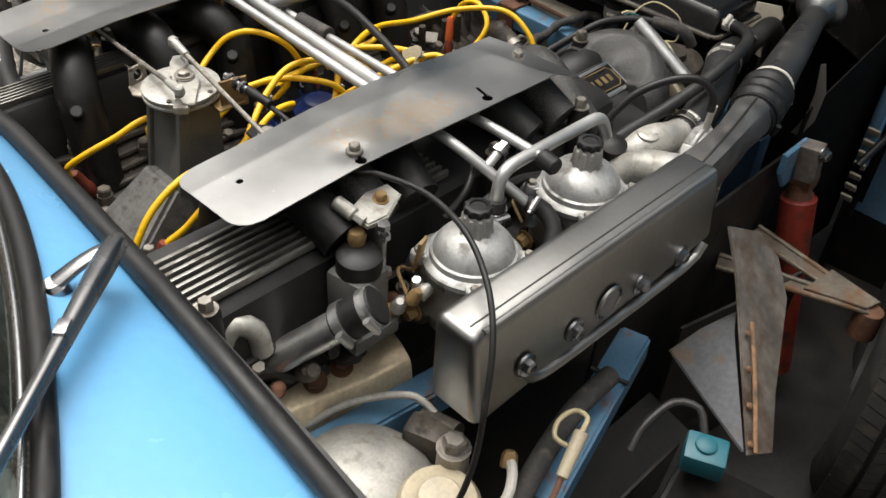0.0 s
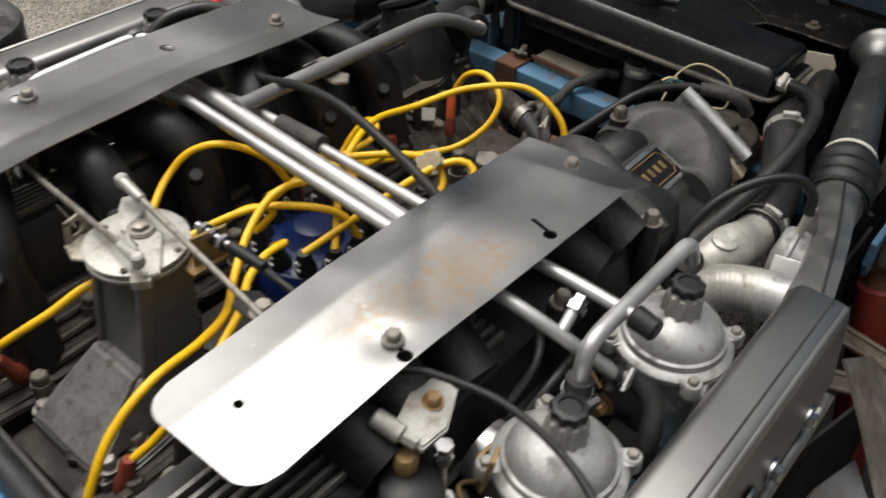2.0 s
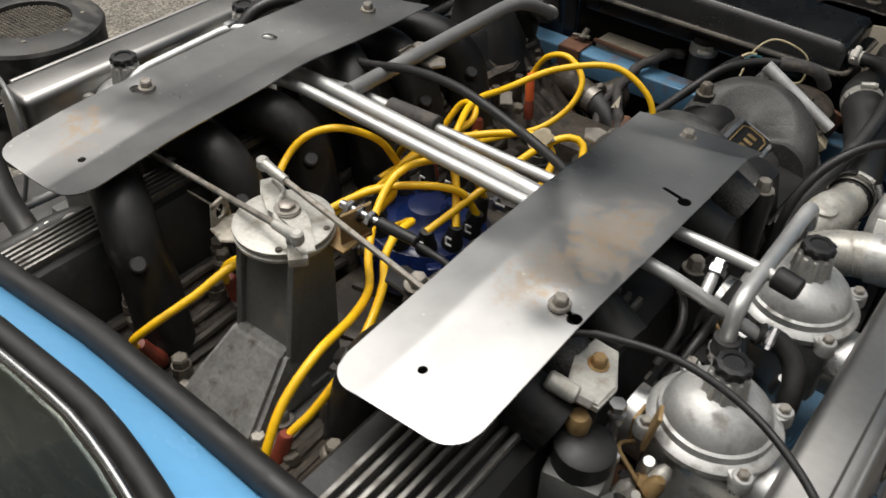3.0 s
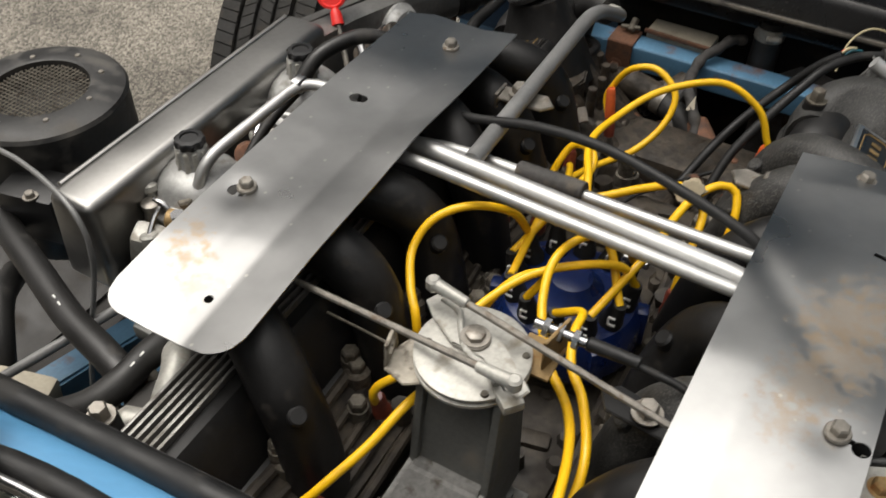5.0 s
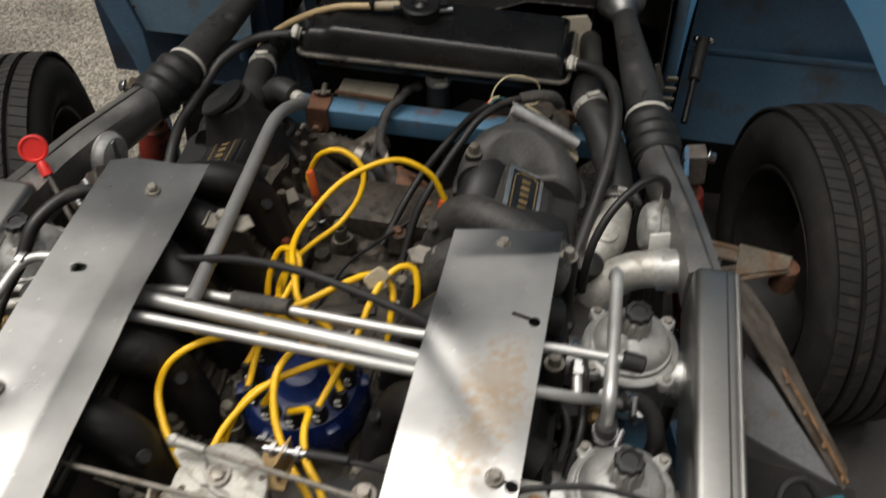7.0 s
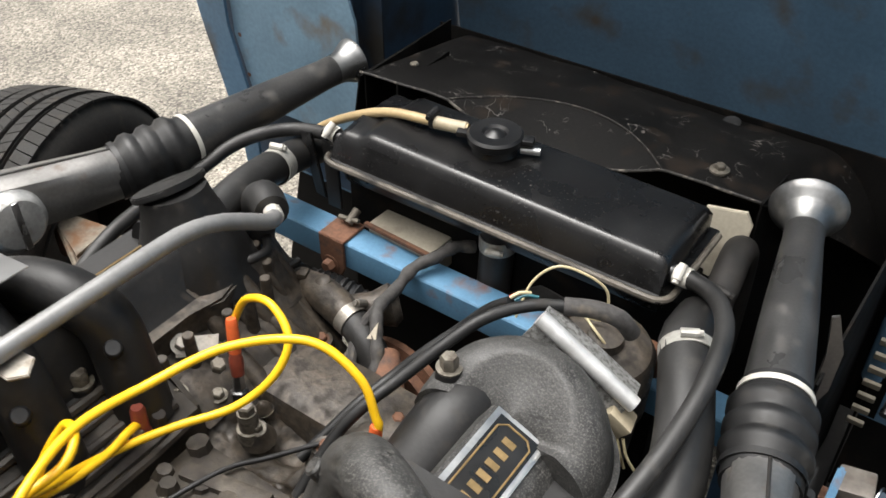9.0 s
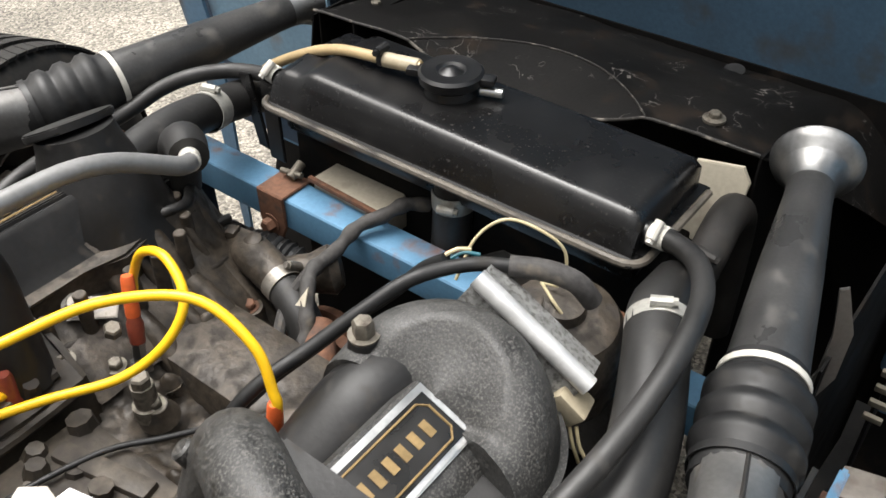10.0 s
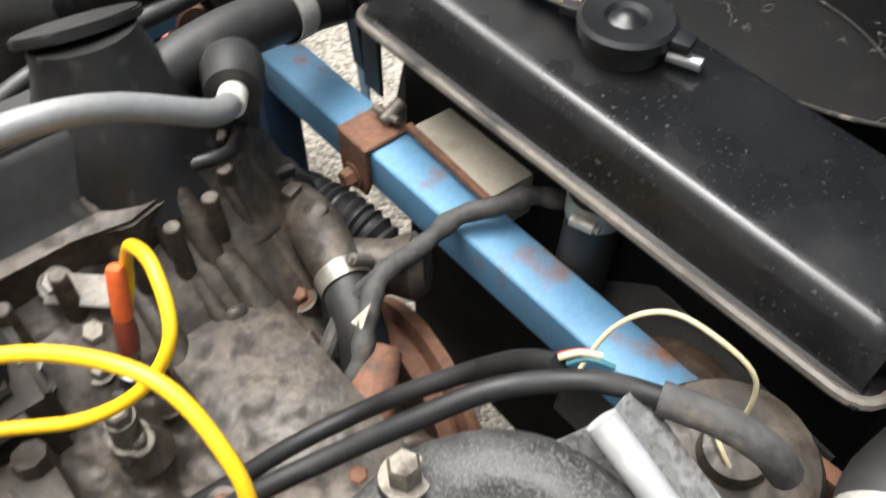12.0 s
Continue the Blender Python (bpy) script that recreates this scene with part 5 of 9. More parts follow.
t = thing("crossover_tube", "grey crossover tube bending down towards the front coolant boot", "pipe", (-0.12, 0.02, 0.90))
bm = B()
pipe(bm, [(-0.121, 0.005, 0.915), (-0.143, 0.392, 0.890), (-0.131, 0.480, 0.838), (-0.165, 0.505, 0.828)], 0.0095, 0.05, 16)
part("tube", bm, M_GREY_TUBE, t, angle=60)
bm = B()
cyl(bm, (-0.142, 0.489, 0.834), (-0.158, 0.500, 0.829), 0.0108, seg=16, bev=0.002)
part("white_sleeve", bm, M_WHITE, t, "white plastic sleeve")
bm = B()
tube(bm, [(-0.158, 0.500, 0.829), (-0.188, 0.517, 0.824), (-0.205, 0.520, 0.800), (-0.208, 0.518, 0.760)], lambda k: 0.024 - 0.008 * abs(k - 0.45), 18, 0.008)
part("rubber_boot", bm, M_HOSE, t, "dusty black rubber boot", angle=60)

simple_hose("bowden_cable", "black cable lying across the silver pipes", "cable",
            [(-0.27, 0.10, 0.895), (-0.168, 0.075, 0.909), (-0.08, 0.068, 0.932), (0.002, 0.054, 0.944), (0.09, 0.038, 0.936), (0.150, 0.026, 0.925), (0.175, 0.022, 0.914), (0.22, 0.015, 0.905)], 0.0055, M_RUBBER, 12)


# ---- distributor ----
DC = V((0.004, -0.004, 0))


def distributor():
    t = thing("distributor", "dark blue distributor cap with black numbered lead boots", "distributor", (0.004, -0.004, 0.70))
    bm = B()
    lathe(bm, DC + V((0, 0, 0.70)), (0, 0, 1), [(0, 0.055), (0.04, 0.058)], 36)
    part("base", bm, M_IRON, t)
    bm = B()
    lathe(bm, DC + V((0, 0, 0.742)), (0, 0, 1), [(0, 0.078), (0.006, 0.080), (0.040, 0.078), (0.056, 0.070), (0.060, 0.062), (0.061, 0.036), (0.066, 0.030), (0.078, 0.022), (0.080, 0.012)], 48)
    part("cap", bm, M_DIST, t, "dark blue plastic cap")
    for k in range(6):
        bm = B()
        a = math.radians(15 + 60 * k)
        box(bm, DC + V((math.cos(a) * 0.077, math.sin(a) * 0.077, 0.768)), (0.014, 0.018, 0.05), 0.004, (0, 0, math.degrees(a)))
        part("cap_lug", bm, M_DIST, t)
    for k in range(12):
        a = math.radians(8 + 30 * k)
        q = DC + V((math.cos(a) * 0.056, math.sin(a) * 0.056, 0.796))
        d = V((math.cos(a) * 0.25, math.sin(a) * 0.25, 1))
        bm = B()
        lathe(bm, q, d, [(0, 0.0125), (0.012, 0.0125), (0.016, 0.0105), (0.030, 0.0085), (0.038, 0.0065)], 16)
        b = part("lead_boot", bm, M_RUBBER, t)
        bm = B()
        # chalk mark of one digit, drawn as short bars
        up, u, w = axes(d)
        c = q + up * 0.022 + V((0.0, -0.0100, 0.002))
        box(bm, c, (0.007, 0.0016, 0.002), 0)
        box(bm, c + V((-0.003, -0.0008, -0.004)), (0.002, 0.0016, 0.009), 0)
        box(bm, c + V((0.001, -0.0014, -0.008)), (0.007, 0.0016, 0.002), 0)
        part("chalk_mark", bm, M_PAPER, b, "white chalk mark")
    for x, y in ((-0.030, -0.083), (0.030, 0.084)):
        bm = B()
        cyl(bm, DC + V((x, y, 0.79)), DC + V((x + 0.028, y - 0.006, 0.795)), 0.0045, seg=12)
        lathe(bm, DC + V((x + 0.006, y, 0.79)), (1, -0.2, 0.1), [(0, 0.009), (0.006, 0.009)], 6)
        part("clamp_screw", bm, M_CHROME, t)


distributor()


# ---- ignition leads ----
def boot(parent, p, d, ln=0.045, material=None):
    d = V(d).normalized()
    bm = B()
    if material is M_ORANGE:
        lathe(bm, V(p) + d * 0.026, d, [(0, 0.0062), (0.004, 0.0070), (ln * 0.5, 0.0067), (ln * 0.85, 0.0062), (ln * 0.92, 0.0050)], 16)
        part("plug_boot", bm, M_ORANGE, parent, "orange plug boot sleeve")
        bm = B()
        lathe(bm, p, d, [(0, 0.0072), (0.010, 0.0078), (0.020, 0.0080), (0.024, 0.0066), (0.030, 0.0064)], 16)
        part("boot_base", bm, M_BROWN_BOOT, parent, "brown bakelite boot base")
    else:
        lathe(bm, p, d, [(0, 0.0085), (0.004, 0.0098), (ln * 0.35, 0.0098), (ln * 0.4, 0.0084), (ln * 0.9, 0.0078), (ln, 0.0058)], 16)
        part("plug_boot", bm, material or M_BROWN_BOOT, parent, "orange-brown plug boot")


def plug(parent, p, d):
    d = V(d).normalized()
    bm = B()
    lathe(bm, p, d, [(-0.018, 0.011), (-0.008, 0.011), (-0.007, 0.0075), (0.012, 0.0065)], 6)
    part("spark_plug", bm, M_CHROME, parent)


def term(k, h=0.036):
    a = math.radians(8 + 30 * k)
    q = DC + V((math.cos(a) * 0.056, math.sin(a) * 0.056, 0.796))
    return tuple(q + V((math.cos(a) * 0.25, math.sin(a) * 0.25, 1)).normalized() * h)


LEADS = [
    # points, plug boot: place, direction, material
    ([term(5), (-0.068, -0.004, 0.876), (-0.100, -0.034, 0.894), (-0.128, -0.060, 0.884), (-0.136, -0.088, 0.862), (-0.118, -0.122, 0.850), (-0.100, -0.143, 0.838), (-0.094, -0.150, 0.80)], ((-0.098, -0.143, 0.725), (-0.05, 0.06, 1), 1)),
    ([term(3), (-0.035, 0.070, 0.850), (-0.070, 0.130, 0.800), (-0.085, 0.200, 0.762), (-0.070, 0.255, 0.752), (-0.035, 0.305, 0.758), (-0.012, 0.342, 0.785), (-0.012, 0.368, 0.816), (-0.045, 0.380, 0.836), (-0.080, 0.380, 0.824), (-0.100, 0.377, 0.790), (-0.104, 0.375, 0.772)], ((-0.084, 0.352, 0.718), (-0.18, 0.22, 1), 0)),
    ([term(2), (-0.012, 0.070, 0.858), (-0.028, 0.100, 0.868), (-0.050, 0.160, 0.862), (-0.049, 0.228, 0.850), (-0.015, 0.296, 0.862), (0.046, 0.340, 0.869), (0.095, 0.350, 0.842), (0.116, 0.345, 0.805), (0.119, 0.344, 0.795)], ((0.108, 0.340, 0.718), (0.12, 0.04, 1), 0)),
    ([term(9), (0.042, -0.078, 0.858), (0.046, -0.107, 0.862), (0.058, -0.140, 0.858), (0.082, -0.170, 0.856), (0.104, -0.215, 0.850), (0.108, -0.255, 0.825), (0.098, -0.290, 0.790), (0.088, -0.315, 0.770)], ((0.080, -0.330, 0.72), (0.15, 0.25, 1), 1)),
    ([term(1), (0.046, 0.018, 0.874), (0.018, -0.010, 0.890), (0.000, -0.050, 0.886), (0.008, -0.095, 0.866), (0.036, -0.140, 0.850), (0.072, -0.180, 0.852), (0.092, -0.225, 0.860), (0.105, -0.285, 0.868), (0.107, -0.330, 0.845), (0.115, -0.362, 0.815), (0.121, -0.380, 0.785)], ((0.122, -0.385, 0.715), (0.0, 0.08, 1), 1)),
    ([term(0), (0.052, -0.008, 0.862), (0.015, -0.034, 0.868), (-0.022, -0.066, 0.862), (-0.050, -0.110, 0.846), (-0.062, -0.160, 0.832), (-0.080, -0.200, 0.826), (-0.098, -0.216, 0.812), (-0.101, -0.220, 0.798)], ((-0.102, -0.200, 0.735), (0.0, -0.25, 1), 1)),
    ([term(8), (-0.006, -0.050, 0.860), (-0.028, -0.068, 0.860), (-0.046, -0.098, 0.842), (-0.052, -0.140, 0.815), (-0.040, -0.180, 0.800), (-0.042, -0.235, 0.860), (-0.060, -0.290, 0.840), (-0.085, -0.335, 0.812), (-0.097, -0.342, 0.792)], ((-0.098, -0.312, 0.735), (0.02, -0.45, 1), 1)),
    ([term(11), (0.030, 0.010, 0.872), (-0.015, 0.030, 0.872), (-0.045, 0.050, 0.862), (-0.085, 0.070, 0.830), (-0.110, 0.075, 0.790)], ((-0.113, 0.075, 0.735), (0, 0, 1), 1)),
    ([term(10), (0.072, 0.030, 0.866), (0.076, 0.070, 0.872), (0.086, 0.108, 0.880), (0.104, 0.130, 0.886), (0.120, 0.135, 0.880), (0.128, 0.120, 0.862), (0.128, 0.105, 0.838)], ((0.124, 0.098, 0.78), (0.05, 0.1, 1), 1)),
    ([term(4), (-0.040, 0.045, 0.862), (0.000, 0.060, 0.878), (0.040, 0.092, 0.884), (0.070, 0.116, 0.880), (0.096, 0.112, 0.864), (0.100, 0.080, 0.836), (0.098, 0.060, 0.800)], ((0.098, 0.055, 0.735), (0, 0, 1), 1)),
    ([term(6), (-0.040, 0.090, 0.846), (-0.034, 0.130, 0.852), (-0.045, 0.152, 0.858), (-0.070, 0.160, 0.850), (-0.082, 0.140, 0.822), (-0.084, 0.120, 0.790)], ((-0.085, 0.118, 0.73), (0, 0, 1), 1)),
    ([term(7), (-0.058, 0.060, 0.835), (-0.070, 0.130, 0.792), (-0.080, 0.185, 0.772), (-0.090, 0.220, 0.766), (-0.097, 0.236, 0.757)], ((-0.098, 0.236, 0.72), (0, 0.06, 1), 1)),
]
for pts, (bp, bd, brown) in LEADS:
    t = thing("ignition_lead", "bright yellow ignition lead looping from the distributor to its plug", "ignition lead", tuple(bp), "ignition leads")
    bm = B()
    bd = V(bd).normalized()
    tube(bm, list(pts) + [tuple(V(bp) + bd * 0.03)], 0.0044, 12, 0.006)
    part("lead", bm, M_YELLOW, t, angle=60)
    boot(t, V(bp) + bd * 0.012, bd, 0.046, M_BROWN_BOOT if brown else M_ORANGE)
    plug(t, bp, bd)

t = thing("lead_clip", "off-white plastic clip holding two yellow leads", "clip", (0.083, 0.108, 0.87))
bm = B()
prism(bm, [((0.013 + 0.006 * math.cos(2 * a) ** 2) * math.cos(a), (0.012 + 0.004 * math.cos(2 * a) ** 2) * math.sin(a)) for a in np.linspace(0.35, 5.75, 26)] + [(0.005, -0.002)], (0.080, 0.112, 0.880), (1, 0.2, 0), (0, 0.5, 0.8), 0.009, 0.002)
part("clip_body", bm, M_IVORY, t)


# ---- brackets that hold the shields ----
def shield_bracket(s, p, metal):
    t = thing("shield_bracket", "small bracket tab with bolt beneath the heat shield edge", "bracket", p, "shield brackets")
    bm = B()
    x, y, z = p
    prism(bm, [(-0.022, -0.013), (0.030, -0.013), (0.042, 0.004), (0.030, 0.016), (-0.022, 0.013)], (x, y, z - 0.010), (-s, 0.1, 0), (0.1, s, 0), 0.004, 0.001)
    box(bm, (x + s * 0.024, y, z - 0.025), (0.004, 0.026, 0.034), 0.001)
    part("plate", bm, metal, t)
    bm = B()
    hexbolt(bm, (x, y, z - 0.006), (0, 0, 1), 0.009, 0.010)
    part("bolt", bm, M_BOLT, t)


shield_bracket(1, (0.148, 0.153, 0.896), M_BOLT)
shield_bracket(-1, (-0.140, 0.158, 0.905), M_BOLT)
shield_bracket(1, (0.138, -0.186, 0.905), M_CAST_BLACK)


# ---- front of the engine ----
def front_housing(s):
    t = thing("thermostat_housing", "worn black thermostat housing with a lettered badge plate" if s > 0 else "black thermostat housing with a worn badge plate", "engine housing", (s * 0.23, 0.38, 0.66), "thermostat housings")
    skin = M_CRACKLE if s > 0 else M_CAST_BLACK
    rise = V((s * 0.012, -0.014 if s > 0 else 0.0, 0.022))

    def lift(bm):
        bmesh.ops.translate(bm, verts=bm.verts, vec=rise)
        return bm
    bm = B()
    # ridge that carries the badge, then the round nose with its concentric rib
    rows = []
    for y, dz in ((0.20, 0), (0.30, 0), (0.40, 0), (0.44, -0.004)):
        rows.append([bm.verts.new((s * x, y, z + dz)) for x, z in ((0.150, 0.745), (0.172, 0.762), (0.186, 0.797), (0.192, 0.8015), (0.254, 0.778), (0.262, 0.772), (0.276, 0.745))])
    for p, q in zip(rows, rows[1:]):
        for i in range(6):
            bm.faces.new((p[i], p[i + 1], q[i + 1], q[i]))
        bm.faces.new((p[6], p[0], q[0], q[6]))
    bm.faces.new(rows[0])
    bm.faces.new(rows[-1][::-1])
    part("badge_ridge", lift(bm), skin, t, "", 50)
    bm = B()
    prof = [(0.0, 0.800), (0.026, 0.812), (0.042, 0.823), (0.049, 0.829), (0.054, 0.8315), (0.059, 0.8305), (0.064, 0.8305), (0.073, 0.828), (0.082, 0.818), (0.089, 0.802), (0.0935, 0.780), (0.094, 0.756), (0.100, 0.755)]
    rings = []
    for i in range(37):
        a = math.radians(-14 + 208 * i / 36)
        r_k, x_k = (1.0, 0.212) if s > 0 else (0.64, 0.232)
        rings.append([bm.verts.new((s * (x_k + r_k * r * math.cos(a) * 1.02), 0.420 + r_k * r * math.sin(a), 0.755 + (z - 0.755) * (0.60 + 0.40 * max(0.0, math.sin(a)) ** 0.7) - 0.13 * r * math.cos(a) * (z > 0.76))) for r, z in prof])
    for p, q in zip(rings, rings[1:]):
        for i in range(len(prof) - 1):
            bm.faces.new((p[i], p[i + 1], q[i + 1], q[i]))
    bmesh.ops.remove_doubles(bm, verts=bm.verts, dist=1e-5)
    for rg in (0, 1):
        row = [v for v in (rings[0] if rg == 0 else rings[-1]) if v.is_valid]
        foot = [bm.verts.new((v.co.x, v.co.y, 0.755)) for v in row]
        for i in range(len(row) - 1):
            bm.faces.new((row[i], row[i + 1], foot[i + 1], foot[i]))
    part("nose", lift(bm), skin, t, "", 50)
    bm = B()
    w = 0.0 if s > 0 else 0.052
    prism(bm, [(0.138 + w, 0.205), (0.300, 0.205), (0.306, 0.42), (0.285, 0.475), (0.235, 0.515), (0.175 + 0.3 * w, 0.505), (0.128 + w, 0.455), (0.122 + w * 1.3, 0.40), (0.136 + w, 0.37)], (0, 0, 0.752), (s, 0, 0), (0, 1, 0), 0.012 * s, 0.003)
    part("flange", lift(bm), M_CAST_BLACK, t)
    # head casting below the flange, stepping down towards the timing cover
    for z0, z1, grow in ((0.700, 0.774, 0.0), (0.692, 0.700, 0.007), (0.60, 0.690, 0.003)):
        bm = B()
        g = grow
        g -= 0.022 if s < 0 else 0.0
        prism(bm, [(0.130 - g, 0.21), (0.30, 0.21), (0.30, 0.42), (0.27, 0.48 + g), (0.18, 0.492 + g), (0.132 - g, 0.452 + g), (0.124 - g, 0.40), (0.138 - g, 0.36)], (0, 0, z0), (s, 0, 0), (0, 1, 0), (z1 - z0) * s, 0.003)
        part("head_front", bm, M_TAN_CAST, t, "dusty brown head casting")
    for x, y in ((0.130, 0.39), (0.128, 0.42), (0.136, 0.455), (0.155, 0.478), (0.19, 0.494), (0.138, 0.34), (0.134, 0.30), (0.132, 0.25)):
        bm = B()
        cyl(bm, (s * x, y, 0.695), (s * x, y, 0.772), 0.0085, 0.0065, 12, 0.001)
        part("cast_rib", bm, M_TAN_CAST, t)
    # badge
    o = V((s * 0.222, 0.362, 0.7905)) + rise
    ux, uy = V((1, 0, -0.40 * s)).normalized(), V((0, 1, 0.0)).normalized()
    n = ux.cross(uy)
    L, Wd = 0.060, 0.028

    def ring(a, b, c, d):
        return [(-b, -a), (b, -a), (b, a), (-b, a)], [(-d, -c), (d, -c), (d, c), (-d, c)]
    bm = B()
    prism(bm, [(-Wd, -L), (Wd, -L), (Wd, L), (-Wd, L)], o - n * 0.004, ux, uy, 0.008, 0.0015)
    bd = part("badge_plinth", bm, M_ALU_CAST if s > 0 else M_CAST_BLACK, t)
    bm = B()
    prism(bm, [(-Wd + 0.006, -L + 0.006), (Wd - 0.006, -L + 0.006), (Wd - 0.006, L - 0.006), (-Wd + 0.006, L - 0.006)], o + n * 0.0035, ux, uy, 0.0012)
    part("badge_face", bm, M_BADGE_BLACK, bd, "black badge face")
    bm = B()
    a, b, k = L - 0.011, Wd - 0.010, 0.007
    oct_ = [(-b + k, -a), (b - k, -a), (b, -a + k), (b, a - k), (b - k, a), (-b + k, a), (-b, a - k), (-b, -a + k), (-b + k, -a)]
    tube(bm, [o + n * 0.0050 + ux * p + uy * q for p, q in oct_], 0.0011, 6, 1, smooth=False)
    part("badge_border", bm, M_BADGE_GOLD, bd, "gold border")
    # plain gold bars stand where the maker's name is
    for i in range(6):
        bm = B()
        c = o + n * 0.0052 + uy * (-0.034 + 0.0136 * i)
        prism(bm, [(-0.0065, -0.0035), (0.0065, -0.0035), (0.0065, 0.0035), (-0.0065, 0.0035)], c, ux, uy, 0.0006)
        part("badge_bar", bm, M_BADGE_GOLD, bd, "gold bar")
    if s > 0:
        bm = B()
        tube(bm, [(0.150, 0.300, 0.730), (0.153, 0.350, 0.760), (0.158, 0.395, 0.784), (0.166, 0.440, 0.786), (0.190, 0.480, 0.770)], lambda k: 0.036 - 0.008 * k, 18, 0.01, flat=0.7)
        part("shoulder", lift(bm), M_CAST_BLACK, t, angle=60)
    for x, y, z in ((0.152, 0.411, 0.842), (0.160, 0.225, 0.79), (0.285, 0.225, 0.79)):
        if s < 0 and y > 0.3:
            continue
        bm = B()
        lathe(bm, (s * x, y, z - 0.035), (0, 0, 1), [(-0.04, 0.020), (0, 0.017), (0.022, 0.0135), (0.029, 0.0125), (0.031, 0.010)], 18)
        part("boss", bm, M_CAST_BLACK, t)
        bm = B()
        hexbolt(bm, (s * x, y, z - 0.004), (0, 0, 1), 0.009, 0.014)
        part("bolt", bm, M_NUT, t)
    if s < 0:
        # sloping dusty panels with cast lips and webs between the housing and the chain casting
        top = [V((-0.196, 0.30, 0.774)), V((-0.194, 0.365, 0.775)), V((-0.182, 0.410, 0.776)), V((-0.170, 0.452, 0.777)), V((-0.166, 0.490, 0.774)), V((-0.205, 0.525, 0.765))]
        low = [V((-0.138, 0.30, 0.722)), V((-0.140, 0.37, 0.722)), V((-0.136, 0.415, 0.722)), V((-0.126, 0.452, 0.718)), V((-0.136, 0.505, 0.708)), V((-0.185, 0.545, 0.70))]
        foot = [V((-0.085, 0.30, 0.690)), V((-0.088, 0.37, 0.688)), V((-0.080, 0.415, 0.676)), V((-0.070, 0.462, 0.660)), V((-0.095, 0.522, 0.640)), V((-0.17, 0.57, 0.63))]
        for name, up, dn, bulge in (("cast_wall", top, low, -0.006), ("cast_skirt", low, foot, 0.005)):
            a, c = smooth_path(up, 0.006), smooth_path(dn, 0.006)
            bm = B()

            def skin_at(u, v):
                p = a[round(u * (len(a) - 1))].lerp(c[round(u * (len(c) - 1))], v)
                p = p + V((0.6, -0.2, 0.6)) * (bulge * math.sin(math.pi * v) + 0.0022 * noise.noise(p * 34) + 0.0010 * noise.noise(p * 110))
                return p
            sheet(bm, skin_at, 60, 18, 0.006)
            part(name, bm, M_TAN_CAST, t, "dusty brown cast wall", 40)
        for ln, r in ((top, 0.0062), (low, 0.0060), ([k + V((0.004, 0.002, -0.012)) for k in low], 0.0045), ([k + V((0.004, 0.002, -0.010)) for k in top], 0.0040)):
            bm = B()
            tube(bm, [p + V((0.0015 * noise.noise(p * 60), 0, 0.002 * noise.noise(p * 45))) for p in smooth_path(ln, 0.012)], r, 12, 0.008)
            part("cast_lip", bm, M_CAST_BLACK if ln is top else M_IRON, t)
        for i, k, r in ((0, 0.6, 0.006), (1, 0.45, 0.011), (2, 0.15, 0.006), (2, 0.75, 0.010), (3, 0.55, 0.005), (4, 0.25, 0.006)):
            a, b = top[i].lerp(top[i + 1], k), low[i].lerp(low[i + 1], k)
            bm = B()
            tube(bm, [a, a.lerp(b, 0.5) + V((0.003, 0, 0.002)), b], r, 12, 0.008)
            part("cast_web", bm, M_TAN_CAST, t)
        for i, k, r in ((1, 0.3, 0.009), (2, 0.2, 0.007), (2, 0.9, 0.012), (3, 0.7, 0.008)):
            a, b = low[i].lerp(low[i + 1], k), foot[i].lerp(foot[i + 1], k)
            bm = B()
            tube(bm, [a, a.lerp(b, 0.5) + V((0.003, 0, 0.005)), b + V((0.01, 0, -0.004))], lambda q: r * (1 + 0.5 * q), 12, 0.008)
            part("cast_web", bm, M_TAN_CAST, t)
        # sloping black cover between the badge ridge and the upper lip, with shallow raised bars
        bm = B()

        def cover(u, v):
            p = V((-0.252, 0.30 + 0.17 * u, 0.800 - 0.010 * u)).lerp(top[0].lerp(top[3], u) + V((0, 0, 0.002)), v)
            p.z += 0.012 * math.sin(math.pi * min(1, v * 1.1)) + 0.003 * math.exp(-((u - 0.35) / 0.05) ** 2) + 0.003 * math.exp(-((u - 0.75) / 0.05) ** 2)
            return p
        sheet(bm, lambda u, v: cover(u, 1 - v), 40, 20, 0.004)
        part("black_cover", bm, M_CAST_BLACK, t, "satin black sloping cover", 40)
        bm = B()
        hexbolt(bm, (-0.150, 0.338, 0.752), (0.5, -0.2, 0.8), 0.0085, 0.010)
        prism(bm, [(-0.014, -0.010), (0.030, -0.012), (0.034, 0.010), (-0.014, 0.012)], (-0.146, 0.342, 0.746), (0.6, 0.8, -0.1), (-0.6, 0.5, 0.5), 0.004, 0.001)
        part("tab_bolt", bm, M_BOLT, t, "dull bolt on a flat grey tab")
        # filler neck with its flat black cover plate
        bm = B()
        tube(bm, [(-0.226, 0.432, 0.750), (-0.230, 0.434, 0.788), (-0.238, 0.436, 0.825), (-0.246, 0.437, 0.860)], lambda k: 0.039 + 0.042 * (1 - k) ** 1.3, 24, 0.01)
        part("neck", bm, M_CAST_BLACK, t, angle=60)
        bm = B()
        pl = [(0.047 * math.cos(a), 0.030 * math.sin(a)) for a in np.linspace(0, 2 * math.pi, 29)[:-1]]
        prism(bm, pl, (-0.250, 0.437, 0.859), (0.10, 1, -0.05), (-0.9, 0.1, -0.42), 0.008, 0.0015)
        part("cover_plate", bm, M_CAST_BLACK, t)
    return t


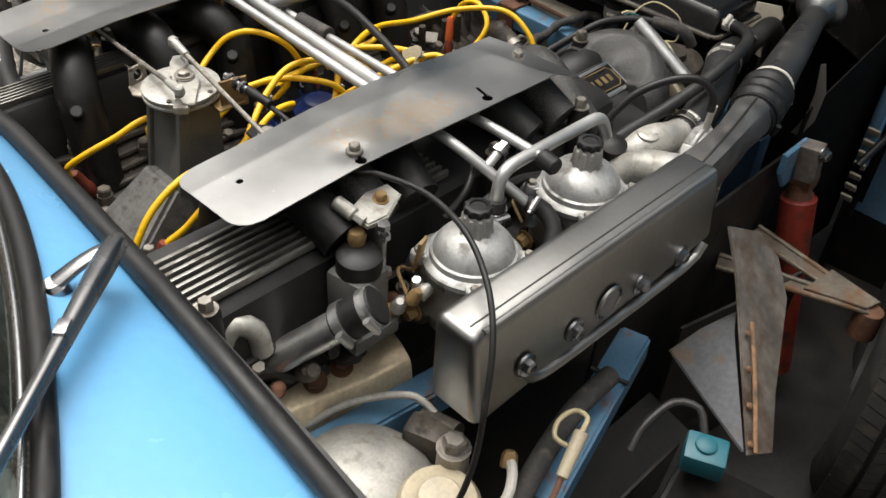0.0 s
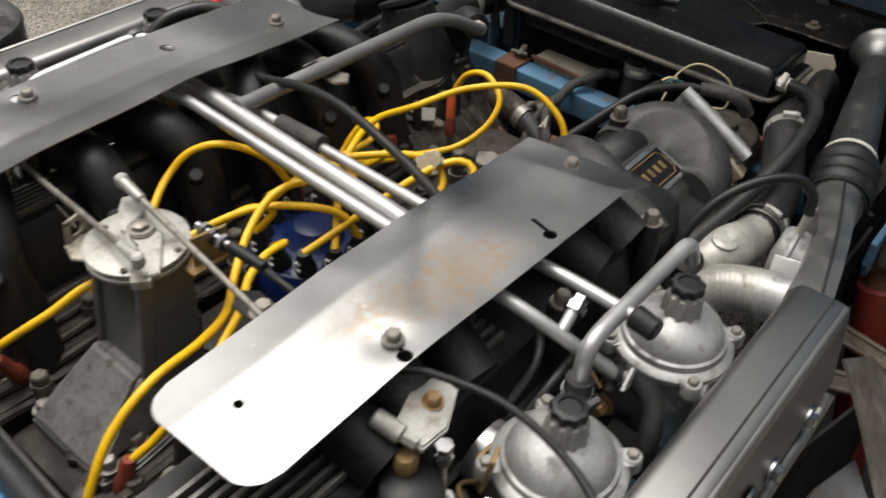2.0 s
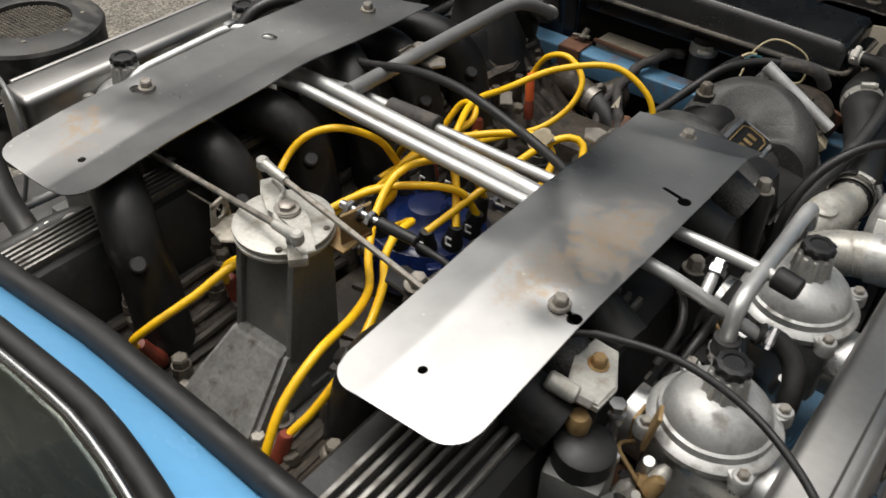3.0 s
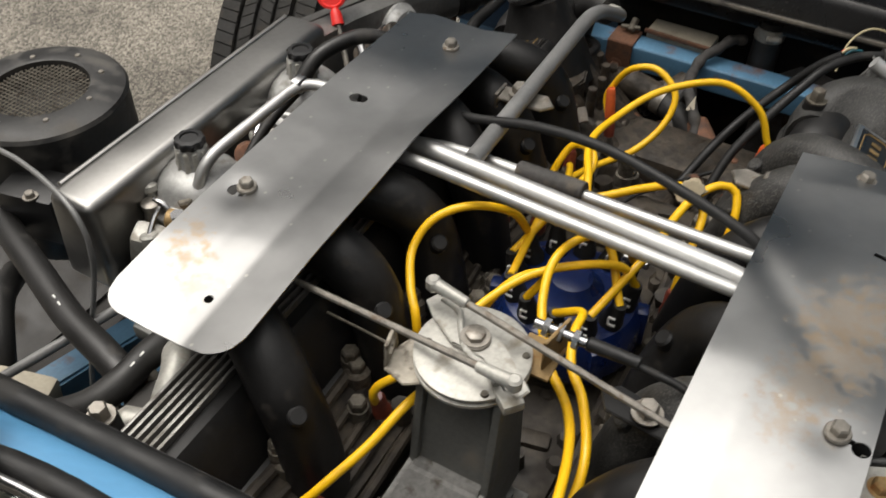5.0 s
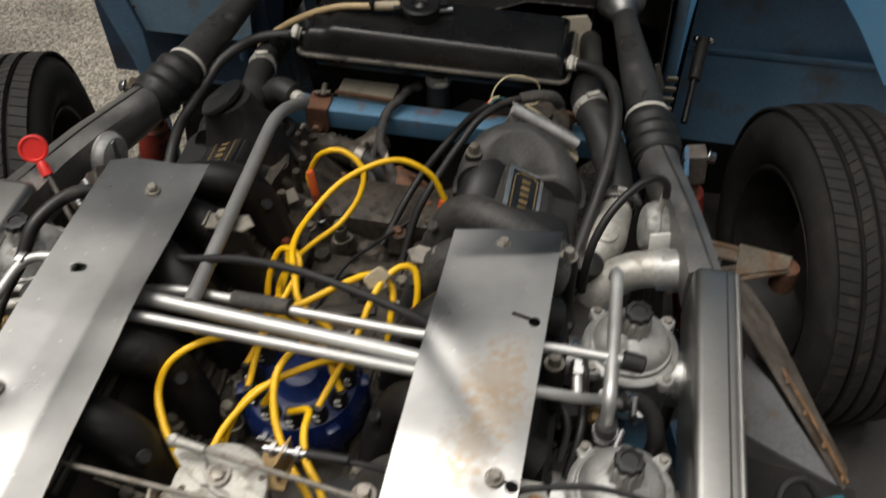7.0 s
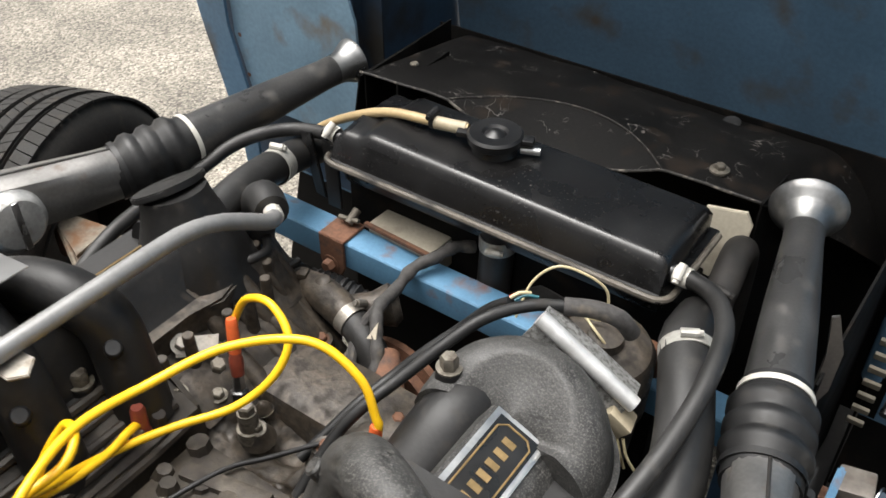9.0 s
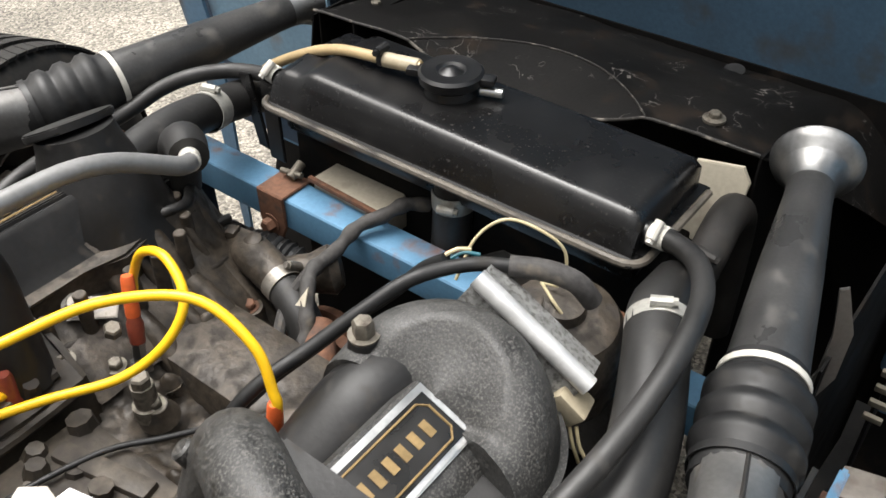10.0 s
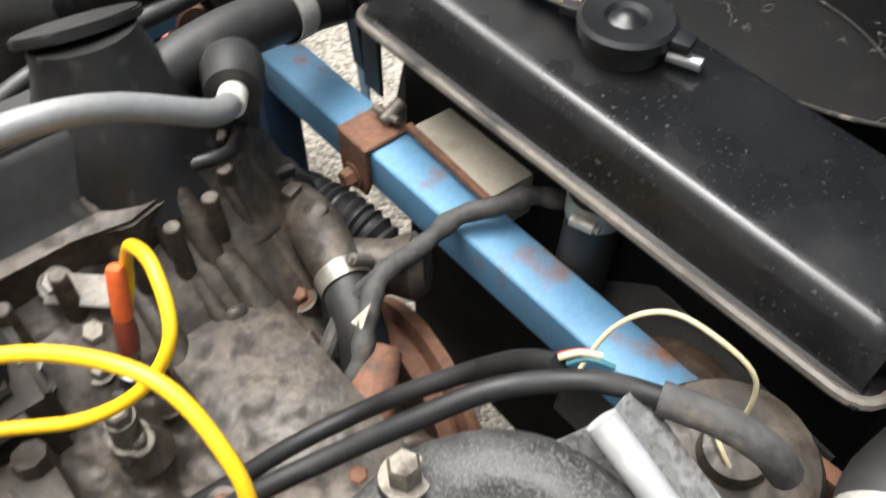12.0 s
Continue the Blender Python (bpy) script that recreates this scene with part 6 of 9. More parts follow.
front_housing(1)
front_housing(-1)


def timing_cover():
    t = thing("timing_cover", "dusty brown timing cover and water pump castings below the rail", "engine casting", (0, 0.45, 0.5))
    bm = B()
    box(bm, (0.0, 0.42, 0.62), (0.34, 0.10, 0.16), 0.02)
    part("cover", bm, M_TAN_CAST, t)
    # dished casting with wandering ribs, pockets and a rolled front lip
    ribs = [((-0.118, 0.30), (-0.060, 0.36), 0.012, 0.008), ((-0.060, 0.36), (-0.046, 0.470), 0.014, 0.007), ((0.020, 0.300), (0.030, 0.400), 0.011, 0.008), ((0.030, 0.400), (0.075, 0.485), 0.013, 0.008),
            ((-0.050, 0.410), (0.030, 0.395), 0.009, 0.006), ((-0.100, 0.440), (-0.050, 0.420), 0.010, 0.009), ((0.060, 0.330), (0.125, 0.350), 0.012, 0.009), ((0.075, 0.420), (0.130, 0.400), 0.010, 0.007), ((-0.02, 0.29), (0.10, 0.30), 0.009, 0.010),
            ((-0.045, 0.470), (0.055, 0.455), 0.012, 0.006), ((-0.020, 0.400), (0.000, 0.470), 0.010, 0.005), ((-0.105, 0.350), (-0.085, 0.440), 0.010, 0.006)]
    pockets = [(-0.085, 0.395, 0.020, 0.014), (-0.012, 0.352, 0.022, 0.012), (0.000, 0.445, 0.024, 0.020), (0.062, 0.372, 0.018, 0.012), (0.100, 0.445, 0.022, 0.014)]

    def relief(u, v):
        x, y = -0.150 + 0.300 * u, 0.275 + 0.225 * v
        z = 0.664 + 0.048 * min(1, max(0, (abs(x) - 0.04) / 0.09)) ** 1.3 - 0.03 * max(0, (v - 0.80) / 0.20) ** 2
        for (ax, ay), (bx, by), h, w in ribs:
            f = max(0, min(1, ((x - ax) * (bx - ax) + (y - ay) * (by - ay)) / ((bx - ax) ** 2 + (by - ay) ** 2)))
            d = math.hypot(x - ax - f * (bx - ax), y - ay - f * (by - ay))
            z += h / (1 + math.exp((d - w) / 0.0016))
        for px, py, r, h in pockets:
            z -= h / (1 + math.exp((math.hypot(x - px, y - py) - r) / 0.0022))
        z += 0.0060 * noise.noise((x * 22, y * 22, 4.0)) + 0.0028 * noise.noise((x * 75, y * 75, 9.0)) + 0.0014 * noise.noise((x * 190, y * 190, 2.0))
        return (x, y, z)
    bm = B()
    sheet(bm, relief, 120, 92, 0.02)
    part("chain_casting", bm, M_TAN_CAST, t, "", 60)
    for x, y, z, r, h, m in ((-0.100, 0.335, 0.690, 0.010, 0.018, M_TAN_CAST), (-0.092, 0.490, 0.640, 0.016, 0.034, M_TAN_CAST), (0.072, 0.43, 0.665, 0.020, 0.030, M_CAST_BLACK),
                             (0.040, 0.35, 0.680, 0.016, 0.028, M_TAN_CAST), (0.100, 0.37, 0.680, 0.015, 0.035, M_TAN_CAST), (0.088, 0.315, 0.690, 0.016, 0.030, M_TAN_CAST), (-0.040, 0.330, 0.680, 0.013, 0.020, M_TAN_CAST)):
        bm = B()
        lathe(bm, (x, y, z), (0.1, -0.1, 1), [(0, r * 1.5), (h * 0.6, r), (h, r * 0.85)], 18)
        part("boss", bm, m, t)
        bm = B()
        hexbolt(bm, (x + 0.1 * h, y - 0.1 * h, z + h - 0.001), (0.1, -0.1, 1), 0.0070, 0.007)
        part("boss_bolt", bm, M_RUST if r > 0.0135 else M_NUT, t)
    bm = B()
    lathe(bm, (-0.02, 0.52, 0.56), (0.1, 1, -0.05), [(0, 0.085), (0.01, 0.09), (0.014, 0.075), (0.02, 0.075), (0.024, 0.09), (0.035, 0.088), (0.036, 0.03)], 40)
    part("fan_pulley", bm, M_RUST, t, "rusty fan pulley")
    return t


timing_cover()
bm = B()
tube(bm, [(0.064, 0.372, 0.716), (0.034, 0.340, 0.712), (0.010, 0.300, 0.716), (-0.012, 0.262, 0.722), (-0.030, 0.205, 0.722), (-0.040, 0.15, 0.722)], 0.0028, 8, 0.008)
solo("thin_wire", bm, M_RUBBER, "thin black wire lying across the dusty valley", "wire", angle=60)


def water_neck():
    t = thing("water_neck", "dusty aluminium coolant neck with clamped rubber hose", "coolant neck", (-0.12, 0.50, 0.68))
    a, b, c = V((-0.165, 0.530, 0.698)), V((-0.115, 0.524, 0.706)), V((-0.062, 0.513, 0.701))
    bm = B()
    tube(bm, [a, b, c], lambda k: 0.019 + 0.005 * math.sin(2.2 * k) - 0.003 * k, 20, 0.005)
    lathe(bm, b + V((0, 0.004, 0.010)), (0, -0.2, 1), [(0, 0.012), (0.012, 0.010), (0.014, 0.007)], 12)
    box(bm, b + V((-0.03, 0.0, 0.015)), (0.012, 0.016, 0.016), 0.003, (0, 0, 20))
    part("neck", bm, M_TAN_CAST, t)
    bm = B()
    tube(bm, [a + V((-0.03, 0.004, -0.004)), a + V((0.008, 0, 0))], 0.0225, 18, 0.008)
    part("rubber_joint", bm, M_HOSE, t, "black rubber joint")
    bm = B()
    clamp_band(bm, a, b - a, 0.0225, 0.010, (0.3, 0, 1))
    part("hose_clip", bm, M_GRIME, t)
    bm = B()
    tube(bm, [c + V((-0.012, 0.003, 0.001)), c, (-0.040, 0.506, 0.694), (-0.018, 0.498, 0.680), (0.0, 0.488, 0.655)], 0.0195, 18, 0.008)
    part("hose", bm, M_HOSE, t)
    bm = B()
    clamp_band(bm, c, (0.97, -0.2, -0.15), 0.0200, 0.015, (-0.5, 0.5, 0.6))
    part("hose_clip", bm, M_BOLT, t)
    bm = B()
    lathe(bm, (-0.075, 0.530, 0.690), (0.5, 0.5, 0.1), [(0, 0.024), (0.03, 0.022), (0.05, 0.028), (0.06, 0.02)], 20)
    part("side_boss", bm, M_TAN_CAST, t)
    bm = B()
    tube(bm, [(-0.22, 0.545, 0.66), (-0.17, 0.562, 0.668), (-0.12, 0.575, 0.662), (-0.085, 0.58, 0.64)], lambda k: 0.020 + 0.002 * math.sin(k * 110), 14, 0.0025)
    part("corrugated_hose", bm, M_RUBBER, t, "black corrugated hose")
    bm = B()
    cyl(bm, (0.000, 0.50, 0.69), (0.055, 0.44, 0.665), 0.017, 0.019, 18, 0.002)
    part("brown_pipe", bm, M_RUST, t, "brown stained pipe")


water_neck()


def tape_loom():
    t = thing("wiring_loom", "wiring loom wrapped in frayed dark tape over the blue rail", "wiring", (-0.03, 0.60, 0.74))
    bm = B()
    tube(bm, [(0.012, 0.668, 0.745), (-0.004, 0.648, 0.750), (-0.018, 0.625, 0.742), (-0.032, 0.600, 0.736), (-0.036, 0.568, 0.722), (-0.028, 0.525, 0.728), (-0.012, 0.500, 0.716), (0.004, 0.480, 0.695), (0.008, 0.46, 0.67)], lambda k: 0.0080 + 0.0012 * math.sin(k * 67) * math.sin(k * 13), 12, 0.004)
    part("loom", bm, M_TAPE, t, angle=60)
    bm = B()
    tube(bm, [(-0.030, 0.53, 0.728), (-0.040, 0.50, 0.70), (-0.030, 0.47, 0.675)], 0.007, 10, 0.006)
    part("loose_end", bm, M_TAPE, t)
    bm = B()
    prism(bm, [(-0.006, -0.010), (0.007, -0.008), (0.002, 0.012)], (-0.012, 0.496, 0.722), (1, 0, 0.2), (0, 0.6, 0.8), 0.0012)
    part("torn_paper", bm, M_BEIGE, t, "torn beige paper scrap")


tape_loom()


# ---- front cross rail ----
def cross_rail():
    t = thing("frame_rail", "pale blue square-section front frame rail with rust chips", "frame rail", (0, 0.605, 0.69))
    bm = B()
    box(bm, (0.03, 0.6205, 0.7015), (0.74, 0.041, 0.041), 0.0045, seg=3)
    part("tube", bm, M_BLUE_FRAME, t)
    # uprights take the rail's blue with shade put into the colour
    for x in (-0.335, 0.395):
        bm = B()
        box(bm, (x, 0.612, 0.49), (0.045, 0.04, 0.42), 0.005)
        part("upright", bm, M_BLUE_SHADE, t)
    b = None
    bm = B()
    prism(bm, [(-0.021, -0.024), (0.021, -0.024), (0.021, 0.022), (-0.021, 0.022)], (-0.163, 0.6205, 0.7225), (1, 0, 0), (0, 1, 0), 0.004, 0.001)
    prism(bm, [(-0.021, -0.020), (-0.014, -0.036), (0.014, -0.036), (0.021, -0.020), (0.021, 0.022), (-0.021, 0.022)], (-0.163, 0.5990, 0.704), (1, 0, 0), (0, 0, 1), 0.004, 0.001)
    br = part("saddle_bracket", bm, M_RUST, t, "rusty saddle bracket")
    bm = B()
    hexbolt(bm, (-0.165, 0.5945, 0.683), (0, -1, 0), 0.009, 0.010)
    part("bracket_bolt", bm, M_RUST, br)
    bm = B()
    cyl(bm, (-0.158, 0.626, 0.732), (-0.158, 0.646, 0.742), 0.006, seg=12)
    cyl(bm, (-0.175, 0.629, 0.735), (-0.145, 0.632, 0.737), 0.0035, seg=10)
    part("bracket_stud", bm, M_NUT, br)


cross_rail()

t = thing("relay_box", "dusty beige flat box resting against the blue rail", "box", (-0.085, 0.66, 0.70))
bm = B()
box(bm, (-0.082, 0.668, 0.712), (0.105, 0.062, 0.046), 0.004, (0, 0, -3))
part("case", bm, M_BEIGE, t)
bm = B()
box(bm, (-0.082, 0.634, 0.7345), (0.112, 0.006, 0.006), 0.001, (0, 0, -3))
part("edge_strip", bm, M_RUST, t)
bm = B()
prism(bm, [(-0.02, 0), (0.018, 0), (0.014, 0.03), (-0.012, 0.034)], (-0.125, 0.698, 0.735), (1, 0, 0), (0, 0.3, 1), 0.002)
part("tab", bm, M_BEIGE, t)


# ---- header tank ----
def header_tank():
    t = thing("header_tank", "long gloss black radiator header tank with seam and dusty top", "radiator tank", (0.03, 0.70, 0.62))
    x0, x1, y0, y1 = -0.187, 0.262, 0.645, 0.772
    zs = 0.818
    bm = B()
    # pressed body: lower deep part, raised shoulder towards the filler end
    nx, ny = 60, 22
    rows = []

    def top(x, y):
        u, v = (x - x0) / (x1 - x0), (y - y0) / (y1 - y0)
        z = 0.862 - 0.009 * u + 0.005 * math.sin(math.pi * min(1, 0.1 + 0.9 * v)) - 0.003 * (1 - v) ** 2
        z -= 0.012 * max(0, min(1, (0.11 - u) / 0.03)) * 0.8
        e = min(x - x0, x1 - x, y - y0, y1 - y)
        r = 0.012
        if e < r:
            z -= r - math.sqrt(max(0, r * r - (r - e) ** 2))
        return z
    grid = [[bm.verts.new((x0 + (x1 - x0) * i / nx, y0 + (y1 - y0) * j / ny, top(x0 + (x1 - x0) * i / nx, y0 + (y1 - y0) * j / ny))) for j in range(ny + 1)] for i in range(nx + 1)]
    for i in range(nx):
        for j in range(ny):
            bm.faces.new((grid[i][j], grid[i + 1][j], grid[i + 1][j + 1], grid[i][j + 1]))
    rim = [grid[i][0] for i in range(nx + 1)] + [grid[nx][j] for j in range(1, ny + 1)] + [grid[i][ny] for i in range(nx - 1, -1, -1)] + [grid[0][j] for j in range(ny - 1, 0, -1)]
    low = [bm.verts.new((v.co.x, v.co.y - (0.009 if v.co.y < y0 + 0.001 else 0), zs)) for v in rim]
    k = len(rim)
    for i in range(k):
        bm.faces.new((rim[i], low[i], low[(i + 1) % k], rim[(i + 1) % k]))
    bm.faces.new(low)
    part("tank", bm, M_BLACK, t, "", 50)
    bm = B()
    prism(bm, [(x0 - 0.010, y0 - 0.008), (x0 - 0.004, y0 - 0.018), (x1 + 0.004, y0 - 0.018), (x1 + 0.010, y0 - 0.008), (x1 + 0.010, y1 + 0.008), (x0 - 0.010, y1 + 0.008)], (0, 0, zs - 0.006), (1, 0, 0), (0, 1, 0), 0.006, 0.002)
    part("seam_flange", bm, M_BLACK, t)
    bm = B()
    tube(bm, bent([(x0 - 0.012, y1, zs - 0.003), (x0 - 0.011, y0 - 0.016, zs - 0.003), (x1 + 0.011, y0 - 0.016, zs - 0.003), (x1 + 0.012, y1, zs - 0.003)], 0.022), 0.0042, 8, smooth=False)
    part("seam_bead", bm, M_SEAM, t, "worn brownish rolled seam edge")
    bm = B()
    box(bm, ((x0 + x1) / 2, 0.705, 0.795), (x1 - x0 - 0.004, 0.105, 0.040), 0.008)
    part("lower_shell", bm, M_BLACK, t)
    bm = B()
    box(bm, ((x0 + x1) / 2, 0.715, 0.56), (x1 - x0 + 0.02, 0.075, 0.44), 0.004)
    part("radiator_core", bm, M_SHROUD, t, "dark radiator core")
    for x, d in ((x0, -1), (x1, 1)):
        bm = B()
        cyl(bm, (x + d * -0.005, 0.662, 0.832), (x + d * 0.028, 0.660, 0.834), 0.0105, seg=16)
        part("spigot", bm, M_BLACK, t)
    f = V((0.007, 0.714, 0.862))
    bm = B()
    lathe(bm, f, (0, 0, 1), [(0, 0.028), (0.008, 0.026), (0.010, 0.029), (0.013, 0.033), (0.022, 0.034), (0.025, 0.031), (0.025, 0.016), (0.022, 0.013), (0.024, 0.009), (0.027, 0.005), (0.0275, 0.0)], 40)
    for a in (20, 200):
        box(bm, f + V((math.cos(math.radians(a)) * 0.038, math.sin(math.radians(a)) * 0.038, 0.018)), (0.018, 0.016, 0.008), 0.003, (0, 0, a))
    part("filler_cap", bm, M_SKIRT, t, "black round pressure cap")
    bm = B()
    cyl(bm, f + V((0.03, 0.01, 0.006)), f + V((0.052, 0.018, 0.006)), 0.005, seg=12)
    part("overflow_spigot", bm, M_ALU_CAST, t)
    return t


header_tank()
t = thing("overflow_hose", "yellowed clear overflow hose running to the black filler cap", "hose", (-0.16, 0.72, 0.86))
bm = B()
tube(bm, [(-0.29, 0.69, 0.775), (-0.249, 0.695, 0.815), (-0.188, 0.700, 0.850), (-0.135, 0.701, 0.870), (-0.082, 0.702, 0.877), (-0.05, 0.705, 0.880), (-0.028, 0.709, 0.880)], 0.0062, 12, 0.008)
part("hose", bm, M_TAN_HOSE, t, angle=60)
bm = B()
cyl(bm, (-0.072, 0.702, 0.878), (-0.030, 0.709, 0.880), 0.0082, 0.008, 14, 0.001)
part("pale_sleeve", bm, M_IVORY, t)
bm = B()
clamp_band(bm, (-0.074, 0.702, 0.878), (1, 0.1, 0.1), 0.0070, 0.006)
part("tie", bm, M_RUBBER, t)


def clipped_hose(label, pts, r, clips, material=None, name="coolant_hose"):
    t = thing(name, label, "hose", tuple(pts[0]), "coolant hoses")
    bm = B()
    tube(bm, pts, r, 18, 0.008)
    part("hose", bm, material or M_HOSE, t, angle=60)
    for p, d, w, m in clips:
        bm = B()
        clamp_band(bm, p, d, r, w, (0.2, -0.6, 0.8))
        part("hose_clip", bm, m, t, "worm-drive hose clip")
    return t


clipped_hose("slim black coolant hose clipped to the tank end", [(0.266, 0.660, 0.834), (0.290, 0.655, 0.838), (0.322, 0.632, 0.846), (0.346, 0.585, 0.852), (0.356, 0.520, 0.848), (0.354, 0.450, 0.832), (0.343, 0.380, 0.812), (0.330, 0.315, 0.795), (0.318, 0.26, 0.78)], 0.0095, [((0.276, 0.659, 0.835), (1, -0.1, 0.1), 0.016, M_WHITE)])
clipped_hose("slim black coolant hose arching from the tank end", [(-0.190, 0.660, 0.833), (-0.235, 0.668, 0.823), (-0.276, 0.657, 0.818), (-0.302, 0.624, 0.817), (-0.325, 0.593, 0.806), (-0.338, 0.555, 0.791), (-0.346, 0.505, 0.782), (-0.350, 0.455, 0.777), (-0.341, 0.399, 0.774), (-0.334, 0.345, 0.755), (-0.33, 0.31, 0.72)], 0.0092, [((-0.203, 0.660, 0.837), (1, 0, -0.2), 0.016, M_WHITE)])
clipped_hose("fat black radiator hose bending down from the tank", [(0.372, 0.385, 0.775), (0.370, 0.43, 0.782), (0.356, 0.49, 0.792), (0.330, 0.555, 0.803), (0.310, 0.600, 0.805), (0.308, 0.622, 0.804), (0.309, 0.645, 0.803)], 0.0275, [((0.372, 0.405, 0.780), (0, 1, 0.2), 0.014, M_ALU_WHITE), ((0.317, 0.587, 0.8045), (-0.42, 0.9, 0.05), 0.014, M_ALU_WHITE)])
clipped_hose("fat black radiator hose beside the coolant cover", [(-0.226, 0.470, 0.812), (-0.234, 0.505, 0.813), (-0.243, 0.550, 0.810), (-0.256, 0.610, 0.796), (-0.262, 0.66, 0.785), (-0.26, 0.71, 0.775)], 0.0225, [((-0.254, 0.605, 0.797), (-0.3, 0.95, -0.2), 0.021, M_ALU_WHITE)])
clipped_hose("short black hose with clip below the header tank", [(0.046, 0.668, 0.79), (0.046, 0.665, 0.75), (0.046, 0.660, 0.70), (0.046, 0.65, 0.66)], 0.0215, [((0.046, 0.6665, 0.772), (0, 0, 1), 0.020, M_ALU_WHITE)])
clipped_hose("black dusty coolant pipe dropping between the tank end and the trumpet", [(0.309, 0.625, 0.8035), (0.310, 0.650, 0.803), (0.310, 0.690, 0.808), (0.304, 0.740, 0.812), (0.300, 0.780, 0.800), (0.300, 0.805, 0.76), (0.30, 0.81, 0.62)], 0.0180, [((0.310, 0.672, 0.806), (0, 1, 0.1), 0.010, M_GRIME)], M_GRIME)
t = thing("tank_bracket", "black steel strap bracket holding the tank end", "bracket", (-0.2, 0.64, 0.74))
bm = B()
prism(bm, [(-0.012, 0), (0.012, 0), (0.016, 0.095), (-0.008, 0.098)], (-0.192, 0.644, 0.735), (1, 0, 0), (-0.1, 0.05, 1), 0.004, 0.001)
prism(bm, [(-0.010, 0), (0.010, 0), (0.05, 0.09), (0.03, 0.095)], (-0.225, 0.650, 0.735), (-1, 0.1, 0), (0.2, 0, 1), 0.004, 0.001)
part("strap", bm, M_BLACK, t)

# ---- shroud over the radiator ----
def shroud():
    t = thing("radiator_shroud", "worn black sheet-metal shroud over the radiator with two bolts", "shroud", (0.05, 0.9, 0.5))
    bm = B()

    def top(u, v):
        x = -0.268 + (0.565 + 0.19 * v) * u - 0.04 * v
        y = 0.795 + 0.035 * u + (0.235 - 0.02 * u) * v
        cx = (x - 0.025) / 0.15
        d = y - 0.795 - 0.035 * u
        fold = 0.085 * max(0.0, 1 - cx * cx)
        z = 0.846 - 0.028 * v * v - 0.010 * u + 0.0012 * math.sin(9 * u + 5 * v)
        z -= 0.42 * max(0.0, fold - d)
        z -= 0.16 * v * max(0.0, (u - 0.82) / 0.18) ** 2 + 0.08 * v * max(0.0, (0.10 - u) / 0.10) ** 2
        z += 0.0022 * noise.noise((x * 16, y * 16, 2.0))
        return (x, y, z)
    sheet(bm, top, 120, 70, 0.0022)
    part("top_sheet", bm, M_SHROUD_TOP, t, "", 12)
    bm = B()
    pts = []
    for k in np.linspace(-1, 1, 41):
        x = 0.025 + 0.15 * k
        d = 0.085 * (1 - k * k)
        v = d / 0.23
        u = (x + 0.268 + 0.04 * v) / (0.565 + 0.19 * v)
        p = top(u, (d + 0.001) / (0.235 - 0.02 * u))
        pts.append((p[0], p[1], p[2] + 0.0006))
    tube(bm, pts, 0.0012, 8, 0.02)
    part("fold_edge", bm, M_SCUFF, t, "scuffed curved fold edge")
    bm = B()
    tube(bm, [top(u, 0.0) for u in np.linspace(0, 1, 60)], 0.0019, 8, 1, smooth=False)
    part("front_edge", bm, M_SCUFF, t)
    bm = B()
    sheet(bm, lambda u, v: (0.297 + 0.13 * v * u, 0.83 + 0.19 * u, 0.834 - 0.03 * u - 0.40 * v), 8, 10, 0.0025)
    part("side_sheet", bm, M_SHROUD, t)
    bm = B()
    sheet(bm, lambda u, v: (-0.268 - 0.02 * v * u, 1.02 - 0.225 * u, 0.838 - 0.10 * v), 8, 6, 0.0025)
    part("side_sheet", bm, M_SHROUD, t)
    for x, h in ((-0.262, 0.055), (-0.205, 0.050)):
        bm = B()
        box(bm, (x, 0.86, 0.843 - h / 2), (0.003, 0.125, h), 0.001)
        part("baffle", bm, M_SHROUD, t)
    bm = B()
    box(bm, (-0.16, 0.925, 0.785), (0.22, 0.003, 0.075), 0.001)
    part("baffle", bm, M_SHROUD, t)
    bm = B()
    sheet(bm, lambda u, v: (-0.30 + 0.80 * u, 1.03 + 0.005 * v, 0.40 + 0.42 * v), 10, 4, 0.003)
    part("front_sheet", bm, M_SHROUD, t)
    bm = B()
    sheet(bm, lambda u, v: (0.43 + 0.02 * u, 0.72 + 0.33 * u, 0.30 + 0.53 * v - 0.12 * (1 - u) * v), 6, 6, 0.003)
    part("bay_side_sheet", bm, M_SHROUD, t)
    for x, y in ((-0.219, 0.857), (0.234, 0.862)):
        bm = B()
        lathe(bm, (x, y, 0.838), (0, 0, 1), [(0, 0.012), (0.003, 0.012), (0.004, 0.009)], 20)
        hexbolt(bm, (x, y, 0.842), (0, 0, 1), 0.0065, 0.006, False)
        part("bolt", bm, M_NUT, t)
    for x, y in ((-0.174, 1.0), (0.195, 1.015)):
        bm = B()
        lathe(bm, (x, y, 0.816), (0, -0.2, 1), [(0, 0.0125), (0.0012, 0.0125), (0.0012, 0.009), (0.0006, 0.0)], 20)
        part("plugged_hole", bm, M_RUBBER, t)
    return t


shroud()
t = thing("air_seal_card", "pale beige foam-board air seal beside the tank end", "panel", (0.26, 0.8, 0.72))
bm = B()
prism(bm, [(-0.030, 0), (0.026, -0.012), (0.030, 0.070), (0.020, 0.085), (-0.026, 0.080)], (0.268, 0.800, 0.742), (1, 0.12, 0), (0, 0.25, 1), 0.008, 0.001)
part("board", bm, M_BEIGE, t)


